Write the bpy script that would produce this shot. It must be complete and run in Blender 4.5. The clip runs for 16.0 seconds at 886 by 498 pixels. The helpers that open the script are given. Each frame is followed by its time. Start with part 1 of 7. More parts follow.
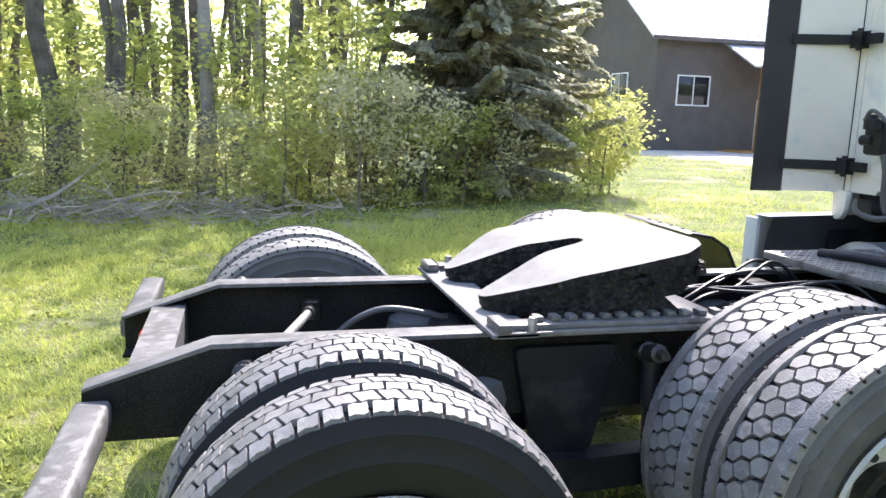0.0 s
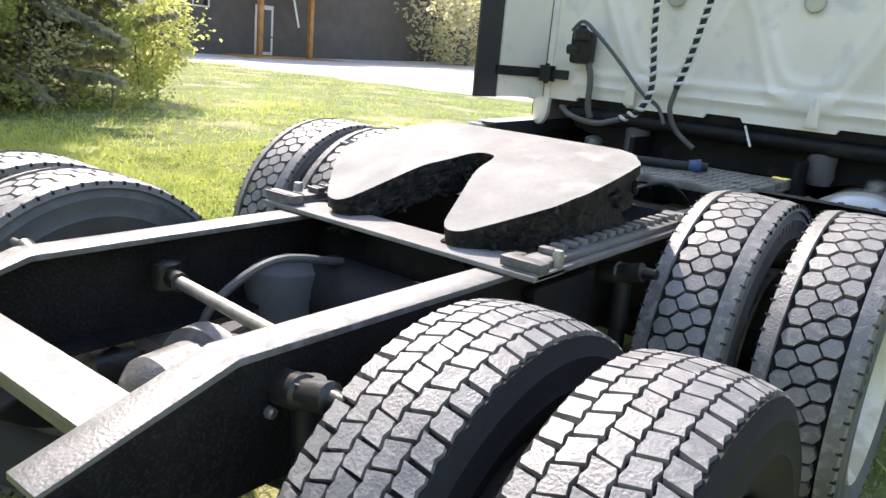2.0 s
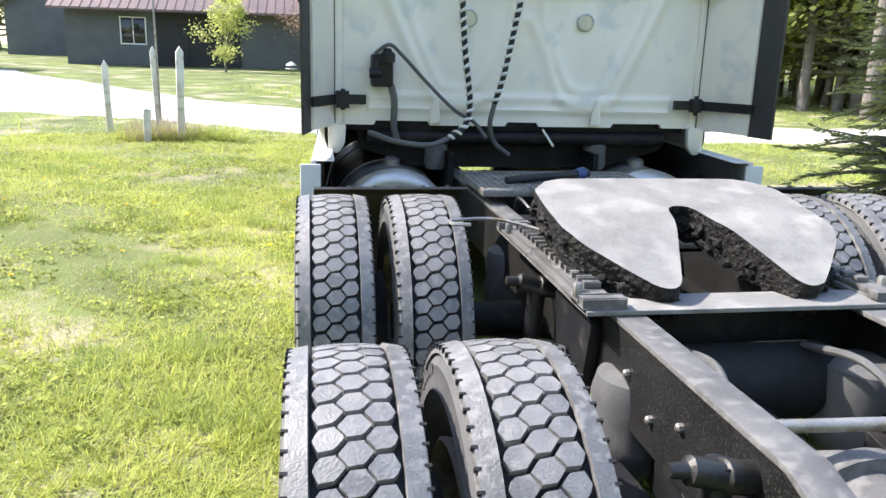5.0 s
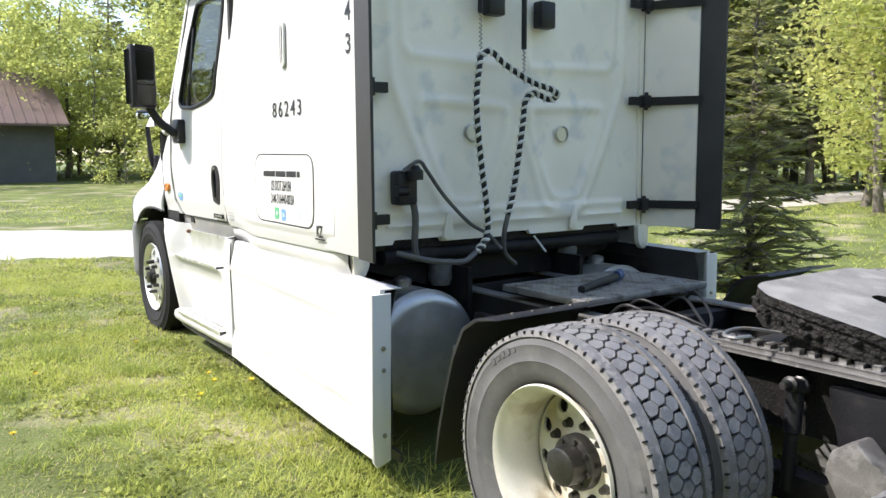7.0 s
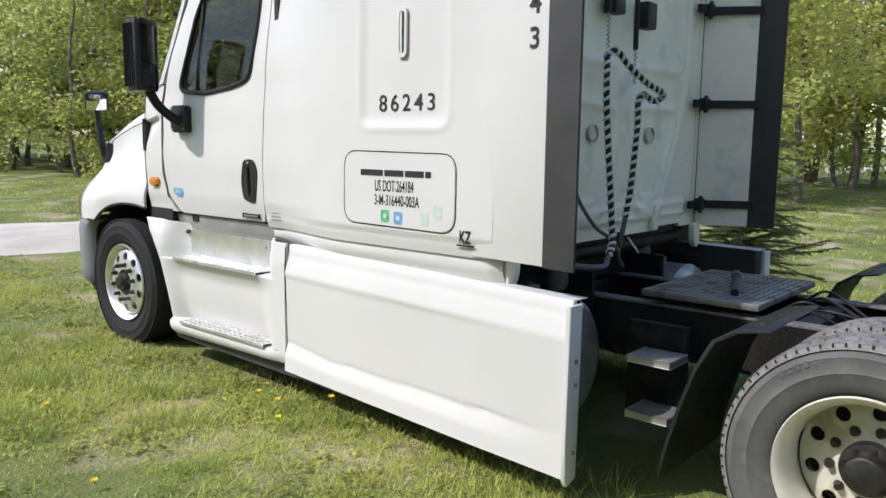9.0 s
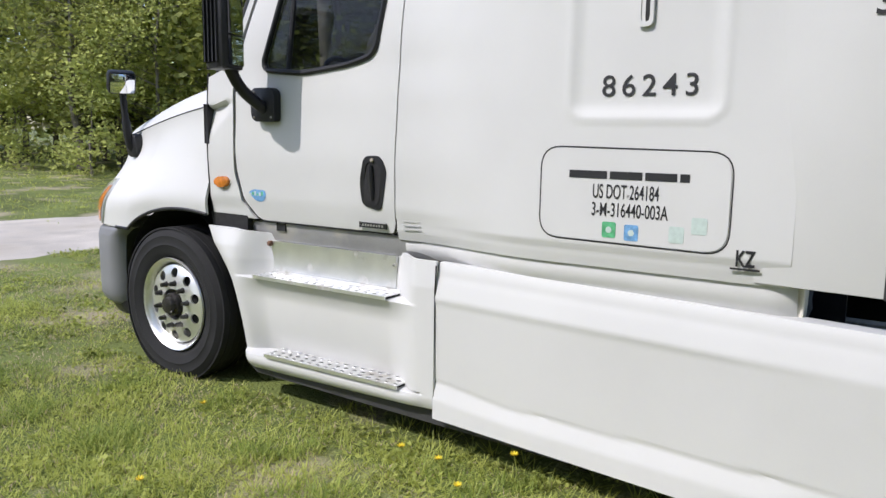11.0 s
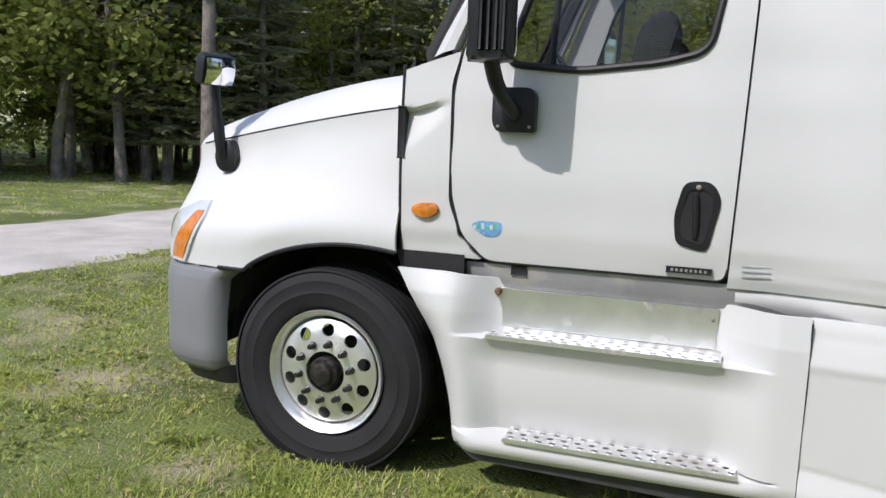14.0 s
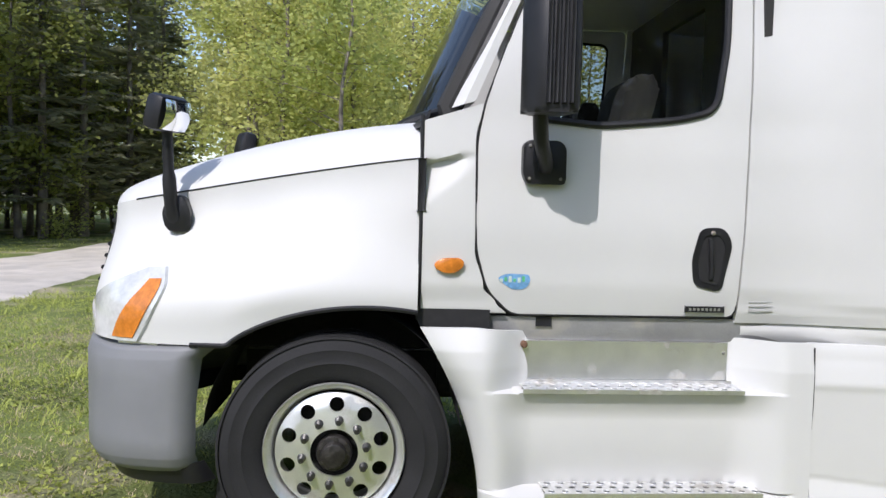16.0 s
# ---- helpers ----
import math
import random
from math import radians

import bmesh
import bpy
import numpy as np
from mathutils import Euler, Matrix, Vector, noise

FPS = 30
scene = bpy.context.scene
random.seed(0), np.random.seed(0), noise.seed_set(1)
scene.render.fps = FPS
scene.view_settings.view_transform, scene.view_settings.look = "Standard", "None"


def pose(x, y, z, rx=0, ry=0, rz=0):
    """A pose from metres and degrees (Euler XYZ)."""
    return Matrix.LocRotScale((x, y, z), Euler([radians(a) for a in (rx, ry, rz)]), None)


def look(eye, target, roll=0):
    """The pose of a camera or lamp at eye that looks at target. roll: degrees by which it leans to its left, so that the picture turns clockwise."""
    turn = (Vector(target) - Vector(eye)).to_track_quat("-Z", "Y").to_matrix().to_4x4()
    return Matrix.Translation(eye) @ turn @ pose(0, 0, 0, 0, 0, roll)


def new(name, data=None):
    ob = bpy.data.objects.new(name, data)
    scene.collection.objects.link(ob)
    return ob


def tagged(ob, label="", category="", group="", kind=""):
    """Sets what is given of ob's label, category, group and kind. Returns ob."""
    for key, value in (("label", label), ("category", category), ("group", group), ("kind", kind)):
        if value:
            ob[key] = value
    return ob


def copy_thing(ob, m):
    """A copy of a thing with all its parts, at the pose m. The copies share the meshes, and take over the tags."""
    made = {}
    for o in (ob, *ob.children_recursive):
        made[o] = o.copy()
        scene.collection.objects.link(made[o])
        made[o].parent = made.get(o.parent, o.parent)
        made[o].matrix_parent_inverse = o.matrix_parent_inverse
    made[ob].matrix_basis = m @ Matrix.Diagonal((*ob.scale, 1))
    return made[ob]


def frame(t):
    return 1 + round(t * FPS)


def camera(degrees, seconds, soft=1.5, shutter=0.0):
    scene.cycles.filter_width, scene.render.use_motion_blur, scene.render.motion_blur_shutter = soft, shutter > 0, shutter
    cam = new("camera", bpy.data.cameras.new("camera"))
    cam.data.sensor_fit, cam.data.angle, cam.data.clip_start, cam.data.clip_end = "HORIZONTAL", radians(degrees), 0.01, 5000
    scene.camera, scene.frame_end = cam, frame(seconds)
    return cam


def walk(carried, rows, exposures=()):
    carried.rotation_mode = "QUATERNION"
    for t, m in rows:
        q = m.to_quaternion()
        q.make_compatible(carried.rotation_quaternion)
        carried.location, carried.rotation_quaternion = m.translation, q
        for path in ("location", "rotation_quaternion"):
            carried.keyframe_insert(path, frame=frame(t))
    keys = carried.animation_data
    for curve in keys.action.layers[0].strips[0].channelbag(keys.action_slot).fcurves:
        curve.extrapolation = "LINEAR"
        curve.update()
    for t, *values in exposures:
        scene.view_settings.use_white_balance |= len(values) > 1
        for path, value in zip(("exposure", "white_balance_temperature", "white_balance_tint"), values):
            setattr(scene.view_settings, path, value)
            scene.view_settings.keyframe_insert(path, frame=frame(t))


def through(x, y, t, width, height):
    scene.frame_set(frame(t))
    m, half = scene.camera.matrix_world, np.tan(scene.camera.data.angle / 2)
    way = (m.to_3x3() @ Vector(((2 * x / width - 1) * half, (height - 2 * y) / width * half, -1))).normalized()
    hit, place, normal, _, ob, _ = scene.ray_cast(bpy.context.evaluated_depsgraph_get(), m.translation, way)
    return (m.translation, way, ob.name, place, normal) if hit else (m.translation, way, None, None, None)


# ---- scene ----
cam = camera(59.6, 16.0)
PATH = [
    (0, (2.658, -0.984, 1.525), (0.755, -0.479, 1.173), 1.9),
    (0.5, (2.451, -1.191, 1.43), (0.653, -0.442, 0.977), 2.7),
    (1, (2.156, -1.37, 1.424), (0.537, -0.315, 0.91), 3.8),
    (1.5, (1.816, -1.665, 1.423), (0.43, -0.322, 0.9), 4.8),
    (2, (1.444, -1.853, 1.397), (0.274, -0.312, 0.889), 5.2),
    (2.5, (0.998, -2.013, 1.429), (0.015, -0.337, 0.953), 5.3),
    (3, (0.51, -2.313, 1.436), (-0.305, -0.539, 1.004), 4.4),
    (3.2, (0.311, -2.354, 1.42), (-0.432, -0.544, 1.005), 4.1),
    (5.3, (-1.619, -2.151, 1.56), (-1.101, -0.282, 1.072), 1.9),
    (5.5, (-1.868, -2.087, 1.558), (-1.235, -0.246, 1.098), 2.0),
    (6, (-2.343, -1.782, 1.521), (-1.546, 0.012, 1.137), 1.2),
    (6.5, (-2.754, -1.491, 1.57), (-1.772, 0.229, 1.293), 1.0),
    (7, (-3.162, -1.222, 1.618), (-2.019, 0.402, 1.384), -0.4),
    (7.5, (-3.462, -0.839, 1.584), (-2.23, 0.72, 1.353), -0.9),
    (8, (-3.825, -0.527, 1.6), (-2.518, 0.969, 1.372), -0.3),
    (8.2, (-3.981, -0.413, 1.639), (-2.639, 1.052, 1.405), 0.2),
    (10.3, (-4.433, 1.292, 1.705), (-2.789, 2.388, 1.398), -0.4),
    (10.5, (-4.423, 1.473, 1.706), (-2.788, 2.585, 1.404), -0.5),
    (11, (-4.475, 1.905, 1.698), (-2.843, 3.023, 1.403), 0.8),
    (11.5, (-4.517, 2.347, 1.71), (-2.847, 3.413, 1.435), 1.5),
    (12, (-4.494, 2.84, 1.68), (-2.808, 3.883, 1.414), 1.0),
    (12.5, (-4.482, 3.293, 1.671), (-2.776, 4.305, 1.415), 0.8),
    (13, (-4.61, 3.736, 1.686), (-2.839, 4.634, 1.451), 1.6),
    (13.5, (-4.587, 4.197, 1.705), (-2.764, 4.977, 1.442), 1.9),
    (14, (-4.649, 4.579, 1.707), (-2.78, 5.235, 1.429), 2.1),
    (14.5, (-4.785, 4.961, 1.718), (-2.879, 5.494, 1.433), 2.2),
    (15, (-4.638, 5.411, 1.675), (-2.691, 5.781, 1.407), 1.9),
    (15.5, (-4.626, 5.78, 1.638), (-2.637, 5.901, 1.472), 1.9),
    (16, (-4.717, 6.17, 1.652), (-2.725, 6.035, 1.537), 1.4),
]
EXPOSURE = [(0.0, 2.06, 6650, 20), (1.0, 1.99, 6900, 18), (3.0, 1.83, 7250, 15), (5.5, 1.89, 6650, 14), (6.5, 1.57, 6750, 14), (7.5, 1.17, 6700, 14), (8.2, 0.89, 6650, 14), (10.3, 0.59, 6400, 16), (11.5, 0.48, 6400, 16), (13.0, 0.45, 6400, 16), (16.0, 0.55, 6350, 16)]
walk(cam, [(t, look(e, g, r)) for t, e, g, r in PATH], EXPOSURE)

# ---- world, sun ----
SUN_FROM = Vector((-0.62, 0.32, 0.74)).normalized()
world = bpy.data.worlds.new("sky")
scene.world = world
world.use_nodes = True
wn = world.node_tree.nodes
sky = wn.new("ShaderNodeTexSky")
sky.sky_type = "NISHITA"
sky.sun_disc = False
sky.sun_elevation = math.asin(SUN_FROM.z)
sky.sun_rotation = math.atan2(SUN_FROM.x, SUN_FROM.y)
world.node_tree.links.new(sky.outputs[0], wn["Background"].inputs[0])
wn["Background"].inputs[1].default_value = 0.15
sun = new("sun", bpy.data.lights.new("sun", "SUN"))
sun.data.energy, sun.data.angle, sun.data.color = 2.45, radians(0.55), (1.0, 0.975, 0.93)
sun.matrix_world = look(SUN_FROM * 60, (0, 0, 0))


# ---- materials ----
def material(name, colour, rough=0.5, metal=0.0, spread=0.15, scale=6.0, grain=60.0, bump=0.1, dirt=None, dirt_amount=0.0, dirt_scale=3.0, coat=0.0, island=0.0, distance=0.004, spec=0.5):
    """A surface with two scales of variation in colour, its own relief and, where given, patches of dirt."""
    m = bpy.data.materials.new(name)
    m.use_nodes = True
    n, l = m.node_tree.nodes, m.node_tree.links
    b = n["Principled BSDF"]
    b.inputs["Roughness"].default_value, b.inputs["Metallic"].default_value = rough, metal
    b.inputs["Coat Weight"].default_value = coat
    b.inputs["Coat Roughness"].default_value = 0.06
    b.inputs["Specular IOR Level"].default_value = spec
    co = n.new("ShaderNodeTexCoord")

    def tex(s, detail=4.0):
        t = n.new("ShaderNodeTexNoise")
        t.inputs["Scale"].default_value, t.inputs["Detail"].default_value = s, detail
        l.new(co.outputs["Object"], t.inputs["Vector"])
        return t

    def mix(kind, fac, a, c):
        x = n.new("ShaderNodeMix")
        x.data_type, x.blend_type = "RGBA", kind
        for socket, v in ((x.inputs["Factor"], fac), (x.inputs["A"], a), (x.inputs["B"], c)):
            if hasattr(v, "is_linked"):
                l.new(v, socket)
            else:
                socket.default_value = v
        return x.outputs["Result"]

    def ramp(src, lo, hi, a=0.0, c=1.0):
        x = n.new("ShaderNodeMapRange")
        for k, v in zip(("From Min", "From Max", "To Min", "To Max"), (lo, hi, a, c)):
            x.inputs[k].default_value = v
        l.new(src, x.inputs["Value"])
        return x.outputs["Result"]

    big, fine = tex(scale), tex(grain, 6.0)
    lo = tuple(c * (1 - spread) for c in colour) + (1,)
    hi = tuple(min(1, c * (1 + spread)) for c in colour) + (1,)
    col = mix("MIX", ramp(big.outputs["Fac"], 0.35, 0.65), lo, hi)
    col = mix("MULTIPLY", 0.5 * min(1, spread * 3), col, ramp(fine.outputs["Fac"], 0.3, 0.7, 0.6, 1.25))
    if island:
        g = n.new("ShaderNodeNewGeometry")
        col = mix("MULTIPLY", 1.0, col, ramp(g.outputs["Random Per Island"], 0, 1, 1 - island, 1 + island))
    if dirt:
        d = tex(dirt_scale, 8.0)
        f = ramp(d.outputs["Fac"], 0.62 - 0.3 * dirt_amount, 0.72 - 0.2 * dirt_amount)
        col = mix("MIX", f, col, dirt + (1,))
        l.new(ramp(f, 0, 1, rough, min(1, rough + 0.3)), b.inputs["Roughness"])
    else:
        l.new(ramp(big.outputs["Fac"], 0.3, 0.7, rough * 0.85, min(1, rough * 1.15)), b.inputs["Roughness"])
    l.new(col, b.inputs["Base Color"])
    if bump:
        bp = n.new("ShaderNodeBump")
        bp.inputs["Strength"].default_value, bp.inputs["Distance"].default_value = bump, distance
        l.new(fine.outputs["Fac"], bp.inputs["Height"])
        l.new(bp.outputs["Normal"], b.inputs["Normal"])
    return m


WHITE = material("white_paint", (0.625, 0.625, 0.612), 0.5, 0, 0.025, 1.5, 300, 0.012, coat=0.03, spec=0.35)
# Same white paint, lighter and warmer to make up for shade on rear faces.
LIFTEDWHITE = material("white_lifted_in_shade", (0.90, 0.855, 0.755), 0.45, 0, 0.05, 2, 200, 0.02, (0.74, 0.74, 0.69), 0.15, 5)
RUBBER = material("tyre_rubber", (0.125, 0.125, 0.125), 0.8, 0, 0.14, 5, 150, 0.15, (0.155, 0.153, 0.147), 0.3, 12, spec=0.2)
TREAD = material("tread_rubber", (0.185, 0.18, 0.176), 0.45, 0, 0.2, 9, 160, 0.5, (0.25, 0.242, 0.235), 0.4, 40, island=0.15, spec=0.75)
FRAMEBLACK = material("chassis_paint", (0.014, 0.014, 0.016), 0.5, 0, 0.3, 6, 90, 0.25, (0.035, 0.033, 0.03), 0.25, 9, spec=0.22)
# Dust and sun glare are both put into this one lighter tone.
DUSTYLIT = material("dusty_sunlit_chassis_paint", (0.14, 0.136, 0.13), 0.42, 0, 0.2, 6, 140, 0.35, (0.2, 0.195, 0.185), 0.4, 25)
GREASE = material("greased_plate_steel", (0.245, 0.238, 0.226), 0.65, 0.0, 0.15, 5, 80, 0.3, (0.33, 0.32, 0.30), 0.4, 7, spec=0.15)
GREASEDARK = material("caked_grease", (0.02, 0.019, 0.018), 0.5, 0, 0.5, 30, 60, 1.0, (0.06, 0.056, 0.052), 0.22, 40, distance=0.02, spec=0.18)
ALU = material("polished_aluminium", (0.88, 0.88, 0.87), 0.34, 0.85, 0.06, 6, 200, 0.05, (0.62, 0.6, 0.56), 0.12, 8)
ALUDULL = material("dull_aluminium", (0.56, 0.56, 0.54), 0.36, 0.75, 0.1, 5, 150, 0.08, (0.45, 0.43, 0.38), 0.3, 6)
STEEL = material("dusty_steel", (0.36, 0.35, 0.33), 0.5, 0.8, 0.2, 12, 120, 0.2, (0.3, 0.25, 0.2), 0.3, 14)
PLASTIC = material("black_plastic", (0.018, 0.018, 0.02), 0.42, 0, 0.15, 8, 250, 0.15, spec=0.35)
FLAP = material("rubber_flap", (0.045, 0.045, 0.047), 0.6, 0, 0.15, 6, 200, 0.15)
GREYPLASTIC = material("grey_bumper_plastic", (0.2, 0.205, 0.215), 0.55, 0, 0.06, 4, 350, 0.2)
# Black for rubber seams and for shade in grooves, holes and recesses.
SEAMSHADE = material("seam_and_shade_black", (0.015, 0.015, 0.016), 0.8, 0, 0.1, 20, 100, 0.0)
INTERIOR = material("cab_trim", (0.03, 0.029, 0.028), 0.8, 0, 0.2, 6, 120, 0.1)
SEATCLOTH = material("seat_cloth", (0.028, 0.027, 0.025), 0.95, 0, 0.2, 10, 300, 0.3)
DECK = material("deck_plate", (0.3, 0.3, 0.3), 0.45, 0.7, 0.15, 6, 120, 0.2, (0.2, 0.18, 0.16), 0.35, 9)
AMBER = material("amber_lens", (0.62, 0.20, 0.025), 0.2, 0, 0.15, 30, 100, 0.2, coat=0.5)
LENS = material("headlamp_lens", (0.62, 0.63, 0.62), 0.12, 0.1, 0.12, 12, 60, 0.1, coat=1.0)
INK = material("black_lettering", (0.02, 0.02, 0.022), 0.5, 0, 0.05, 20, 100, 0)


def glass(name, colour=(0.9, 0.95, 0.93), rough=0.0):
    m = bpy.data.materials.new(name)
    m.use_nodes = True
    b = m.node_tree.nodes["Principled BSDF"]
    b.inputs["Base Color"].default_value = colour + (1,)
    b.inputs["Transmission Weight"].default_value, b.inputs["Roughness"].default_value, b.inputs["IOR"].default_value = 1.0, rough, 1.02
    b.inputs["Coat Weight"].default_value, b.inputs["Coat Roughness"].default_value = 0.6, 0.01
    return m


GLASS = glass("window_glass", (0.29, 0.32, 0.315))
MIRROR = material("mirror_glass", (0.9, 0.9, 0.9), 0.03, 1.0, 0.0, 4, 4, 0)


# ---- mesh helpers ----
def mesh_of(name, bm, mats, smooth=40):
    bmesh.ops.recalc_face_normals(bm, faces=bm.faces)
    me = bpy.data.meshes.new(name)
    bm.to_mesh(me)
    bm.free()
    for m in mats if isinstance(mats, (list, tuple)) else [mats]:
        me.materials.append(m)
    if smooth:
        me.polygons.foreach_set("use_smooth", [True] * len(me.polygons))
        me.set_sharp_from_angle(angle=radians(smooth))
    return me


def thing(name, label, category, m=None, group="", kind=""):
    ob = new(name)
    ob.empty_display_size = 0.2
    ob.matrix_basis = m or Matrix()
    return tagged(ob, label, category, group, kind)


def part(name, bm, mats, parent, label="", m=None, smooth=40):
    ob = new(name, mesh_of(name, bm, mats, smooth))
    ob.parent = parent
    if m:
        ob.matrix_basis = m
    return tagged(ob, label)


def solid(name, bm, mats, label, category, kind="", group="", m=None, smooth=40):
    ob = new(name, mesh_of(name, bm, mats, smooth))
    if m:
        ob.matrix_basis = m
    return tagged(ob, label, category, group, kind)


def add_box(bm, lo, hi, bevel=0.0, m=None):
    r = bmesh.ops.create_cube(bm, size=1.0)
    vs = r["verts"]
    for v in vs:
        v.co = Vector([lo[i] + (v.co[i] + 0.5) * (hi[i] - lo[i]) for i in range(3)])
    if bevel:
        es = list({e for v in vs for e in v.link_edges})
        vs = list({v for f in bmesh.ops.bevel(bm, geom=es, offset=bevel, segments=2, affect="EDGES", profile=0.5)["faces"] for v in f.verts} | {v for v in vs if v.is_valid})
    if m is not None:
        bmesh.ops.transform(bm, matrix=m, verts=vs)
    return bm


def box(lo, hi, bevel=0.0, m=None):
    return add_box(bmesh.new(), lo, hi, bevel, m)


def add_tube(bm, pts, r, seg=8, caps=True, radii=None):
    pts = [Vector(p) for p in pts]
    rings, up = [], None
    for i, p in enumerate(pts):
        d = (pts[min(i + 1, len(pts) - 1)] - pts[max(i - 1, 0)]).normalized()
        if up is None:
            up = d.orthogonal().normalized()
        up = (up - d * up.dot(d)).normalized()
        side = d.cross(up)
        rr = radii[i] if radii else r
        rings.append([bm.verts.new(p + (up * math.cos(a) + side * math.sin(a)) * rr) for a in [2 * math.pi * k / seg for k in range(seg)]])
    for a, b in zip(rings, rings[1:]):
        for k in range(seg):
            bm.faces.new((a[k], a[(k + 1) % seg], b[(k + 1) % seg], b[k]))
    if caps:
        bm.faces.new(rings[0][::-1]), bm.faces.new(rings[-1])
    return bm


def tube(pts, r, seg=8, radii=None):
    return add_tube(bmesh.new(), pts, r, seg, True, radii)


def smooth_line(pts, n=8):
    """A Catmull-Rom line through the points."""
    p = [Vector(q) for q in pts]
    p = [p[0] * 2 - p[1]] + p + [p[-1] * 2 - p[-2]]
    out = []
    for i in range(1, len(p) - 2):
        for k in range(n):
            t = k / n
            out.append(0.5 * ((2 * p[i]) + (p[i + 1] - p[i - 1]) * t + (2 * p[i - 1] - 5 * p[i] + 4 * p[i + 1] - p[i + 2]) * t * t + (3 * p[i] - p[i - 1] - 3 * p[i + 1] + p[i + 2]) * t ** 3))
    out.append(p[-2])
    return out


def add_prism(bm, outline, axis, a, b, bevel=0.0):
    """Extrudes a closed 2D outline along an axis: x takes (y, z), y takes (x, z), z takes (x, y)."""
    def at(u, v, w):
        return {"x": (w, u, v), "y": (u, w, v), "z": (u, v, w)}[axis]
    r0 = [bm.verts.new(at(u, v, a)) for u, v in outline]
    r1 = [bm.verts.new(at(u, v, b)) for u, v in outline]
    n = len(outline)
    fs = [bm.faces.new(r0), bm.faces.new(r1[::-1])]
    for k in range(n):
        fs.append(bm.faces.new((r0[k], r0[(k + 1) % n], r1[(k + 1) % n], r1[k])))
    if bevel:
        es = [e for f in fs[:2] for e in f.edges]
        bmesh.ops.bevel(bm, geom=es, offset=bevel, segments=2, affect="EDGES", profile=0.5)
    return bm


def prism(outline, axis, a, b, bevel=0.0):
    return add_prism(bmesh.new(), outline, axis, a, b, bevel)


def add_lathe(bm, profile, axis="x", seg=48, centre=(0, 0, 0), closed=False):
    """Turns (along, radius) pairs about an axis."""
    c = Vector(centre)
    rings = []
    for a, r in profile:
        ring = []
        for k in range(seg):
            u, v = r * math.cos(2 * math.pi * k / seg), r * math.sin(2 * math.pi * k / seg)
            ring.append(bm.verts.new(c + Vector({"x": (a, u, v), "y": (u, a, v), "z": (u, v, a)}[axis])))
        rings.append(ring)
    pairs = list(zip(rings, rings[1:])) + ([(rings[-1], rings[0])] if closed else [])
    for p, q in pairs:
        for k in range(seg):
            bm.faces.new((p[k], p[(k + 1) % seg], q[(k + 1) % seg], q[k]))
    if not closed:
        for ring in (rings[0], rings[-1][::-1]):
            bm.faces.new(ring)
    return bm


def lathe(profile, axis="x", seg=48, centre=(0, 0, 0), closed=False):
    return add_lathe(bmesh.new(), profile, axis, seg, centre, closed)


def grid(fn, nu, nv, thick=None):
    """A sheet of nu x nv cells through fn(u, v), u and v from 0 to 1; thick: a vector by which a back sheet is set off."""
    bm = bmesh.new()
    vs = [[bm.verts.new(fn(i / nu, j / nv)) for j in range(nv + 1)] for i in range(nu + 1)]
    for i in range(nu):
        for j in range(nv):
            bm.faces.new((vs[i][j], vs[i + 1][j], vs[i + 1][j + 1], vs[i][j + 1]))
    if thick:
        r = bmesh.ops.extrude_face_region(bm, geom=bm.faces[:])
        bmesh.ops.translate(bm, vec=thick, verts=[v for v in r["geom"] if isinstance(v, bmesh.types.BMVert)])
    return bm


def holed(outer, holes, axis, a, b):
    """A plate with holes: outlines in 2D, extruded along an axis from a to b."""
    bm = bmesh.new()

    def at(u, v, w):
        return {"x": (w, u, v), "y": (u, w, v), "z": (u, v, w)}[axis]
    es = []
    for loop in [outer] + holes:
        vs = [bm.verts.new(at(u, v, a)) for u, v in loop]
        es += [bm.edges.new((vs[k], vs[(k + 1) % len(vs)])) for k in range(len(vs))]
    bmesh.ops.triangle_fill(bm, edges=es, use_beauty=True)
    r = bmesh.ops.extrude_face_region(bm, geom=bm.faces[:])
    bmesh.ops.translate(bm, vec=Vector(at(0, 0, b - a)), verts=[v for v in r["geom"] if isinstance(v, bmesh.types.BMVert)])
    return bm


def rounded(pts, r, n=5):
    """An outline with its corners rounded."""
    out, m = [], len(pts)
    for k in range(m):
        p, a, b = Vector(pts[k]), Vector(pts[k - 1]), Vector(pts[(k + 1) % m])
        da, db = a - p, b - p
        q = min(r, da.length * 0.49, db.length * 0.49)
        s, e = p + da.normalized() * q, p + db.normalized() * q
        for i in range(n + 1):
            t = i / n
            out.append(tuple((1 - t) ** 2 * s + 2 * t * (1 - t) * p + t * t * e))
    return out


def lerp_table(table, x):
    for (a, va), (b, vb) in zip(table, table[1:]):
        if x <= b:
            t = max(0.0, (x - a) / (b - a))
            t = t * t * (3 - 2 * t)
            return va + (vb - va) * t
    return table[-1][1]


REDLENS = material("red_lens", (0.45, 0.02, 0.015), 0.25, 0, 0.15, 30, 100, 0.2, coat=0.4)
GREYPAINT = material("grey_sill_paint", (0.3, 0.3, 0.3), 0.5, 0, 0.1, 5, 100, 0.1, (0.4, 0.38, 0.34), 0.3, 6)
STEELRUST = material("rusty_fitting", (0.2, 0.11, 0.07), 0.7, 0.4, 0.3, 20, 100, 0.3)
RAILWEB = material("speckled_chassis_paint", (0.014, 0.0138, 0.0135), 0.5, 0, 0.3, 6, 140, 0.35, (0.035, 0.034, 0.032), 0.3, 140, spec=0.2)
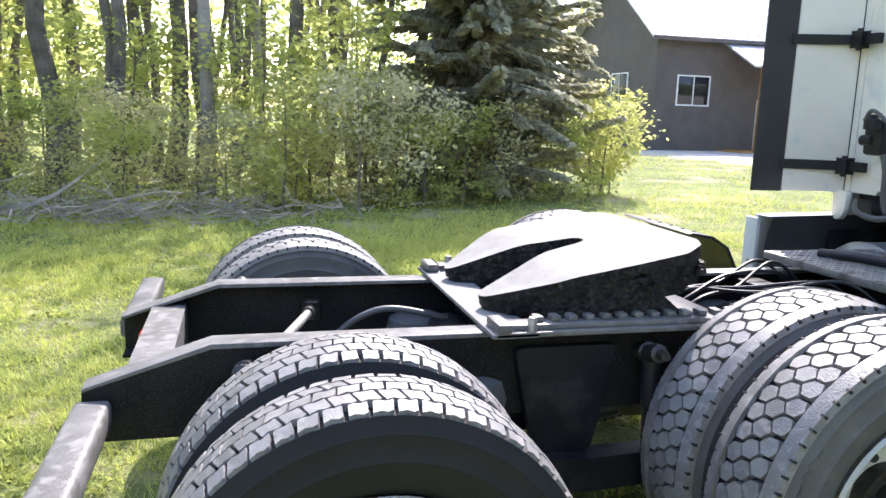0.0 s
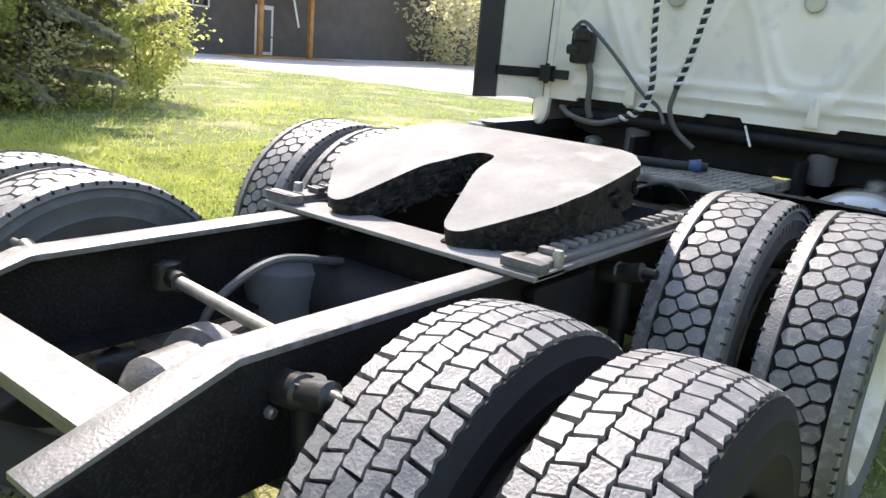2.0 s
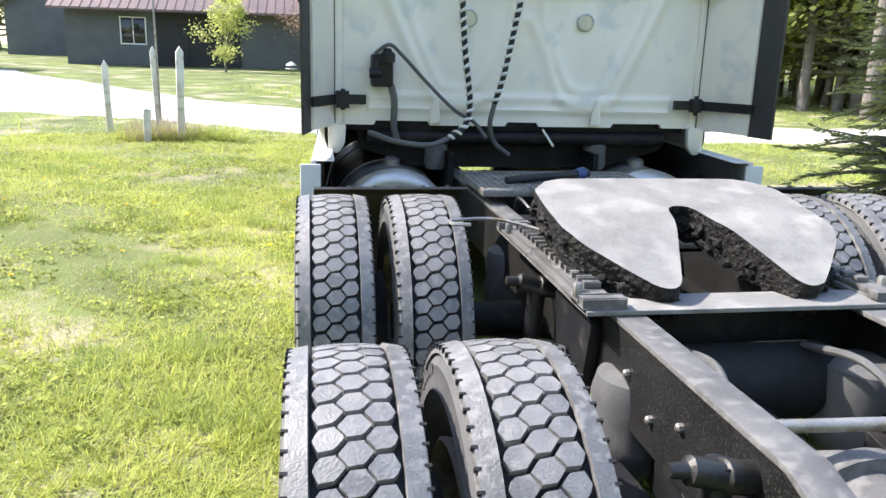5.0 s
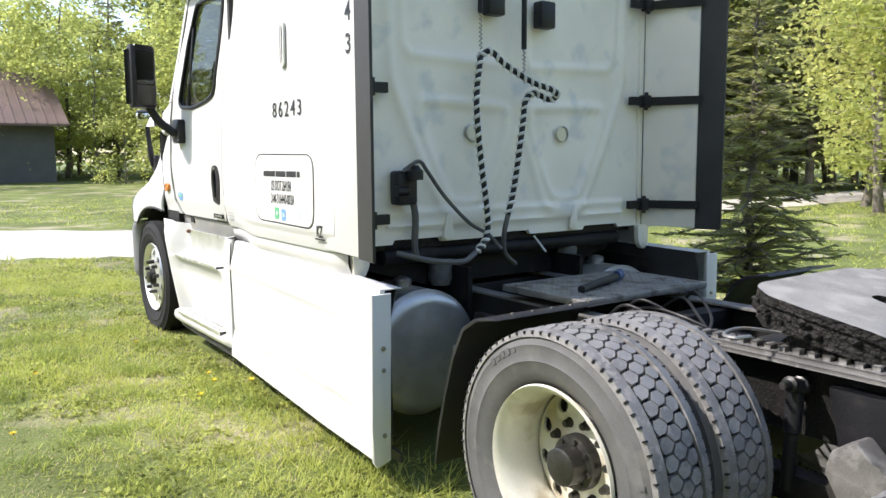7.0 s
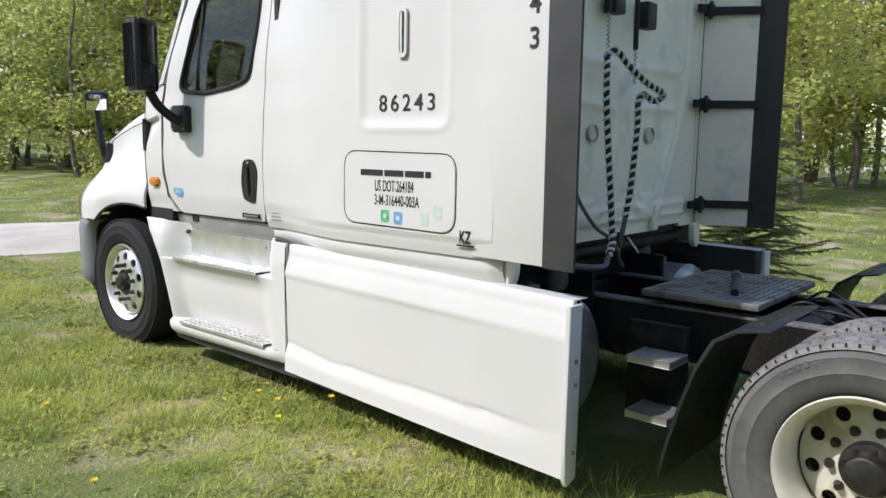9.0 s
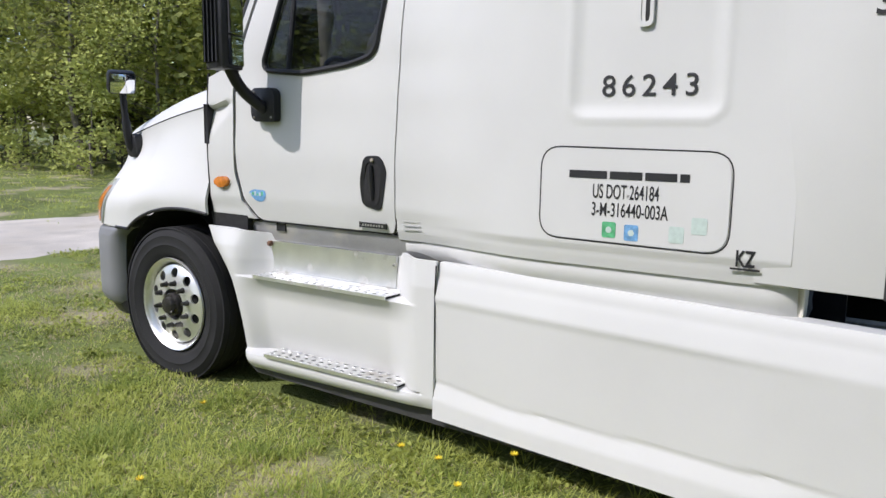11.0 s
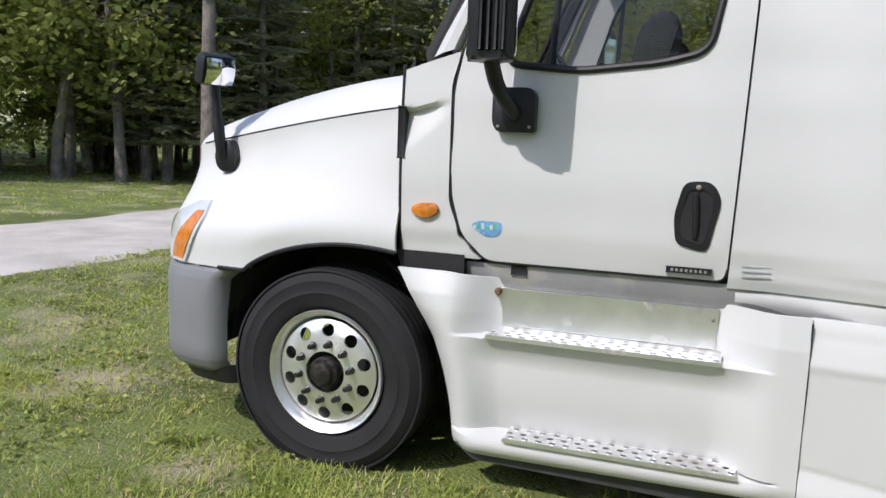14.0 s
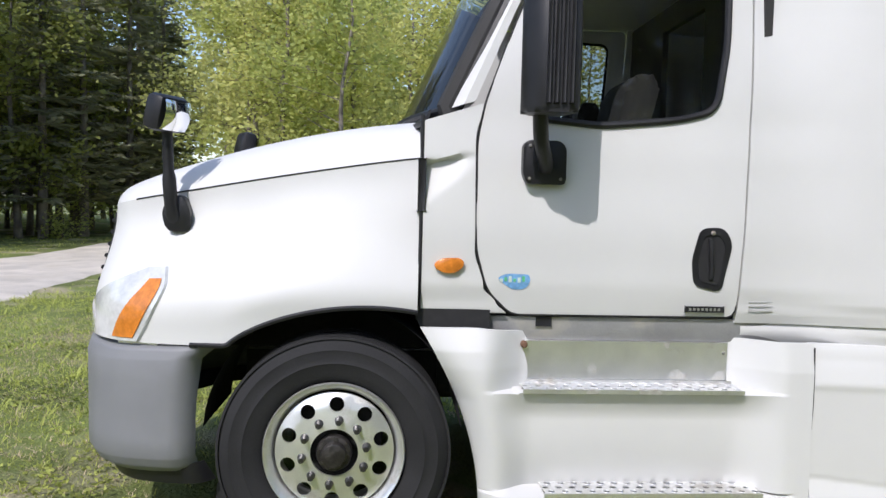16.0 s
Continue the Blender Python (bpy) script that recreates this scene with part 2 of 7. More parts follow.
RUBBERDARK = material("dressed_and_shaded_tyre_rubber", (0.024, 0.024, 0.025), 0.8, 0, 0.2, 5, 150, 0.15, spec=0.25)


# ---- ground ----
def ground_height(x, y):
    far = max(0.0, math.hypot(x, y - 3) - 9)
    rear = 1 - max(0.0, min(1.0, (y + 1.0) / 6.0))
    return max(0.0, y - 22) * 0.02 * (1 if y < 80 else 0) - 0.085 * rear + 0.02 * noise.noise((x * 0.6, y * 0.6, 0)) + min(1.0, far / 20) * 0.12 * noise.noise((x * 0.08, y * 0.08, 3))


def ground_sheet():
    bm = bmesh.new()
    rs = [0] + [1.0 * 1.13 ** k for k in range(56)]
    seg = 96
    rows = []
    for r in rs:
        row = []
        for k in range(seg if r else 1):
            a = 2 * math.pi * k / seg
            x, y = r * math.cos(a) - 1, r * math.sin(a) + 3
            row.append(bm.verts.new((x, y, ground_height(x, y) if r < 200 else 0)))
        rows.append(row)
    for k in range(seg):
        bm.faces.new((rows[0][0], rows[1][k], rows[1][(k + 1) % seg]))
    for a, b in zip(rows[1:], rows[2:]):
        for k in range(seg):
            bm.faces.new((a[k], b[k], b[(k + 1) % seg], a[(k + 1) % seg]))
    return solid("ground", bm, GRASSGROUND, "sunlit rough lawn with bare patches", "ground", "structure")


GRASSGROUND = material("lawn", (0.15, 0.185, 0.045), 0.95, 0, 0.3, 0.7, 40, 0.9, (0.38, 0.335, 0.22), 0.3, 0.8, distance=0.03)
GRAVEL = material("gravel", (0.58, 0.53, 0.465), 0.95, 0, 0.15, 1.2, 60, 0.8, (0.47, 0.42, 0.35), 0.3, 0.6, distance=0.02)
ground_sheet()
# ---- the truck ----
truck = thing("semi_truck", "white sleeper cab semi truck tractor without a trailer, parked on grass", "truck")
AXLES = (-0.70, 0.74)
AXLE_Z = (0.415, 0.50)
DUALS = {-1: (-1.205, -0.86), 1: (1.065, 0.72)}
STEER = (6.41, 0.51)


def hexes(bm, R, columns, count, pitch, half, seed):
    """Interlocking six-sided tread blocks in staggered columns round a tyre of radius R, cut off at half the tread's width."""
    rnd = random.Random(seed)
    step = 2 * math.pi / count
    ring = [(-0.5, -0.50), (-0.44, 0.36), (-0.30, 0.62), (-0.02, 1.0), (0.06, 1.0), (0.38, 0.58), (0.5, 0.50), (0.46, -0.40), (0.28, -0.64), (0.02, -1.0), (-0.06, -1.0), (-0.38, -0.60)]
    for j in range(columns):
        x0 = (j - (columns - 1) / 2) * pitch
        for k in range(count):
            a0 = (k + 0.5 * (j % 2)) * step + rnd.uniform(-0.03, 0.03) * step
            top, low = [], []
            for u, v in ring:
                x = max(-half, min(half, x0 + v * pitch * 0.60))
                xl = max(-half, min(half, x0 + v * pitch * 0.64))
                h = R - 0.006 * (x / half) ** 2 - rnd.uniform(0, 0.0012)
                a, al = a0 + u * step * 0.86, a0 + u * step * 0.93
                top.append(bm.verts.new((x, h * math.sin(a), h * math.cos(a))))
                low.append(bm.verts.new((xl, (h - 0.020) * math.sin(al), (h - 0.020) * math.cos(al))))
            bm.faces.new(top)
            for q in range(12):
                bm.faces.new((low[q], low[(q + 1) % 12], top[(q + 1) % 12], top[q]))


def blocks(bm, R, w, count, rows, seed):
    """Rows of staggered square tread blocks with open shoulders."""
    rnd = random.Random(seed)
    step, cell = 2 * math.pi / count, w / rows
    for j in range(rows):
        for k in range(count):
            a0 = (k + (0.0, 0.5, 0.12, 0.62, 0.2)[j % 5]) * step
            x0 = -w / 2 + (j + 0.5) * cell
            edge = j in (0, rows - 1)
            gx, ga = cell * (0.5 if edge else 0.495), step * (0.44 if edge else 0.488)
            sk = rnd.uniform(-0.14, 0.14)
            ring = [(-1, -0.80), (-0.86 + sk, 1.0), (-0.15, 0.80 + sk), (0.55, 1.0), (1, 0.86), (0.86 - sk, -1.0), (0.15, -0.78), (-0.55, -1.0)]
            top, low = [], []
            for u, v in ring:
                a, x = a0 + u * ga + v * 0.18 * ga * (1 if j % 2 else -1), x0 + v * gx
                drop = 0.014 * (2 * x / w) ** 2
                h = R - drop - rnd.uniform(0, 0.0015)
                top.append(bm.verts.new((x0 + (x - x0) * 0.95, h * math.sin(a0 + (a - a0) * 0.96), h * math.cos(a0 + (a - a0) * 0.96))))
                low.append(bm.verts.new((x, (h - 0.018) * math.sin(a), (h - 0.018) * math.cos(a))))
            bm.faces.new(top)
            for q in range(8):
                bm.faces.new((low[q], low[(q + 1) % 8], top[(q + 1) % 8], top[q]))


def tyre_profile(R, w, groove):
    h = w / 2
    return [(-h * 0.62, 0.300), (-h * 0.80, 0.315), (-h * 0.97, 0.36), (-h * 1.015, 0.393), (-h * 1.045, 0.399), (-h * 1.02, 0.405), (-h * 1.02, 0.42), (-h * 1.0, 0.452), (-h * 1.015, 0.457), (-h * 0.99, 0.461), (-h * 0.90, R - 0.022), (-h * 0.78, R - groove - 0.004),
            (0, R - groove), (h * 0.78, R - groove - 0.004), (h * 0.90, R - 0.022), (h * 0.99, 0.461), (h * 1.015, 0.457), (h * 1.0, 0.452), (h * 1.02, 0.42), (h * 1.02, 0.405), (h * 1.045, 0.399), (h * 1.015, 0.393), (h * 0.97, 0.36), (h * 0.80, 0.315), (h * 0.62, 0.300)]


def tyre_meshes():
    out = {}
    for kind in ("hex", "block", "rib"):
        R, w = 0.515, 0.27
        g = 0.022 if kind != "rib" else 0.002
        body = lathe(tyre_profile(R, w, g), "x", 96, closed=True)
        # groove floors painted near-black for the shade between the tread blocks
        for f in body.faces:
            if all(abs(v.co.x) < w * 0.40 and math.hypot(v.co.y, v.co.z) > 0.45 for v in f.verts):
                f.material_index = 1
        if kind == "hex":
            for a0, n in ((0.6, 5), (2.7, 5), (4.75, 6)):
                for k in range(n):
                    a = a0 + 0.075 * k
                    for sx in (-1, 1):
                        add_box(body, (sx * 0.1365, -0.012, 0.437), (sx * 0.1395, 0.006, 0.462 if k % 3 else 0.45), 0.0, Matrix.Rotation(-a, 4, "X"))
        tread = bmesh.new()
        if kind == "hex":
            hexes(tread, R, 3, 54, 0.052, 0.078, 3)
            for sx in (-1, 1):
                a, b = sx * 0.084, sx * 0.128
                add_lathe(tread, [(a, R - 0.016), (a + sx * 0.002, R - 0.002), (b, R - 0.010), (b + sx * 0.005, R - 0.03)], "x", 96, closed=True)
                # small black boxes on the shoulder stand for shaded slits
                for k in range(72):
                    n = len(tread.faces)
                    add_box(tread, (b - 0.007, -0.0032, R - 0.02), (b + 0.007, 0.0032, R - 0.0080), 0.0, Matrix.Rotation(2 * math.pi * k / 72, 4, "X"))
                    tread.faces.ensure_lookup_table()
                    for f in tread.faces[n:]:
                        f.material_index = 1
        elif kind == "block":
            blocks(tread, R, 0.235, 60, 5, 5)
        else:
            for x0, x1 in ((-0.125, -0.085), (-0.075, -0.03), (-0.022, 0.022), (0.03, 0.075), (0.085, 0.125)):
                add_lathe(tread, [(x0, R - 0.012), (x0 + 0.002, R - 0.001), (x1 - 0.002, R - 0.001), (x1, R - 0.012)], "x", 96, closed=True)
        # Right rear block tyres get the darker rubber for shade on that side.
        out[kind] = (mesh_of("tyre", body, [RUBBER if kind == "hex" else RUBBERDARK, SEAMSHADE]), mesh_of("tread", tread, RUBBERDARK if kind == "rib" else [TREAD, SEAMSHADE]))
    return out


TYRES = tyre_meshes()


def holes_ring(n, r, rh, rot=0.0, k=14):
    return [[(r * math.cos(a) + rh * math.cos(-2 * math.pi * i / k), r * math.sin(a) + rh * math.sin(-2 * math.pi * i / k)) for i in range(k)] for a in [rot + 2 * math.pi * j / n for j in range(n)]]


def circle(r, k=48, c=(0, 0)):
    return [(c[0] + r * math.cos(2 * math.pi * i / k), c[1] + r * math.sin(2 * math.pi * i / k)) for i in range(k)]


def rim_mesh(deep, mats, hole=0.029):
    """A ten-hole disc wheel, its outer face towards -x. deep: how far the disc is set behind the flange."""
    bm = lathe([(-0.125, 0.300), (-0.130, 0.308), (-0.118, 0.313), (-0.112, 0.300), (-0.08, 0.284), (0.0, 0.270), (0.12, 0.29), (0.125, 0.280), (0.0, 0.258), (-0.08, 0.272), (-0.112, 0.288)], "x", 72, closed=True)
    d = -0.125 + deep
    disc = holed(circle(0.262, 60), [circle(0.105, 40)[::-1]] + holes_ring(10, 0.212, hole, 0.2), "x", d, d + 0.012)
    for v in disc.verts:
        r = math.hypot(v.co.y, v.co.z)
        v.co.x += 0.022 * max(0.0, (r - 0.17) / 0.09) ** 2 - 0.010 * max(0.0, (0.17 - r) / 0.07)
    me = bpy.data.meshes.new("tmp")
    disc.to_mesh(me)
    disc.free()
    bm.from_mesh(me)
    bpy.data.meshes.remove(me)
    return mesh_of("rim", bm, mats)


RIM_FLAT = rim_mesh(0.012, ALU, 0.033)
RIM_DEEP = rim_mesh(0.175, material("drive_wheel_paint", (0.72, 0.7, 0.62), 0.4, 0.1, 0.06, 5, 90, 0.1, (0.5, 0.44, 0.33), 0.3, 6))
RIM_BACK = rim_mesh(0.06, STEEL)


def nut_mesh(length):
    bm = lathe([(-length, 0.0), (-length, 0.012), (-length * 0.75, 0.015), (-length * 0.3, 0.016), (0.0, 0.021), (0.0, 0.0)], "x", 12)
    return mesh_of("wheel_nut", bm, STEELDARK)


STEELDARK = material("dark_wheel_steel", (0.065, 0.063, 0.06), 0.4, 0.7, 0.2, 15, 120, 0.2)
NUT_LONG, NUT = nut_mesh(0.045), nut_mesh(0.03)


HUBOIL = material("oily_hub", (0.03, 0.027, 0.025), 0.35, 0.2, 0.4, 25, 90, 0.5, (0.05, 0.045, 0.04), 0.3, 30)


def hub_mesh(r, length, mat):
    bm = lathe([(-length, 0.0), (-length, r * 0.55), (-length * 0.95, r * 0.66), (-length * 0.45, r * 0.72), (-length * 0.4, r * 0.95), (-length * 0.3, r), (0.02, r), (0.02, 0.0)], "x", 32)
    for k in range(8):
        a = 2 * math.pi * k / 8
        add_lathe(bm, [(-length * 0.52, 0.009), (-length * 0.38, 0.011)], "x", 8, (0, r * 0.82 * math.cos(a), r * 0.82 * math.sin(a)))
    return mesh_of("hub", bm, mat)


HUB_STEER, HUB_DRIVE = hub_mesh(0.078, 0.06, HUBOIL), hub_mesh(0.105, 0.115, STEELDARK)


DRUM = mesh_of("brake_drum", lathe([(0.075, 0.0), (0.075, 0.18), (0.085, 0.205), (0.20, 0.21), (0.20, 0.0)], "x", 32), SEAMSHADE)


def wheel(x, y, side, kind, rim, hub=None, nuts=None, disc=0.0, turn=0.0):
    """A wheel under the truck; side -1 faces the left."""
    w = new("wheel")
    w.parent = truck
    w.matrix_basis = pose(x, y, 0.502 if y > 3 else AXLE_Z[0 if y < 0 else 1]) @ Matrix.Scale(1.045 if y > 3 else 1.0, 4) @ Matrix.Rotation(turn, 4, "X") @ (Matrix() if side < 0 else Matrix.Rotation(math.pi, 4, "Z"))
    for name, me in (("tyre", TYRES[kind][0]), ("tread", TYRES[kind][1]), ("rim", rim)):
        o = new(name, me)
        o.parent = w
    if hub:
        o = new("brake_drum", DRUM)
        o.parent = w
        o = new("hub", hub)
        o.parent = w
        o.location.x = disc
    if nuts:
        for k in range(10):
            a = 2 * math.pi * k / 10 + 0.3
            o = new("wheel_nut", nuts)
            o.parent = w
            o.location = (disc, 0.143 * math.cos(a), 0.143 * math.sin(a))
    return w


for s in (-1, 1):
    for i, y in enumerate(AXLES):
        kind = "block" if s > 0 and i == 0 else "hex"
        wheel(DUALS[s][0], y, s, kind, RIM_DEEP, HUB_DRIVE, NUT, 0.045, 0.3 * i + 0.11 * s)
        wheel(DUALS[s][1], y, -s, kind, RIM_BACK, None, None, 0.0, 0.7 + 0.2 * i)
    wheel(s * 1.075, STEER[0], s, "rib", RIM_FLAT, HUB_STEER, NUT_LONG, -0.115, 0.15)

# frame rails
for s in (-1, 1):
    side = [(-1.42, 0.57), (6.95, 0.57), (6.95, 0.832), (-1.07, 0.832), (-1.42, 0.717)]
    bm = prism(side, "x", s * 0.43, s * 0.42)
    add_prism(bm, [(-1.42, 0.57), (6.95, 0.57), (6.95, 0.582), (-1.42, 0.582)], "x", s * 0.419, s * 0.34)
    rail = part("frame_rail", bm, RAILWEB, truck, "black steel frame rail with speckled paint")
    # top flange lighter than the web, for dust and for sun on it
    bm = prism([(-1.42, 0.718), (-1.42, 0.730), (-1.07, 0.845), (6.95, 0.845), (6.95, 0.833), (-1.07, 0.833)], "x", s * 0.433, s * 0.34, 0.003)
    part("flange", bm, DUSTYLIT, rail, "dusty top flange, toned lighter for sun glare")
    # mud flap hanger
    bm = prism(rounded([(-1.44, 0.62), (-1.34, 0.62), (-1.34, 0.70), (-1.44, 0.70)], 0.02, 3), "x", s * 0.45, s * 1.16)
    part("mud_flap_hanger", bm, DUSTYLIT, truck, "grey metal mud flap hanger bar")
bm = bmesh.new()
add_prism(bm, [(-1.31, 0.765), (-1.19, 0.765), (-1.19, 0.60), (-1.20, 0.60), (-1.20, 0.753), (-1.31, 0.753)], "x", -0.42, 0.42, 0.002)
part("rear_crossmember", bm, DUSTYLIT, truck, "steel crossmember between the frame rails")
tl = part("tail_lamp", box((-0.33, -1.335, 0.615), (-0.21, -1.312, 0.705), 0.008), PLASTIC, truck, "red tail lamp under the crossmember")
part("lens", box((-0.32, -1.348, 0.625), (-0.22, -1.334, 0.695), 0.008), REDLENS, tl, "red lens")
for y in (-0.05, 1.25, 2.7):
    part("crossmember", box((-0.42, y - 0.06, 0.6), (0.42, y + 0.06, 0.82), 0.01), FRAMEBLACK, truck)

# fifth wheel
FW = Matrix.Translation((0, 0.215, 1.052)) @ Matrix.Rotation(radians(10.5), 4, "X")
half = [(0.0, 0.345), (0.34, 0.34), (0.41, 0.31), (0.475, 0.22), (0.48, 0.06), (0.475, -0.13), (0.435, -0.22), (0.33, -0.355), (0.265, -0.43), (0.215, -0.44), (0.185, -0.41), (0.13, -0.25), (0.07, -0.08), (0.05, 0.02), (0.035, 0.05)]
outline = half + [(0, 0.06)] + [(-x, y) for x, y in half[::-1][:-1]]


def bent_plate(ring, z0, z1, drop, lift, rough=0.0):
    """A plate with the coupling slot, its two horns drooping towards the rear."""
    bm = prism(ring, "z", z0, z1)
    for k in range(9):
        geom = bm.verts[:] + bm.edges[:] + bm.faces[:]
        bmesh.ops.bisect_plane(bm, geom=geom, dist=1e-5, plane_co=(0, -0.44 + 0.04 * k, 0), plane_no=(0, 1, 0))
    bmesh.ops.triangulate(bm, faces=bm.faces[:])
    for v in bm.verts:
        if v.co.y < -0.13:
            t = -0.13 - v.co.y
            fall = drop * (t - 0.02 * min(1.0, t / 0.04))
            low = v.co.z < (z0 + z1) / 2
            v.co.z -= fall
            if low:
                v.co.z += lift * t
        if rough and v.co.z < z0 + 0.01:
            v.co.z += rough * noise.noise(v.co * 30)
    return bm


FW = FW @ Matrix.Translation((-0.02, 0, 0))
fifth = new("fifth_wheel")
fifth.parent = truck
bm = bent_plate(rounded(outline, 0.02, 2), -0.035, 0.0, 0.22, 0.0)
bm.normal_update()
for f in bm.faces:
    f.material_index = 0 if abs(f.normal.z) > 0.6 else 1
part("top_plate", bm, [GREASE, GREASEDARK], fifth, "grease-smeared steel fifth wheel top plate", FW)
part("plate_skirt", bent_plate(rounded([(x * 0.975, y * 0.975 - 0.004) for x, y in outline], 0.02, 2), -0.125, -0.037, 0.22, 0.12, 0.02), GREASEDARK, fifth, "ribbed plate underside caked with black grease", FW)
rnd = random.Random(44)
bm = bmesh.new()
ring = rounded(outline, 0.02, 2)
for k in range(150):
    i = rnd.randrange(len(ring))
    f = rnd.random()
    p = Vector(ring[i]).lerp(Vector(ring[(i + 1) % len(ring)]), f)
    fall = 0.22 * max(0.0, -0.13 - p.y)
    r = bmesh.ops.create_icosphere(bm, subdivisions=1, radius=rnd.uniform(0.008, 0.024))
    bmesh.ops.transform(bm, matrix=Matrix.Translation((p.x * 0.985, p.y * 0.985, -0.05 - rnd.uniform(0, 0.06) - fall)) @ Matrix.Rotation(rnd.uniform(0, 3), 4, "Z") @ Matrix.Diagonal((1.3, 0.9, rnd.uniform(0.5, 1.0), 1)), verts=r["verts"])
tagged(part("caked_grease", bm, GREASEDARK, fifth, "", FW), "", "", "", "stuff")
for s in (-1, 1):
    bm = prism([(-0.02, 0.87), (0.46, 0.87), (0.34, 0.97), (0.28, 0.995), (0.18, 0.995), (0.12, 0.95)], "x", s * 0.33, s * 0.44, 0.006)
    part("pivot_bracket", bm, GREASEDARK, fifth)
    # slide rack with its teeth and end stops
    bm = box((s * 0.41, -0.24, 0.85), (s * 0.52, 0.86, 0.866), 0.002)
    add_box(bm, (s * 0.425, -0.20, 0.866), (s * 0.50, 0.80, 0.884), 0.003)
    for k in range(15):
        y = -0.10 + k * 0.058
        add_box(bm, (s * 0.43, y, 0.884), (s * 0.475, y + 0.03, 0.902), 0.004)
    for y in (-0.235, 0.79):
        add_box(bm, (s * 0.40, y, 0.866), (s * 0.525, y + 0.045, 0.893), 0.004)
    part("slide_rack", bm, DUSTYLIT, fifth, "toothed slide rack under the fifth wheel")
    for y in (-0.12, 0.72):
        part("bolt", lathe([(0.866, 0.016), (0.9, 0.016), (0.91, 0.012)], "z", 8, (s * 0.505, y, 0)), STEEL, fifth)
part("mounting_plate", box((-0.52, -0.25, 0.848), (0.52, -0.10, 0.862), 0.002), GREASE, fifth)
part("mounting_plate", box((-0.45, 0.45, 0.848), (0.45, 0.62, 0.862), 0.002), FRAMEBLACK, fifth)
bm = tube(smooth_line([(-0.45, 0.36, 0.95), (-0.62, 0.45, 0.98), (-0.78, 0.42, 0.985), (-0.80, 0.36, 0.985), (-0.74, 0.34, 0.985)]), 0.007, 6)
part("release_handle", bm, STEEL, fifth, "bent steel release pull handle")

# axles and running gear
for y, az in zip(AXLES, AXLE_Z):
    bm = lathe([(-0.9, 0.07), (-0.35, 0.075), (-0.22, 0.10), (0.22, 0.10), (0.35, 0.075), (0.9, 0.07)], "x", 20, (-0.07, y, az))
    part("drive_axle", bm, FRAMEBLACK, truck)
    bm = lathe([(-0.20, 0.06), (-0.185, 0.12), (-0.15, 0.155), (-0.03, 0.165), (-0.025, 0.195), (0.02, 0.20), (0.025, 0.175), (0.10, 0.15), (0.17, 0.11), (0.2, 0.08)], "y", 28, (-0.03, y - 0.1, 0.50))
    part("differential", bm, DUSTYLIT, truck, "rounded steel differential housing")
rod = part("track_rod", tube([(-0.33, -0.72, 0.735), (0.33, -0.88, 0.80)], 0.017, 10), STEEL, truck, "steel track rod across the frame")
part("rod_end", lathe([(-0.045, 0.02), (-0.035, 0.038), (0.035, 0.038), (0.045, 0.02)], "z", 16, (-0.345, -0.716, 0.735)), STEELDARK, rod, "greasy rod end bushing")
part("rod_clamp", tube([(-0.30, -0.727, 0.738), (-0.24, -0.742, 0.744)], 0.026, 10), STEELDARK, rod)
for s in (-1, 1):
    for y in AXLES:
        part("air_spring", lathe([(0.40, 0.10), (0.44, 0.13), (0.50, 0.135), (0.56, 0.125), (0.62, 0.135), (0.68, 0.12), (0.70, 0.08)], "z", 24, (s * 0.36, y + 0.42, 0.0)), RUBBER, truck)
    for y in (-0.97, 0.30):
        d = Vector((s * 0.06, 0.01, -1))
        p = Vector((s * 0.50, y, 0.80))
        sh = part("shock_absorber", tube([p, p + d * 0.20, p + d * 0.205, p + d * 0.42], 0.035, 14, [0.032, 0.032, 0.026, 0.026]), PLASTIC, truck)
        part("shock_stud", tube([(s * 0.43, y, 0.76), (s * 0.50, y - 0.01, 0.775), (s * 0.505, y - 0.01, 0.775), (s * 0.575, y - 0.015, 0.795), (s * 0.58, y - 0.015, 0.795), (s * 0.62, y - 0.02, 0.80)], 0.028, 12, [0.036, 0.036, 0.03, 0.03, 0.018, 0.015]), STEELDARK, truck)

# driveline inside the frame, and black cylinders added to block the view through it
for y, z, r in ((-0.18, 0.60, 0.12), (0.14, 0.62, 0.13), (1.15, 0.60, 0.13)):
    part("air_tank", lathe([(-0.33, 0.0), (-0.33, r * 0.6), (-0.31, r * 0.9), (-0.28, r), (0.28, r), (0.31, r * 0.9), (0.33, r * 0.6), (0.33, 0.0)], "x", 24, (0, y, z)), SEAMSHADE, truck, "black cylinder added to darken the space inside the frame")
part("drive_shaft", tube([(0, -0.55, 0.52), (0, 0.50, 0.56), (0, 0.9, 0.56), (0, 3.5, 0.66)], 0.055, 14), FRAMEBLACK, truck)
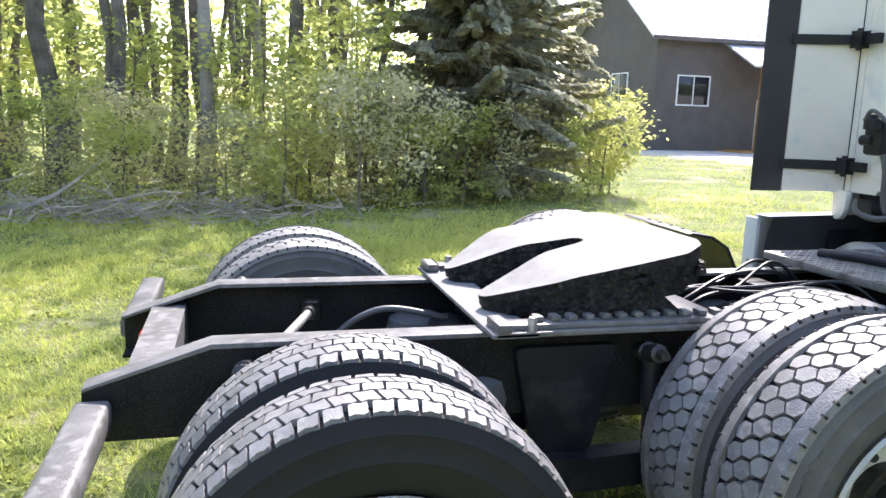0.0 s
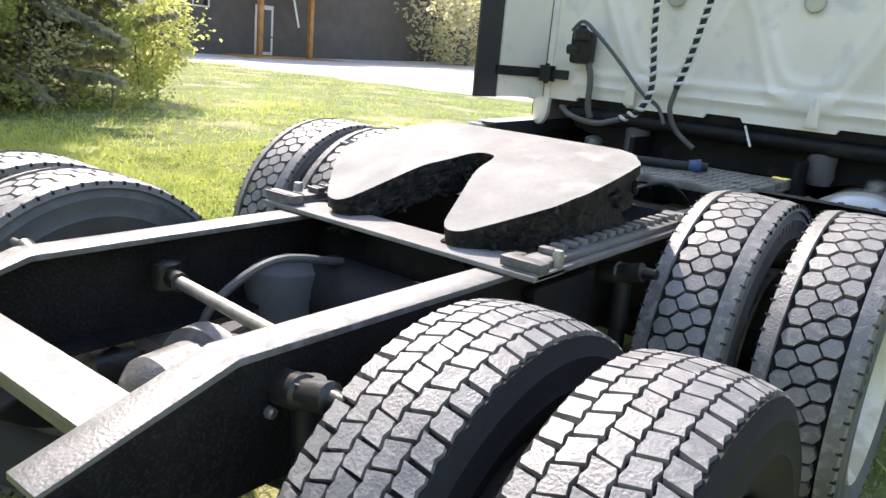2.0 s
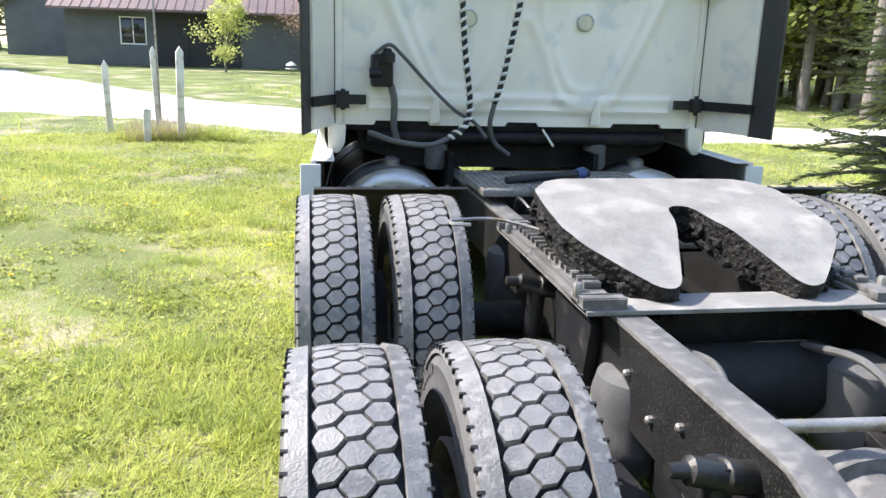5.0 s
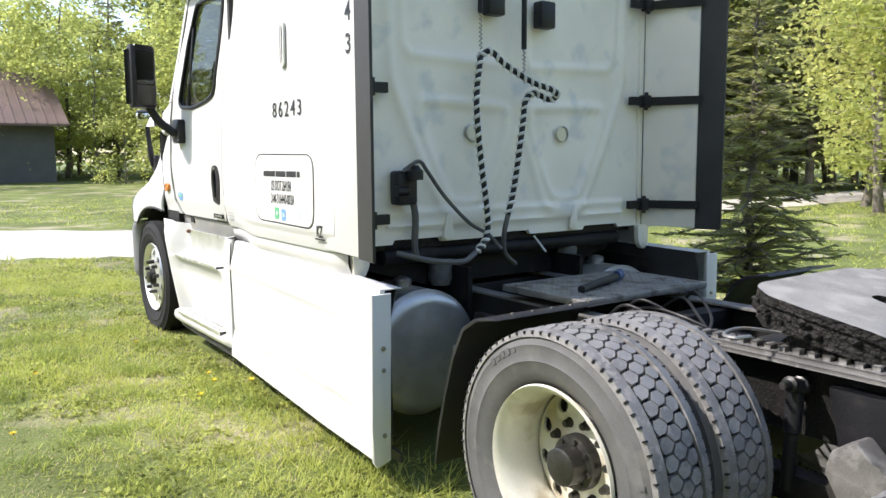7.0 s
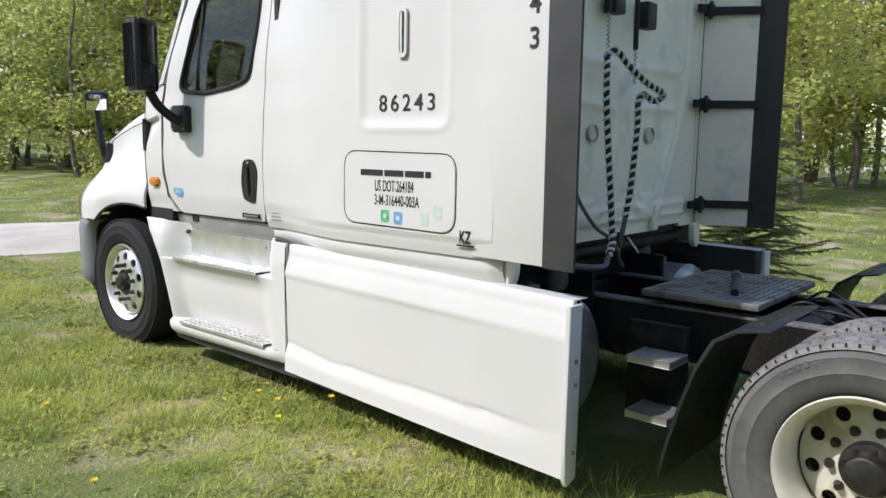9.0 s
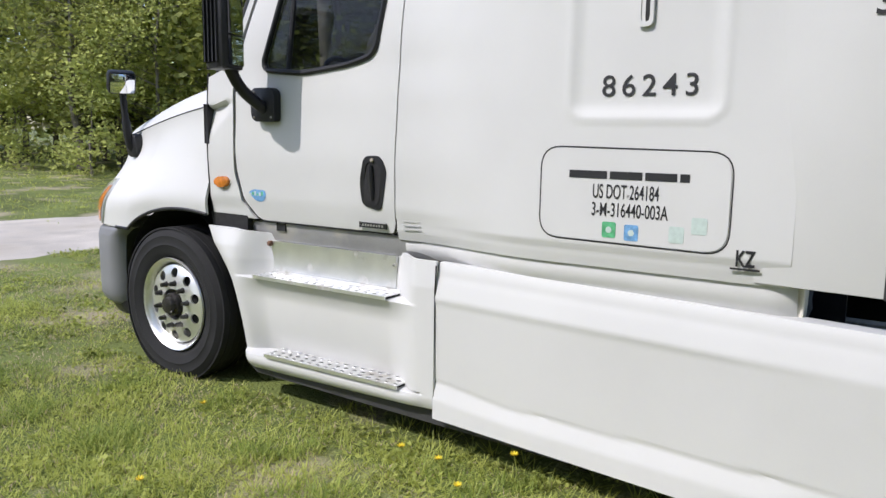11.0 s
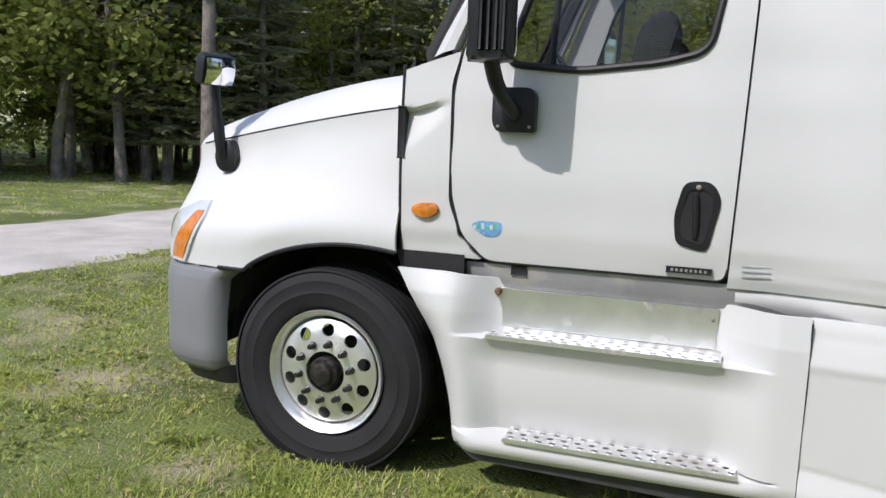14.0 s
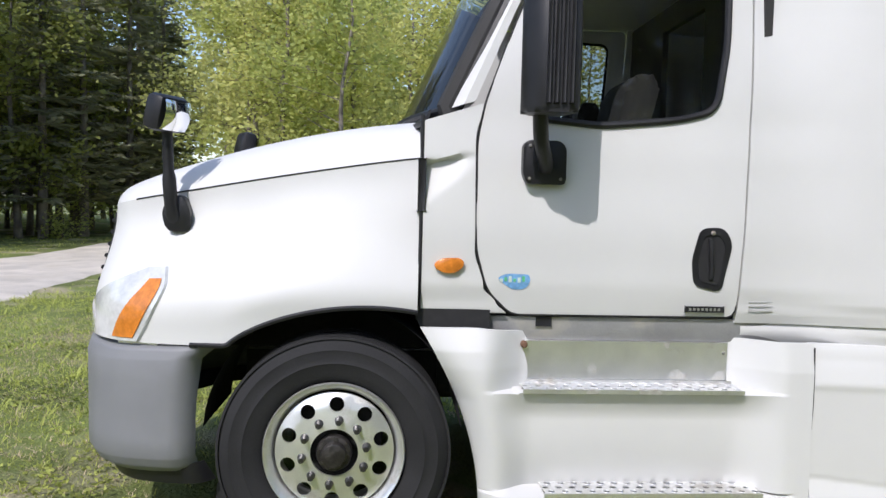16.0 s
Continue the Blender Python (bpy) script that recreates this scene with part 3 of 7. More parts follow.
for s in (-1, 1):
    part("suspension_arm", prism(rounded([(-1.15, 0.42), (-0.95, 0.50), (0.0, 0.44), (0.95, 0.46), (0.95, 0.36), (0.0, 0.32), (-1.0, 0.33)], 0.04, 3), "x", s * 0.44, s * 0.53, 0.01), FRAMEBLACK, truck)
    part("hanger_bracket", prism(rounded([(-0.08, 0.44), (0.12, 0.44), (0.2, 0.80), (-0.16, 0.80)], 0.03, 3), "x", s * 0.432, s * 0.47, 0.005), FRAMEBLACK, truck)
    if s > 0:
        continue
    part("spring_casting", prism(rounded([(-0.16, 0.44), (0.06, 0.38), (0.14, 0.52), (0.12, 0.60), (0.03, 0.66), (-0.04, 0.58), (-0.12, 0.56)], 0.02, 2), "x", s * 0.475, s * 0.585, 0.012), DUSTYLIT, truck, "dusty grey suspension casting")

# deck plate, fuel tanks, quarter fenders
bm = box((-0.46, 1.42, 0.885), (0.50, 2.05, 0.92), 0.004)
for i in range(24):
    for j in range(15):
        x, y = -0.44 + i * 0.039, 1.44 + j * 0.04
        a = radians(45 if (i + j) % 2 else -45)
        add_box(bm, (-0.013, -0.004, 0.919), (0.013, 0.004, 0.923), 0.0, pose(x, y, 0) @ Matrix.Rotation(a, 4, "Z"))
part("deck_plate", bm, DECK, truck, "grey diamond tread deck plate behind the cab")
for s in (-1, 1):
    R = 0.355
    prof = [(2.28, 0.0), (2.28, R - 0.07), (2.285, R - 0.035), (2.31, R - 0.008), (2.33, R), (2.335, R + 0.004), (2.345, R), (4.1, R), (4.13, R - 0.05), (4.13, 0.0)]
    tank = part("fuel_tank", lathe(prof, "y", 56, (s * 0.80, 0, 0.53)), ALUDULL, truck, "dull aluminium cylindrical fuel tank")
    part("fuel_cap", lathe([(0.0, 0.055), (0.035, 0.055), (0.045, 0.045), (0.055, 0.02)], "z", 20, (s * 0.80, 2.55, 0.882)), STEEL, tank)
    for y in (2.75, 3.6):
        part("tank_strap", lathe([(y, R + 0.001), (y, R + 0.007), (y + 0.06, R + 0.007), (y + 0.06, R + 0.001)], "y", 40, (s * 0.80, 0, 0.53), True), STEEL, tank)
    line = [(1.12, 0.985), (1.24, 0.965), (1.33, 0.91), (1.40, 0.78), (1.46, 0.60), (1.51, 0.42), (1.54, 0.26)]
    back = [(y - 0.014, z - 0.008) for y, z in line]
    bm = prism(line + back[::-1], "x", s * 0.60, s * 1.275, 0.002)
    fen = part("quarter_fender", bm, PLASTIC, truck, "black plastic quarter fender")
    for k in range(5):
        part("rivet", lathe([(0, 0.012), (0.006, 0.009)], "z", 8, (s * (0.68 + 0.11 * k), 1.18, 0.975)), STEELDARK, fen)
    # frame steps beside the tank
    for z in (0.64, 0.36):
        bm = box((s * 0.72, 1.66, z), (s * 0.92, 1.88, z + 0.035), 0.004)
        part("side_step", bm, ALUDULL, truck, "aluminium frame step")
    part("step_bracket", box((s * 0.66, 1.68, 0.30), (s * 0.70, 1.99, 0.80), 0.005), FRAMEBLACK, truck)

# ---- cab ----
PROFILE = [(1.10, 1.105), (1.18, 1.13), (1.30, 1.150), (1.55, 1.160), (1.85, 1.150), (2.10, 1.135), (2.90, 1.06), (3.9, 0.98)]
FLARE = [(1.9, 0.135), (2.57, 0.122), (3.55, 0.115), (4.42, 0.0), (7.0, 0.0)]


def side_x(y, z):
    f = lerp_table(FLARE, y)
    p = lerp_table(PROFILE, z)
    if f > 0:
        p += (1.155 - 0.012 * (z - 1.2) - p) * min(1.0, f / 0.1) * (1 if z > 1.2 else 0.5)
    return p + f


def on_side(s, pts, out=0.0):
    return [(s * (side_x(y, z) + out), y, z) for y, z in pts]


def ray_loop(loop, c, a):
    """The distance from c to a closed outline along the angle a."""
    d = Vector((math.cos(a), math.sin(a)))
    best = None
    for k in range(len(loop)):
        p, q = Vector(loop[k]) - Vector(c), Vector(loop[(k + 1) % len(loop)]) - Vector(c)
        e = q - p
        den = d.x * e.y - d.y * e.x
        if abs(den) < 1e-9:
            continue
        t, u = (p.x * e.y - p.y * e.x) / den, (p.x * d.y - p.y * d.x) / den
        if t > 0 and -1e-6 <= u <= 1 + 1e-6 and (best is None or t < best):
            best = t
    return best


def ring_panel(outer, inner, c, put, n=120, m=16, thick=None):
    """A sheet between two closed outlines seen from the point c, each place set by put(y, z)."""
    angles = sorted([2 * math.pi * k / n for k in range(n)] + [math.atan2(v - c[1], u - c[0]) % (2 * math.pi) for u, v in outer])
    bm = bmesh.new()
    rows = []
    for a in angles:
        r0, r1 = ray_loop(inner, c, a), ray_loop(outer, c, a)
        rows.append([bm.verts.new(put(c[0] + (r0 + (r1 - r0) * j / m) * math.cos(a), c[1] + (r0 + (r1 - r0) * j / m) * math.sin(a))) for j in range(m + 1)])
    for i in range(len(rows)):
        p, q = rows[i], rows[(i + 1) % len(rows)]
        for j in range(m):
            bm.faces.new((p[j], q[j], q[j + 1], p[j + 1]))
    bmesh.ops.remove_doubles(bm, verts=bm.verts, dist=1e-5)
    if thick:
        r = bmesh.ops.extrude_face_region(bm, geom=bm.faces[:])
        bmesh.ops.translate(bm, vec=thick, verts=[v for v in r["geom"] if isinstance(v, bmesh.types.BMVert)])
    return bm


DOOR = rounded([(4.515, 1.142), (5.60, 1.142), (5.72, 1.26), (5.775, 1.45), (5.78, 1.95), (5.745, 2.13), (5.60, 2.53), (5.42, 2.93), (4.465, 2.95)], 0.05, 4)
WINDOW = rounded([(5.54, 2.065), (5.20, 2.035), (4.84, 2.072), (4.655, 2.12), (4.60, 2.45), (4.585, 2.86), (5.20, 2.87), (5.36, 2.62)], 0.075, 6)
cab = new("cab")
cab.parent = truck
for s in (-1, 1):
    inward = Vector((-s * 0.03, 0, 0))
    door = part("door", ring_panel(DOOR, WINDOW, (5.02, 2.40), lambda y, z: (s * side_x(y, z), y, z), 120, 22, inward), WHITE, truck, "white cab door")
    loop = on_side(s, WINDOW + WINDOW[:2], 0.002)
    part("window_seal", tube(loop, 0.017, 8), PLASTIC, door)
    part("window_bar", tube(on_side(s, [(5.33, 2.05), (5.30, 2.72)], -0.01), 0.016, 8), PLASTIC, door)
    bm = ring_panel(WINDOW, [(5.02 + 0.01 * math.cos(a * 0.5), 2.4 + 0.01 * math.sin(a * 0.5)) for a in range(13)], (5.02, 2.40), lambda y, z: (s * (side_x(y, z) - 0.014), y, z), 60, 4)
    pane = part("window_pane", bm, GLASS, door, "clear side window glass")
    pane.visible_shadow = False
    part("door_gap", tube(on_side(s, DOOR + DOOR[:2], -0.0035), 0.0062, 6), SEAMSHADE, door)
    # recessed handle with lock and grip
    cup = rounded([(4.735, 1.295), (4.60, 1.265), (4.555, 1.50), (4.60, 1.575), (4.715, 1.57), (4.75, 1.42)], 0.04, 5)
    bm = ring_panel(cup, [(4.655 + (y - 4.655) * 0.68, 1.42 + (z - 1.42) * 0.78) for y, z in cup], (4.655, 1.42), lambda y, z: (s * (side_x(y, z) + 0.006), y, z), 48, 3, Vector((-s * 0.012, 0, 0)))
    hd = part("door_handle", bm, PLASTIC, door, "black plastic recessed door handle")
    part("handle_cup", prism([(4.655 + (y - 4.655) * 0.7, 1.42 + (z - 1.42) * 0.8) for y, z in cup], "x", s * 1.158, s * 1.16), SEAMSHADE, hd)
    part("grip", tube(on_side(s, [(4.665, 1.52), (4.662, 1.48), (4.655, 1.40), (4.655, 1.33)], 0.012), 0.014, 8, [0.012, 0.015, 0.015, 0.011]), PLASTIC, hd)
    part("lock", lathe([(s * 1.158, 0.011), (s * 1.172, 0.011), (s * 1.174, 0.006)], "x", 14, (0, 4.655, 1.548)), STEEL, hd)
    bm = box((s * 1.132, 4.575, 1.168), (s * 1.141, 4.765, 1.196), 0.003)
    part("door_badge", bm, PLASTIC, door, "small dark model badge")
    for k in range(8):
        y = 4.595 + k * 0.02
        part("badge_bar", box((s * 1.138, y, 1.176), (s * 1.1432, y + 0.011, 1.188)), ALUDULL, door)

    # cowl between hood and door, with lamp and vent
    def cowl(u, v):
        z = 1.150 + v * ((2.12 - 0.085 * u) - 1.150)
        y = lerp_table([(1.142, 5.62), (1.20, 5.675), (1.27, 5.737), (1.45, 5.783), (1.95, 5.789), (2.14, 5.753)], z)
        y += u * (6.025 - y)
        edge = 1.893 - 0.045 * u
        step = 0.045 * max(0.0, min(1.0, (edge - z) / 0.012)) * max(0.0, 1 - (edge - z) / (0.05 + 0.16 * u)) * min(1.0, 2.5 * u)
        return (s * (side_x(5.9, z) + 0.012 - step), y, z)
    part("cowl_panel", grid(cowl, 8, 60, Vector((-s * 0.03, 0, 0))), WHITE, truck, "white cowl panel")
    part("cowl_gap", tube([(s * (side_x(5.9, z) + 0.006), 6.033, z) for z in (1.165, 1.4, 1.6, 1.83, 1.85, 2.06)], 0.010, 6), SEAMSHADE, truck)
    part("cowl_vent", box((s * 1.10, 6.015, 1.62), (s * 1.172, 6.05, 1.86), 0.006), PLASTIC, truck, "black plastic cowl vent")
    lamp = rounded([(5.975, 1.375), (5.94, 1.405), (5.85, 1.41), (5.825, 1.385), (5.85, 1.345), (5.90, 1.335), (5.95, 1.345)], 0.03, 3)
    part("marker_lamp", prism(lamp, "x", s * 1.155, s * 1.185, 0.006), AMBER, truck, "amber oval marker lamp")
    # windscreen pillar
    a, b = [(5.795, 2.13), (5.615, 2.55), (5.43, 2.95)], [(5.90, 2.10), (5.69, 2.55), (5.49, 2.97)]
    bm = bmesh.new()
    rows = [[bm.verts.new((s * (side_x(*p) * 1.0), *p)), bm.verts.new((s * (side_x(*p) + 0.004), (p[0] + q[0]) / 2, (p[1] + q[1]) / 2)), bm.verts.new((s * (side_x(*q) - 0.03), *q)), bm.verts.new((s * (side_x(*q) - 0.10), q[0] + 0.03, q[1])), bm.verts.new((s * (side_x(*q) - 0.10), p[0], p[1]))] for p, q in zip(a, b)]
    for p, q in zip(rows, rows[1:]):
        for k in range(5):
            bm.faces.new((p[k], p[(k + 1) % 5], q[(k + 1) % 5], q[k]))
    part("windscreen_pillar", bm, WHITE, truck)
    part("pillar_trim", tube([(s * (side_x(*p) - 0.085), p[0] + 0.01, p[1]) for p in [(5.86, 2.0)] + b], 0.06, 8), INTERIOR, truck)
    part("door_trim", prism([(4.56, 1.2), (5.70, 1.2), (5.70, 1.95), (4.60, 2.0)], "x", s * 1.09, s * 1.105), INTERIOR, door)

# windscreen, roof, floor and bulkheads
def screen(u, v):
    x = (u * 2 - 1)
    y0 = 5.88 + 0.26 * (1 - x * x)
    return (x * (1.08 - 0.05 * v), y0 - 0.40 * v, 2.10 + 0.86 * v)


ws = part("windscreen", grid(screen, 20, 6), GLASS, truck, "tinted curved windscreen")
ws.visible_shadow = False
part("windscreen_seal", tube([screen(k / 20, 0) for k in range(21)], 0.022, 8), PLASTIC, truck)
for u in (0.0, 1.0):
    part("windscreen_seal", tube([screen(u, k / 6) for k in range(7)], 0.028, 8), PLASTIC, truck)
    part("windscreen_border", grid(lambda a, b: Vector(screen(u + (0.055 - 0.11 * u) * a, b)) + Vector((0, 0.006, 0.003)), 3, 6), PLASTIC, truck)
part("scuttle", grid(lambda u, v: ((u * 2 - 1) * 1.10, 6.03 + 0.10 * (1 - (u * 2 - 1) ** 2) * (1 - v) - 0.16 * v * 0.2, 2.045 + 0.05 * v), 12, 3, Vector((0, 0, -0.03))), PLASTIC, truck)
roof = [(2.46, 3.88), (2.46, 2.96), (4.46, 2.96), (5.50, 2.96), (5.36, 3.06), (4.9, 3.45), (4.3, 3.78), (3.7, 3.92), (2.6, 3.92)]
part("roof_fairing", prism(roof, "x", -1.16, 1.16, 0.05), WHITE, truck, "tall white roof fairing")
part("cab_floor", box((-1.08, 2.5, 1.10), (1.08, 6.05, 1.16), 0.01), FRAMEBLACK, truck)
part("firewall", box((-1.08, 6.0, 1.16), (1.08, 6.04, 2.02), 0.0), INTERIOR, truck)
part("dashboard", prism(rounded([(6.0, 1.5), (6.0, 2.06), (5.85, 2.07), (5.55, 1.98), (5.45, 1.75), (5.6, 1.5)], 0.05, 3), "x", -1.06, 1.06), INTERIOR, truck, "dark cab dashboard")
part("sleeper_bulkhead", holed([(-1.1, 1.16), (1.1, 1.16), (1.1, 2.95), (-1.1, 2.95)], [[(0.35, 1.2), (-0.35, 1.2), (-0.35, 2.8), (0.35, 2.8)]], "y", 4.38, 4.42), INTERIOR, truck)
wheel_c = (-0.55, 5.32, 1.98)
bm = bmesh.new()
add_tube(bm, [Vector((0.23 * math.cos(a), 0.12 * math.sin(a), 0.195 * math.sin(a))) + Vector(wheel_c) for a in [2 * math.pi * k / 28 for k in range(29)]], 0.016, 8, False)
for a in (0.2, math.pi - 0.2, 1.5 * math.pi):
    add_tube(bm, [Vector(wheel_c), Vector((0.22 * math.cos(a), 0.12 * math.sin(a), 0.19 * math.sin(a))) + Vector(wheel_c)], 0.015, 6)
part("steering_wheel", bm, PLASTIC, truck, "black steering wheel")
for x in (-0.55, 0.6):
    seat = part("cab_seat", prism(rounded([(4.98, 1.62), (5.45, 1.66), (5.45, 1.50), (5.0, 1.48)], 0.06, 4), "x", x - 0.25, x + 0.25, 0.03), SEATCLOTH, truck, "dark cloth cab seat")
    part("seat_base", box((x - 0.2, 5.0, 1.16), (x + 0.2, 5.4, 1.49), 0.02), PLASTIC, seat)
    part("backrest", prism(rounded([(4.98, 1.60), (5.12, 1.62), (4.98, 2.30), (4.90, 2.36), (4.80, 2.32)], 0.05, 4), "x", x - 0.24, x + 0.24, 0.04), SEATCLOTH, seat)

# ---- sleeper ----
for s in (-1, 1):
    def slab(u, v):
        z = 1.115 + v * 1.86
        y = 4.506 - 0.028 * (z - 1.14)
        y -= u * (y - 2.462)
        qy, qz = abs(y - 3.095) - 0.265, abs(z - 2.26) - 0.41
        inside = math.hypot(max(qy, 0.0), max(qz, 0.0)) + min(max(qy, qz), 0.0) - 0.085
        bead = 0.006 * math.exp(-((inside + 0.006) / 0.012) ** 2) - 0.010 * max(0.0, min(1.0, (-0.022 - inside) / 0.045))
        return (s * (side_x(y, z) + bead), y, z)
    sl = part("sleeper_side", grid(slab, 110, 100, Vector((-s * 0.03, 0, 0))), WHITE, truck, "smooth white sleeper side panel")
    locker = rounded([(3.56, 1.235), (2.70, 1.225), (2.70, 1.64), (3.56, 1.65)], 0.10, 6)
    part("locker_seal", tube(on_side(s, locker + locker[:2], -0.001), 0.0038, 6), SEAMSHADE, sl)
    part("locker_door", ring_panel([(3.13 + (y - 3.13) * 0.985, 1.437 + (z - 1.437) * 0.97) for y, z in locker], [(3.13 + 0.01 * math.cos(a * 0.5), 1.437 + 0.01 * math.sin(a * 0.5)) for a in range(13)], (3.13, 1.437), lambda y, z: (s * (side_x(y, z) + 0.004), y, z), 60, 6), WHITE, sl)
    # hatch latch slot, the shade in its recess painted as a black strip
    slot = rounded([(3.135, 2.15), (3.065, 2.15), (3.065, 2.41), (3.135, 2.41)], 0.03, 4)
    part("latch_frame", ring_panel(slot, [(3.1 + (y - 3.1) * 0.55, 2.28 + (z - 2.28) * 0.86) for y, z in slot], (3.1, 2.28), lambda y, z: (s * (side_x(y, z) + 0.008), y, z), 40, 2, Vector((-s * 0.014, 0, 0))), WHITE, sl)
    for name, off, wide, mat, top in (("latch_slot", -0.010, 0.30, SEAMSHADE, 0.006), ("latch_plate", 0.008, 0.30, WHITE, 0.004)):
        part(name, prism([(3.1 + off + (y - 3.1) * wide, 2.28 + (z - 2.28) * 0.87) for y, z in slot], "x", s * (side_x(3.1, 2.28) - 0.004), s * (side_x(3.1, 2.28) + top)), mat, sl)
    # sill strip below the sleeper, and side extender with its flap
    def sill(u, v):
        y = 4.47 - u * 2.03
        a = v * math.pi
        drop = 0.0 if u < 0.97 else (u - 0.97) * 1.2
        return (s * (side_x(y, 1.115) - 0.016 + 0.014 * math.sin(a) - 0.02 * v - drop), y, 1.118 - v * (0.095 + 0.035 * u))
    part("sill_strip", grid(sill, 50, 8), WHITE, truck, "white rounded sill below the sleeper")
    e = 0.02 if s < 0 else 0.06
    # right extender uses the shade-lightened white, left keeps the sunlit white
    ext = part("side_extender", prism([(s * 1.262, 2.60), (s * (1.285 + e), 2.13), (s * (1.255 + e), 2.13), (s * 1.235, 2.50)], "z", 1.125, 3.75, 0.004), LIFTEDWHITE if s > 0 else WHITE, truck, "white side extender panel behind the sleeper")
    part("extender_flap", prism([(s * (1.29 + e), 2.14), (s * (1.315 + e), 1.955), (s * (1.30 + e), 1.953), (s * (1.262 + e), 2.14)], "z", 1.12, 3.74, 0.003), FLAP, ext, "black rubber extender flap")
    part("extender_inner", prism([(s * 1.16, 2.455), (s * (1.262 + e), 2.13), (s * (1.25 + e), 2.125), (s * 1.148, 2.452)], "z", 1.13, 3.74, 0.002), LIFTEDWHITE, ext)
    for z in (1.285, 1.995, 2.64):
        arm = part("extender_bracket", prism([(s * 0.965, 2.43), (s * 1.14, 2.43), (s * (1.262 + e), 2.10), (s * (1.248 + e), 2.095), (s * 1.13, 2.40), (s * 0.965, 2.40)], "z", z - 0.028, z + 0.028, 0.004), PLASTIC, truck, "black extender bracket arm")
        part("hinge_pin", lathe([(z - 0.06, 0.014), (z + 0.06, 0.014)], "z", 10, (s * 1.10, 2.39, 0)), PLASTIC, arm)
        part("clamp", box((s * 1.07, 2.372, z - 0.042), (s * 1.135, 2.43, z + 0.042), 0.006), PLASTIC, arm)

# embossed rear wall
INNER = smooth_line([(0.10, 1.87, 0), (0.14, 1.92, 0), (0.66, 1.94, 0), (0.73, 1.90, 0), (0.72, 1.80, 0), (0.55, 1.42, 0), (0.47, 1.36, 0), (0.33, 1.36, 0), (0.25, 1.43, 0), (0.11, 1.75, 0), (0.10, 1.87, 0)], 4)
OUTER = smooth_line([(-0.0, 1.765, 0), (0.03, 1.755, 0), (0.10, 1.62, 0), (0.20, 1.36, 0), (0.28, 1.28, 0), (0.48, 1.275, 0), (0.58, 1.34, 0), (0.84, 1.88, 0), (0.92, 2.15, 0), (0.93, 2.6, 0), (0.93, 3.2, 0)], 4)
UPPER = [(0.07, 3.2, 0), (0.07, 2.22, 0), (0.10, 2.17, 0), (0.78, 2.19, 0), (0.84, 2.25, 0), (0.84, 3.2, 0)]
SEGS = [[(Vector(p).to_2d(), Vector(q).to_2d()) for p, q in zip(line, line[1:])] for line in (INNER, OUTER, UPPER)]


def line_distance(segs, p):
    best = 9.0
    for a, b in segs:
        e = b - a
        t = max(0.0, min(1.0, (p - a).dot(e) / max(e.length_squared, 1e-9)))
        d = (p - a - e * t).length_squared
        best = d if d < best else best
    return math.sqrt(best)


def rear(u, v):
    x, z = (u * 2 - 1) * 1.165, 1.135 + v * 1.85
    p = Vector((abs(x) if abs(x) > 0.0 else 0.0, z))
    h = 0.0
    for segs, w, k in ((SEGS[0], 0.030, 0.016), (SEGS[1], 0.034, 0.018), (SEGS[2], 0.028, 0.012)):
        d = line_distance(segs, p)
        h += k * math.exp(-(d / w) ** 2)
    for zz in (1.315, 1.225):
        h += 0.013 * math.exp(-((z - zz) / 0.014) ** 2) * (1 if abs(x) < 0.96 else 0)
    h += 0.010 * (1 if 1.235 < z < 1.305 and abs(x) < 0.96 else 0)
    round_in = max(0.0, abs(x) - 1.09) / 0.075
    if z < 1.16 and (abs(abs(x) - 0.75) < 0.16 or abs(x) < 0.1):
        z += 0.025
    return (x, 2.462 - h + 0.09 * round_in ** 2, z)


rw = part("rear_wall", grid(rear, 150, 110, Vector((0, 0.03, 0))), LIFTEDWHITE, truck, "pressed white rear wall of the sleeper, lightened in its shade")
for s in (-1, 1):
    part("vent_cap", lathe([(2.452, 0.052), (2.436, 0.052), (2.434, 0.046), (2.444, 0.043), (2.444, 0.0)], "y", 28, (s * 0.36, 0, 1.765)), ALUDULL, rw, "round grey vent cap")
    part("wall_seam", tube([(s * 1.145, 2.452, 1.13), (s * 1.145, 2.452, 3.7)], 0.0025, 6), SEAMSHADE, rw)
    part("corner_post", box((s * 1.105, 2.455, 1.13), (s * 1.185, 2.50, 3.7), 0.002), LIFTEDWHITE, rw)
    part("lower_bracket", prism(rounded([(s * 1.08, 1.14), (s * 1.19, 1.14), (s * 1.185, 0.98), (s * 1.13, 0.965), (s * 1.09, 1.02)], 0.02, 3), "y", 2.42, 2.46, 0.003), LIFTEDWHITE, truck, "white cab corner bracket")
for x in (0.46, -0.55):
    part("tab", prism(rounded([(x - 0.035, 1.15), (x + 0.035, 1.15), (x + 0.02, 1.31), (x - 0.01, 1.31)], 0.015, 3), "y", 2.425, 2.448, 0.003), LIFTEDWHITE, rw)
# dark frame and cab mounts under the sleeper
part("cab_mount", prism(rounded([(-1.0, 1.13), (1.0, 1.13), (1.0, 0.98), (0.6, 0.86), (-0.6, 0.86), (-1.0, 0.98)], 0.04, 3), "y", 2.62, 2.72), FRAMEBLACK, truck)
part("cab_crossbeam", tube([(-0.95, 2.52, 1.06), (0.95, 2.52, 1.06)], 0.045, 12), FRAMEBLACK, truck)
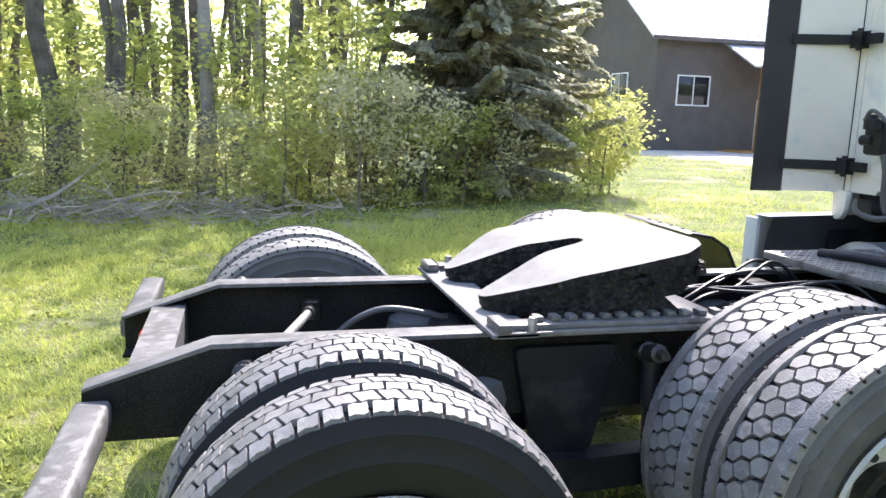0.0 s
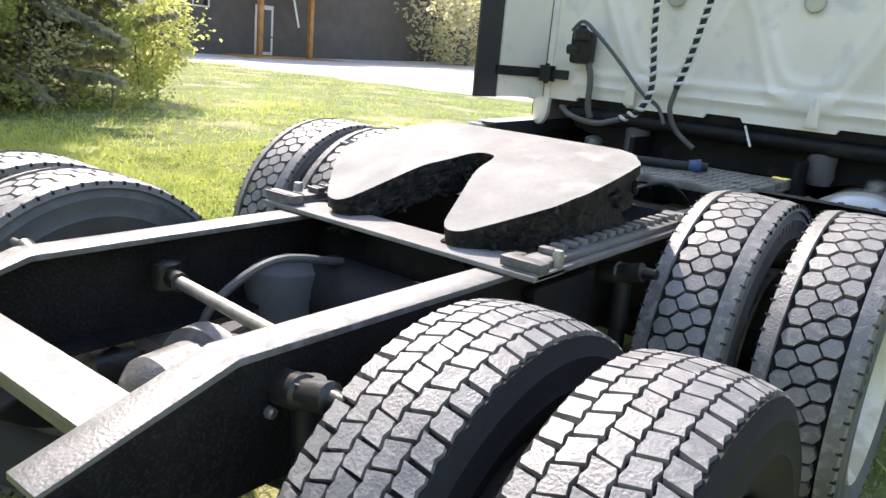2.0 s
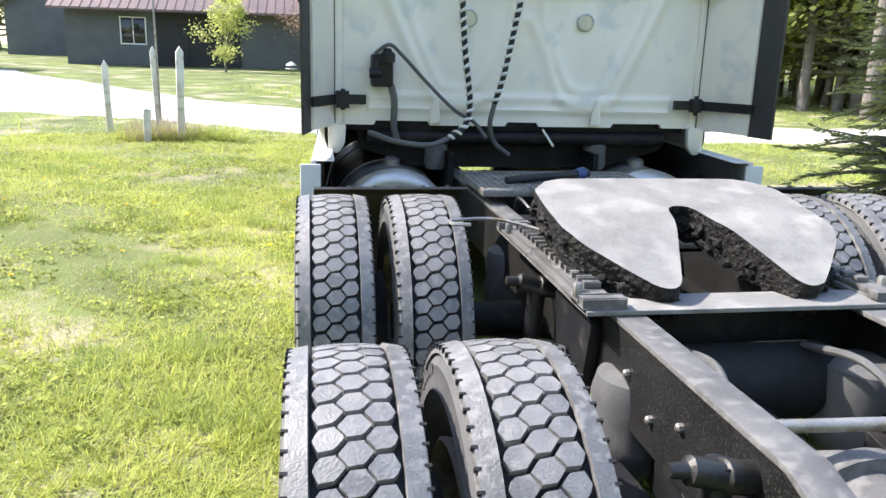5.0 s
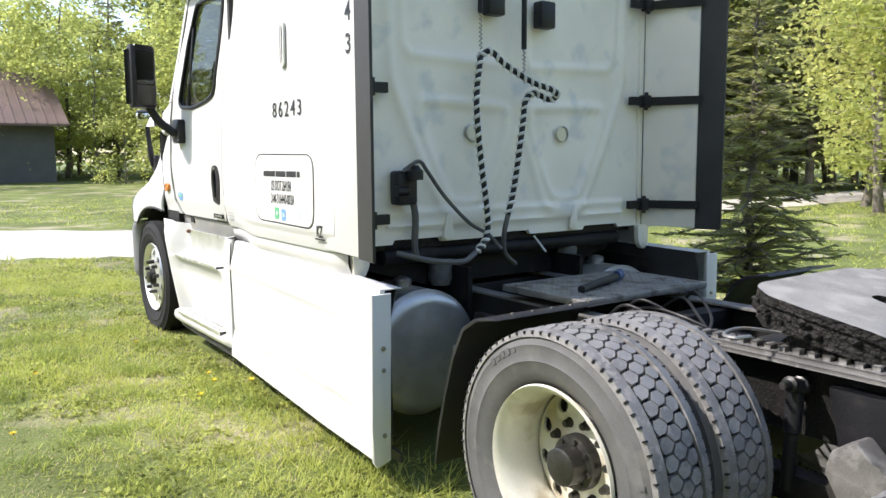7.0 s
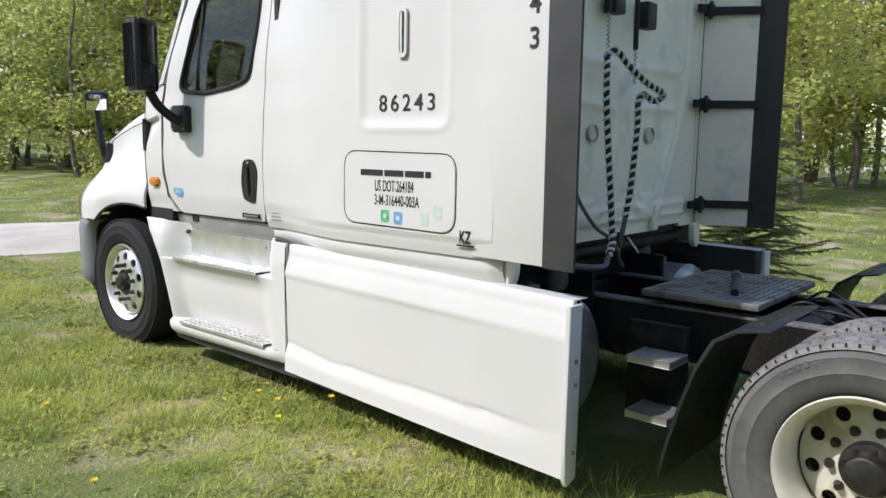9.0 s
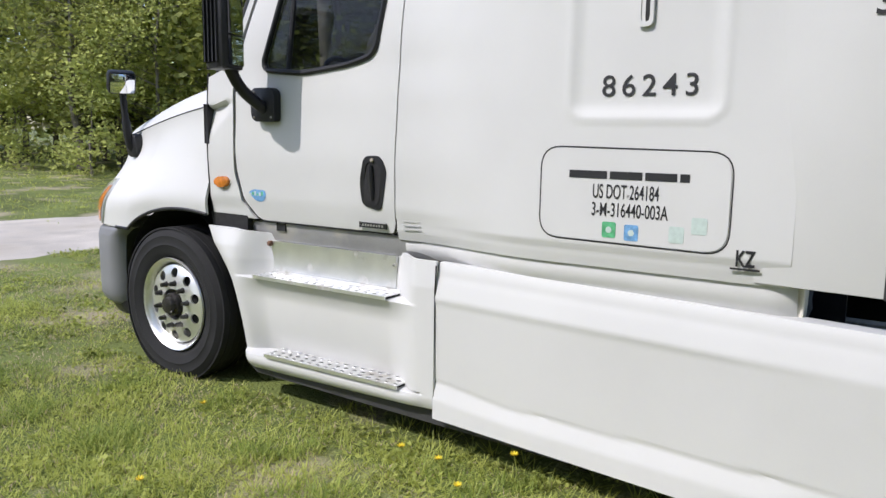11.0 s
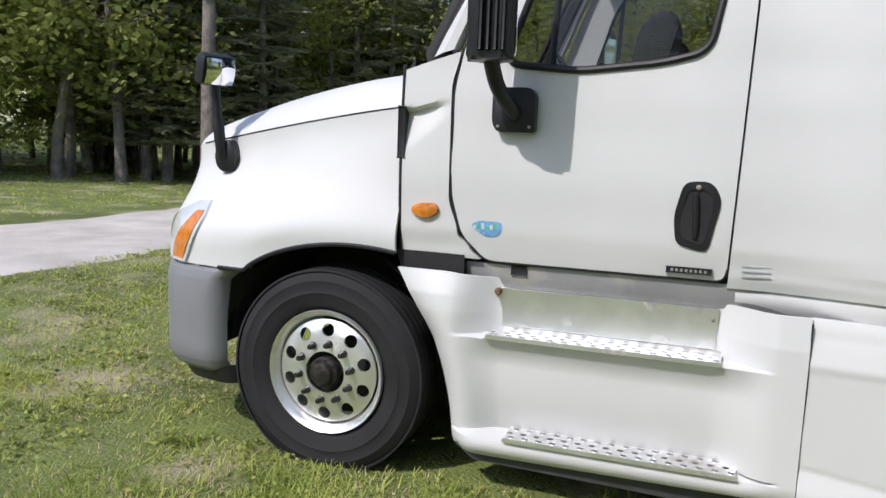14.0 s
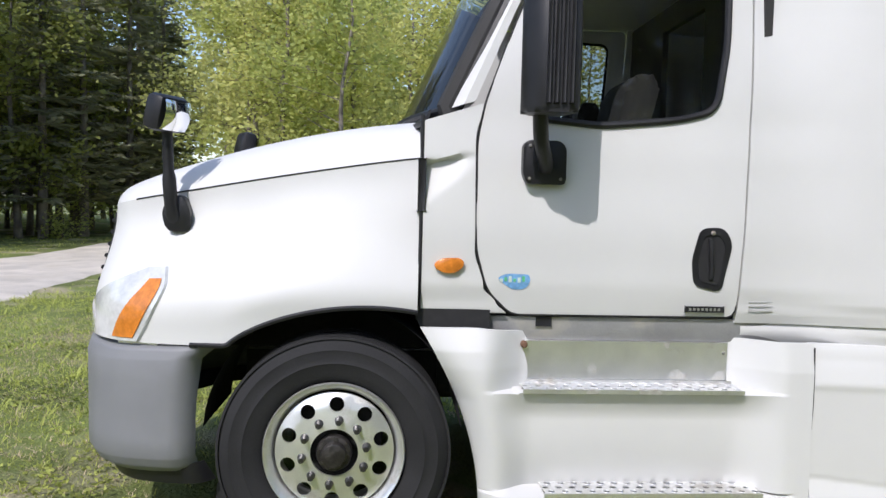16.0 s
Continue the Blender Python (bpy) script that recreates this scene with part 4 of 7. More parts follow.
for s in (-1, 1):
    part("cab_air_spring", lathe([(0.86, 0.06), (0.9, 0.075), (0.95, 0.07), (1.0, 0.075), (1.05, 0.06)], "z", 20, (s * 0.52, 2.56, 0)), RUBBER, truck)
    part("inner_panel", box((s * 0.44, 2.35, 0.6), (s * 0.47, 5.9, 0.98), 0.0), FRAMEBLACK, truck)

# ---- side skirts ----
for s in (-1, 1):
    def skirt(u, v):
        y = 4.166 - u * 2.191
        top, bot = 1.035 - 0.05 * u, 0.20 - 0.07 * u
        z = top + (bot - top) * v
        c1, c2 = 0.845 - 0.04 * u, 0.405 - 0.05 * min(1.0, u / 0.2) - 0.01 * u
        base = 1.245 + 0.085 * u
        k = 0.0
        if z > c1:
            q = (z - c1) / (top - c1)
            k = -0.026 * min(1.0, q * 1.6) - 0.02 * q ** 4
        elif z > c2:
            t = (c1 - z) / (c1 - c2)
            fade = max(0.0, min(1.0, (0.90 - u) / 0.3))
            k = -0.006 * fade * min(1.0, t / 0.06) - 0.01 * t
        else:
            t = (c2 - z) / (c2 - bot)
            fade = max(0.0, min(1.0, (0.95 - u) / 0.2))
            k = -0.012 * fade - 0.01 + 0.022 * fade * min(1.0, t / 0.5) + 0.01 * t
        return (s * (base + k), y, z)
    sk = part("side_skirt", grid(skirt, 48, 64, Vector((-s * 0.03, 0, 0))), WHITE, truck, "white moulded side skirt fairing")
    part("skirt_flange", grid(lambda u, v: Vector(skirt(u, 0)) - Vector((s * (0.03 + v * (0.02 + 0.07 * u)), 0, 0.002)), 24, 2, Vector((0, 0, -0.004))), WHITE, sk)
    part("skirt_lining", grid(lambda u, v: Vector(skirt(0.985 * u, 0.006 + 0.96 * v)) - Vector((s * (0.05 + 0.06 * u), 0, 0)), 24, 16, Vector((-s * 0.006, 0, 0))), FLAP, sk, "black inner lining of the skirt")
    part("skirt_end", prism([(s * 1.235, 0.965), (s * 1.345, 0.965), (s * 1.352, 0.30), (s * 1.345, 0.13), (s * 1.325, 0.10), (s * 1.25, 0.125)], "y", 1.955, 1.98, 0.004), WHITE, sk, "white skirt end plate")
    for z in (0.70, 0.59, 0.26):
        part("bolt", lathe([(1.955, 0.012), (1.947, 0.011), (1.945, 0.006)], "y", 10, (s * 1.285, 0, z)), STEEL, sk)
    part("skirt_joint", tube([(s * (1.232 + 0.01 * math.sin(k)), 4.168, 1.02 - 0.135 * k) for k in range(7)], 0.004, 6), SEAMSHADE, sk)
    part("skirt_strip", prism([(5.7, 0.24), (4.15, 0.21), (1.98, 0.135), (1.98, 0.085), (4.15, 0.135), (5.6, 0.165)], "x", s * 1.165, s * 1.18), FLAP, truck, "black rubber ground strip under the skirt")
    part("skirt_inner", prism([(4.12, 0.98), (4.12, 0.22), (2.40, 0.17), (2.40, 0.9)], "x", s * 1.165, s * 1.175), FRAMEBLACK, truck)

    part("step_inner", prism([(5.7, 1.0), (5.7, 0.25), (4.13, 0.22), (4.13, 1.0)], "x", s * 1.04, s * 1.05), FRAMEBLACK, truck)

    # step fairing with recess, two treads and the bright kick plate
    def front_edge(z):
        return 5.73 + 0.30 * max(0.0, (z - 0.2) / 0.89) ** 1.9

    def stepped(u, v):
        top = 1.085 - 0.045 * max(0.0, min(1.0, (u - 0.15) / 0.2))
        z = top + (0.235 - 0.03 * (1 - u) - top) * v
        y0 = 4.170 + 0.0 * z
        y = y0 + (front_edge(z) - y0) * (1 - u)
        edge = max(0.0, min(1.0, min((5.74 - y) / 0.26, (y - 4.28) / 0.26)))
        edge = edge * edge * (3 - 2 * edge)
        x = 1.245 - 0.02 * max(0.0, (z - 0.9) / 0.15)
        low = max(0.0, min(1.0, (5.80 - y) / 0.2)) * max(0.0, min(1.0, (y - 4.25) / 0.1))
        if z > 0.797:
            x -= 0.15 * edge
        elif z > 0.316:
            t = (0.80 - z) / 0.484
            x -= edge * (0.15 if t < 0.01 else 0.012 + 0.058 * math.sin(math.pi * 0.5 * min(1, t / 0.3)) + 0.075 * t ** 4) * 1.0
        elif z > 0.308:
            x -= low * 0.145 * (z - 0.308) / 0.008
        else:
            x += low * 0.014 * math.sin(math.pi * (0.308 - z) / 0.11) - 0.05 * ((0.308 - z) / 0.11) ** 2
        if z > 0.98 and y > 5.6:
            x -= 0.03 * (z - 0.98) / 0.1 * min(1.0, (y - 5.6) / 0.2)
        curl = max(0.0, 1 - (front_edge(z) - y) / 0.16)
        x -= 0.11 * curl * curl * max(0.0, min(1.0, (1.10 - z) / 0.35))
        return (s * x, y, z)
    stf = part("step_fairing", grid(stepped, 90, 110, Vector((-s * 0.02, 0, 0))), WHITE, truck, "white moulded step fairing with two recessed steps")
    part("kick_plate", box((s * 1.088, 4.53, 0.835), (s * 1.10, 5.53, 1.015), 0.002), ALU, stf, "polished metal kick plate")
    part("kick_plate_bolt", lathe([(s * 1.10, 0.009), (s * 1.107, 0.006)], "x", 8, (0, 4.55, 0.965)), STEEL, stf)
    for y0, y1, x0, x1, z in ((4.50, 5.55, 1.10, 1.24, 0.808), (4.40, 5.44, 1.10, 1.262, 0.326)):
        holes = []
        n = 16
        for k in range(n):
            for j in range(3):
                yc, xc = y0 + (k + 0.5 + (0.22 if j == 1 else -0.1)) * (y1 - y0) / n, x0 + (j + 0.5) * (x1 - x0) / 3
                holes.append([(s * xc + 0.013 * math.cos(a), yc + 0.017 * math.sin(a)) for a in [-2 * math.pi * q / 8 for q in range(8)]])
        bm = holed([(s * x0, y0), (s * x1, y0 + 0.01), (s * x1, y1 - 0.01), (s * x0, y1)], holes, "z", z, z + 0.006)
        for k in range(n):
            for j in (0, 2):
                yc, xc = y0 + (k + 0.5 - 0.1) * (y1 - y0) / n, x0 + (j + 0.5) * (x1 - x0) / 3
                add_lathe(bm, [(z + 0.004, 0.017), (z + 0.008, 0.0165), (z + 0.004, 0.020)], "z", 10, (s * xc, yc, 0), True)
        add_box(bm, (s * x1 - 0.004, y0, z - 0.014), (s * x1 + 0.004, y1, z + 0.006))
        add_box(bm, (s * x0 - 0.003, y0, z), (s * x0 + 0.003, y1, z + 0.022))
        part("step_tread", bm, ALU, stf, "punched aluminium step tread")
        # added black plate that stands for the shade seen through the holes
        part("tread_underside", box((s * x0, y0 + 0.01, z - 0.012), (s * (x1 - 0.012), y1 - 0.01, z - 0.006)), SEAMSHADE, stf)
    part("door_sill", prism([(s * 1.02, 1.13), (s * 1.10, 1.13), (s * 1.085, 1.02), (s * 1.04, 0.98)], "y", 4.2, 5.78, 0.004), GREYPAINT, truck, "grey painted door sill")
    part("sill_tag", box((s * 1.098, 5.40, 1.085), (s * 1.104, 5.475, 1.13), 0.002), PLASTIC, truck)
    part("step_catch", lathe([(s * 1.09, 0.016), (s * 1.12, 0.018), (s * 1.13, 0.01)], "x", 10, (0, 5.53, 1.0)), STEELRUST, truck)

# ---- hood ----
PLAN = smooth_line([(1.175, 6.042, 0), (1.20, 6.45, 0), (1.20, 6.85, 0), (1.175, 7.15, 0), (1.105, 7.375, 0), (1.01, 7.50, 0), (0.87, 7.595, 0), (0.70, 7.66, 0), (0.40, 7.72, 0), (0.0, 7.75, 0)], 12)
SEAM_PLAN = smooth_line([(1.10, 6.035, 0), (1.055, 6.40, 0), (0.975, 6.80, 0), (0.885, 7.15, 0), (0.83, 7.38, 0), (0.76, 7.50, 0), (0.62, 7.59, 0), (0.40, 7.65, 0), (0.0, 7.69, 0)], 12)


def lengths_of(line):
    out = [0.0]
    for p, q in zip(line, line[1:]):
        out.append(out[-1] + (q - p).length)
    return out


LENGTHS, SEAM_LENGTHS = lengths_of(PLAN), lengths_of(SEAM_PLAN)


def plan_at(u, line=PLAN, lengths=LENGTHS):
    d = u * lengths[-1]
    for k in range(len(line) - 1):
        if d <= lengths[k + 1] or k == len(line) - 2:
            t = (d - lengths[k]) / (lengths[k + 1] - lengths[k])
            return line[k].lerp(line[k + 1], min(1, t))


def hood_low(y, x):
    t = (y - 6.28) / 0.62
    return 0.99 + 0.184 * max(0.0, 1 - t * t) ** 0.8


def hood_seam(y):
    return 1.865 - 0.225 * (max(0.0, (y - 6.04) / 1.4)) ** 1.12


LAMP_LOW = smooth_line([(0.497, 0, 0), (0.478, 0, 0), (0.464, 0, 0), (0.460, 0, 0), (0.478, 0, 0)], 10)
LAMP_HIGH = smooth_line([(0.695, 0, 0), (0.690, 0, 0), (0.665, 0, 0), (0.605, 0, 0), (0.515, 0, 0)], 10)


def hood_side_at(s, u, v):
    p, q = plan_at(u), plan_at(u, SEAM_PLAN, SEAM_LENGTHS)
    f = max(0.0, min(1.0, (v - 0.12) / 0.83))
    f = f * f * (3 - 2 * f)
    lo, hi = hood_low(p.y, p.x), hood_seam(q.y)
    z = lo + (hi - lo) * v
    bulge = 0.022 * math.exp(-((z - 1.22) / 0.10) ** 2) - 0.012 * math.exp(-((z - 1.48) / 0.13) ** 2)
    m = p.lerp(q, f)
    return (s * max(0.0, m.x + bulge * min(1, p.x)), m.y - 0.012 * v ** 2, z)


for s in (-1, 1):
    def hood_side(u, v):
        return hood_side_at(s, u, v)
    hs = part("hood_side", grid(hood_side, 90, 40, Vector((-s * 0.02, 0, 0))), WHITE, truck, "white hood side and front fender")

    def hood_top(u, v):
        b = Vector(hood_side(u, 1.0))
        c = Vector((0, min(b.y, 7.60), 0))
        crown = 2.085 - 0.089 * (c.y - 6.04) - 0.101 * (c.y - 6.04) ** 2
        w = v
        x = b.x * (1 - w ** 1.15)
        y = b.y + (c.y - b.y) * w
        z = b.z + (crown - b.z) * (1 - (1 - w) ** 5)
        return (x, y, z)
    part("hood_top", grid(hood_top, 90, 24), WHITE, hs, "white sloping hood top")
    part("hood_seam", tube([Vector(hood_side(k / 60 * 0.62, 1.0)) for k in range(61)], 0.004, 6), SEAMSHADE, hs)
    part("arch_lip", tube([Vector(hood_side(k / 60 * 0.40, 0.0)) for k in range(61)], 0.012, 6), PLASTIC, hs)
    # headlamp on the corner
    def lamp_patch(u, v):
        v = max(0.0, min(1.0, v))
        z = 0.995 + v * 0.345
        lo, hi = LAMP_LOW[int(v * 40 + 0.5)].x, LAMP_HIGH[int(v * 40 + 0.5)].x
        a = lo + (hi - lo) * u
        q = Vector(hood_side(a, max(0.0, (z - 0.99) / 0.72)))
        p = plan_at(a)
        return q + Vector((s * 0.010 * p.x, 0.010, 0))
    hl = part("headlamp", grid(lamp_patch, 24, 40, Vector((-s * 0.02, -0.02, 0))), LENS, truck, "clear teardrop headlamp on the front corner")
    part("indicator", grid(lambda u, v: Vector(lamp_patch(0.05 + 0.24 * u, 0.05 + 0.80 * v)) + Vector((s * 0.004, 0.002, 0)), 6, 32), AMBER, hl, "amber turn signal strip")
    # wheel well liner behind the arch
    bm = bmesh.new()
    rows = []
    for k in range(25):
        a = math.pi * (0.02 + 0.96 * k / 24)
        y, z = 6.42 + 0.60 * math.cos(a), 0.56 + 0.62 * math.sin(a)
        rows.append([bm.verts.new((s * x, y, z)) for x in (0.5, 1.13)])
    for p, q in zip(rows, rows[1:]):
        bm.faces.new((p[0], p[1], q[1], q[0]))
    part("wheel_liner", bm, SEAMSHADE, truck, "black inner wheel arch liner")
    part("arch_filler", prism([(6.06, 1.17), (5.70, 1.165), (5.70, 1.07), (6.03, 1.085)], "x", s * 1.05, s * 1.14), SEAMSHADE, truck)
part("engine_bulk", box((-0.5, 5.95, 0.85), (0.5, 7.45, 1.7), 0.05), SEAMSHADE, truck, "dark engine bay")
for s in (-1, 1):
    def mesh_front(u, v):
        q = Vector(hood_side_at(s, 0.80 + 0.20 * u, 0.08 + 0.86 * v))
        return q + Vector((0, 0.026 - 0.02 * (1 - min(1.0, u / 0.12)), 0))
    gr = part("grille", grid(mesh_front, 16, 20, Vector((0, -0.03, 0))), SEAMSHADE, truck, "black slatted front grille")
    for k in range(8):
        part("grille_slat", tube([Vector(mesh_front(0.10 + 0.90 * j / 8, 0.08 + 0.12 * k)) + Vector((0, 0.004, 0)) for j in range(9)], 0.013, 6), PLASTIC, gr)

# bumper
def bumper(u, v):
    q0 = 0.339 + 0.058 * min(1.0, 2.0 * v)
    p = plan_at(q0 + u * (1 - q0))
    zs = [0.975, 0.955, 0.90, 0.45, 0.40, 0.37]
    off = [-0.02, 0.005, 0.022, 0.018, -0.01, -0.05]
    k = min(4, int(v * 5))
    t = v * 5 - k
    z, o = zs[k] + (zs[k + 1] - zs[k]) * t, off[k] + (off[k + 1] - off[k]) * t
    lift = 0.02 * max(0.0, 1 - u / 0.3)
    n = Vector((p.x / 1.2, max(0.0, (p.y - 6.9)) / 0.7)).normalized()
    inset = 0.05 * max(0.0, 1 - u / 0.06) ** 2
    return (p.x + n.x * (o - inset), p.y + n.y * o + 0.01, z + lift * (1 - v) + 0.02 * v * max(0.0, 1 - u / 0.35))


for s in (-1, 1):
    part("bumper", grid(lambda u, v: (s * bumper(u, v)[0],) + bumper(u, v)[1:], 50, 25, Vector((-s * 0.03, -0.02, 0))), GREYPLASTIC, truck, "matt grey plastic front bumper")
    def valance(u, v):
        x, y, z = bumper(u, 0.88)
        return (s * (x * (1 - 0.03 * v)), y - 0.02 - 0.05 * v, z + 0.02 - 0.10 * v)
    part("bumper_valance", grid(valance, 40, 4, Vector((-s * 0.03, -0.02, 0))), PLASTIC, truck, "black lower bumper lip")
    part("splash_guard", prism(rounded([(6.82, 0.30), (6.98, 0.30), (6.99, 0.13), (6.94, 0.09), (6.83, 0.10)], 0.03, 3), "x", s * 0.86, s * 1.02, 0.008), PLASTIC, truck, "black splash guard behind the bumper")
    part("bumper_trim", prism(rounded([(s * 1.06, 7.36), (s * 1.12, 7.22), (s * 1.15, 7.22), (s * 1.06, 7.43)], 0.01, 2), "z", 0.968, 0.99), ALU, truck)

# ---- mirrors ----
for s in (-1, 1):
    arm = part("door_mirror", prism(rounded([(5.375, 1.755), (5.555, 1.755), (5.575, 1.80), (5.575, 1.93), (5.555, 1.955), (5.40, 1.955), (5.375, 1.92)], 0.02, 4), "x", s * 1.145, s * 1.205, 0.008), PLASTIC, truck, "tall black door mirror on a bracket arm")
    for y, z in ((5.40, 1.78), (5.545, 1.78), (5.545, 1.93)):
        part("screw", lathe([(s * 1.205, 0.008), (s * 1.212, 0.006)], "x", 8, (0, y, z)), STEEL, arm)
    part("arm", tube(smooth_line([(s * 1.19, 5.47, 1.83), (s * 1.24, 5.48, 1.86), (s * 1.33, 5.52, 1.95), (s * 1.40, 5.54, 2.075)], 5), 0.035, 10), PLASTIC, arm)
    shell = rounded([(s * 1.335, 5.465), (s * 1.535, 5.395), (s * 1.56, 5.43), (s * 1.54, 5.565), (s * 1.46, 5.635), (s * 1.37, 5.625)], 0.035, 4)
    bm = prism(shell, "z", 2.045, 2.545, 0.025)
    part("housing", bm, PLASTIC, arm, "black ribbed mirror housing")
    part("glass", prism([(s * 1.36, 5.455), (s * 1.515, 5.400), (s * 1.515, 5.395), (s * 1.36, 5.450)], "z", 2.235, 2.505), MIRROR, arm, "mirror glass")
    part("glass", prism([(s * 1.36, 5.455), (s * 1.515, 5.400), (s * 1.515, 5.395), (s * 1.36, 5.450)], "z", 2.065, 2.225), MIRROR, arm, "convex mirror glass")
    for k in range(4):
        y = 5.435 + 0.032 * k
        part("rib", box((s * 1.545, y, 2.08), (s * 1.565, y + 0.014, 2.505), 0.004), PLASTIC, arm)
    hm = part("hood_mirror", prism(rounded([(7.13, 1.49), (7.24, 1.49), (7.265, 1.58), (7.23, 1.665), (7.16, 1.665), (7.125, 1.58)], 0.03, 4), "x", s * 0.82, s * 0.945, 0.012), PLASTIC, truck, "small black hood mirror on a stalk")
    part("stalk", tube(smooth_line([(s * 0.90, 7.205, 1.53), (s * 0.945, 7.215, 1.60), (s * 0.965, 7.225, 1.78), (s * 0.975, 7.23, 1.96)], 5), 0.03, 10, [0.036] * 5 + [0.032] * 5 + [0.025] * 6), PLASTIC, hm)
    bm = box((-0.10, -0.045, -0.085), (0.10, 0.06, 0.085), 0.03)
    m = pose(s * 0.985, 7.225, 2.045) @ Matrix.Rotation(radians(26 * s), 4, "Z") @ Matrix.Rotation(radians(14), 4, "X")
    part("housing", bm, PLASTIC, hm, "", m)
    part("glass", grid(lambda u, v: ((u - 0.5) * 0.168, -0.0475 - 0.022 * (1 - (2 * u - 1) ** 2) - 0.016 * (1 - (2 * v - 1) ** 2), (v - 0.5) * 0.14), 16, 14), MIRROR, hm, "convex mirror glass", m)
# ---- leaf and bark materials ----
def leaf_material(name, colour, spread=0.35, through=0.45):
    m = bpy.data.materials.new(name)
    m.use_nodes = True
    n, l = m.node_tree.nodes, m.node_tree.links
    b, out = n["Principled BSDF"], n["Material Output"]
    g = n.new("ShaderNodeNewGeometry")
    info = n.new("ShaderNodeObjectInfo")
    co = n.new("ShaderNodeTexCoord")
    t = n.new("ShaderNodeTexNoise")
    t.inputs["Scale"].default_value = 0.9
    l.new(co.outputs["Object"], t.inputs["Vector"])
    add = n.new("ShaderNodeMath")
    add.operation = "MULTIPLY_ADD"
    add.inputs[1].default_value = 0.6
    l.new(g.outputs["Random Per Island"], add.inputs[0])
    l.new(t.outputs["Fac"], add.inputs[2])
    add2 = n.new("ShaderNodeMath")
    add2.operation = "MULTIPLY_ADD"
    add2.inputs[1].default_value = 0.35
    l.new(info.outputs["Random"], add2.inputs[0])
    l.new(add.outputs[0], add2.inputs[2])
    r = n.new("ShaderNodeValToRGB")
    r.color_ramp.elements[0].position, r.color_ramp.elements[1].position = 0.35, 1.15
    r.color_ramp.elements[0].color = tuple(c * (1 - spread) for c in colour) + (1,)
    r.color_ramp.elements[1].color = (colour[0] * (1 + spread * 1.6), colour[1] * (1 + spread), colour[2] * (1 + spread * 0.6), 1)
    l.new(add2.outputs[0], r.inputs["Fac"])
    l.new(r.outputs["Color"], b.inputs["Base Color"])
    b.inputs["Roughness"].default_value = 0.55
    b.inputs["Specular IOR Level"].default_value = 0.3
    tr = n.new("ShaderNodeBsdfTranslucent")
    l.new(r.outputs["Color"], tr.inputs["Color"])
    mix = n.new("ShaderNodeMixShader")
    mix.inputs[0].default_value = through
    l.new(b.outputs[0], mix.inputs[1])
    l.new(tr.outputs[0], mix.inputs[2])
    l.new(mix.outputs[0], out.inputs["Surface"])
    return m


LEAF = leaf_material("spring_leaves", (0.36, 0.445, 0.165), 0.35, 0.66)
LEAFDARK = leaf_material("dense_leaves", (0.17, 0.22, 0.065), 0.45, 0.45)
LEAFYELLOW = leaf_material("yellow_green_leaves", (0.45, 0.51, 0.20), 0.3, 0.55)
LEAFRED = leaf_material("red_buds", (0.27, 0.2, 0.155), 0.3, 0.3)
BLOSSOM = leaf_material("pale_leaves", (0.53, 0.56, 0.38), 0.3, 0.62)
NEEDLE = leaf_material("spruce_needles", (0.15, 0.18, 0.115), 0.4, 0.4)
# Spruce needles paled towards grey, with glare haze put into the colour.
NEEDLEHAZE = leaf_material("hazed_spruce_needles", (0.33, 0.365, 0.28), 0.35, 0.55)
LEAFMID = leaf_material("shrub_leaves", (0.40, 0.45, 0.24), 0.45, 0.6)
NEEDLELIGHT = leaf_material("young_needles", (0.21, 0.26, 0.115), 0.5, 0.4)
BLADE = leaf_material("grass_blades", (0.355, 0.44, 0.13), 0.36, 0.5)
BLADEDARK = leaf_material("dark_grass_blades", (0.22, 0.31, 0.08), 0.35, 0.45)
STRAW = leaf_material("dead_grass", (0.45, 0.405, 0.295), 0.25, 0.3)
BARK = material("bark", (0.19, 0.165, 0.14), 0.95, 0, 0.35, 3, 25, 1.0, (0.22, 0.2, 0.17), 0.3, 4, distance=0.03)
PALEBARK = material("pale_bark", (0.34, 0.31, 0.27), 0.9, 0, 0.3, 3, 20, 0.8, (0.12, 0.1, 0.09), 0.25, 5, distance=0.02)
DEADWOOD = material("dead_wood", (0.4, 0.36, 0.3), 0.9, 0, 0.3, 4, 30, 0.6)


def sheet_mesh(name, quads, mat):
    """One mesh out of an array of separate quads, n x 4 x 3."""
    q = np.asarray(quads, dtype=np.float32)
    n = len(q)
    me = bpy.data.meshes.new(name)
    me.vertices.add(n * 4)
    me.vertices.foreach_set("co", q.reshape(-1))
    me.loops.add(n * 4)
    me.loops.foreach_set("vertex_index", np.arange(n * 4, dtype=np.int32))
    me.polygons.add(n)
    me.polygons.foreach_set("loop_start", np.arange(0, n * 4, 4, dtype=np.int32))
    me.polygons.foreach_set("loop_total", np.full(n, 4, dtype=np.int32))
    me.update(calc_edges=True)
    me.validate()
    me.materials.append(mat)
    return me


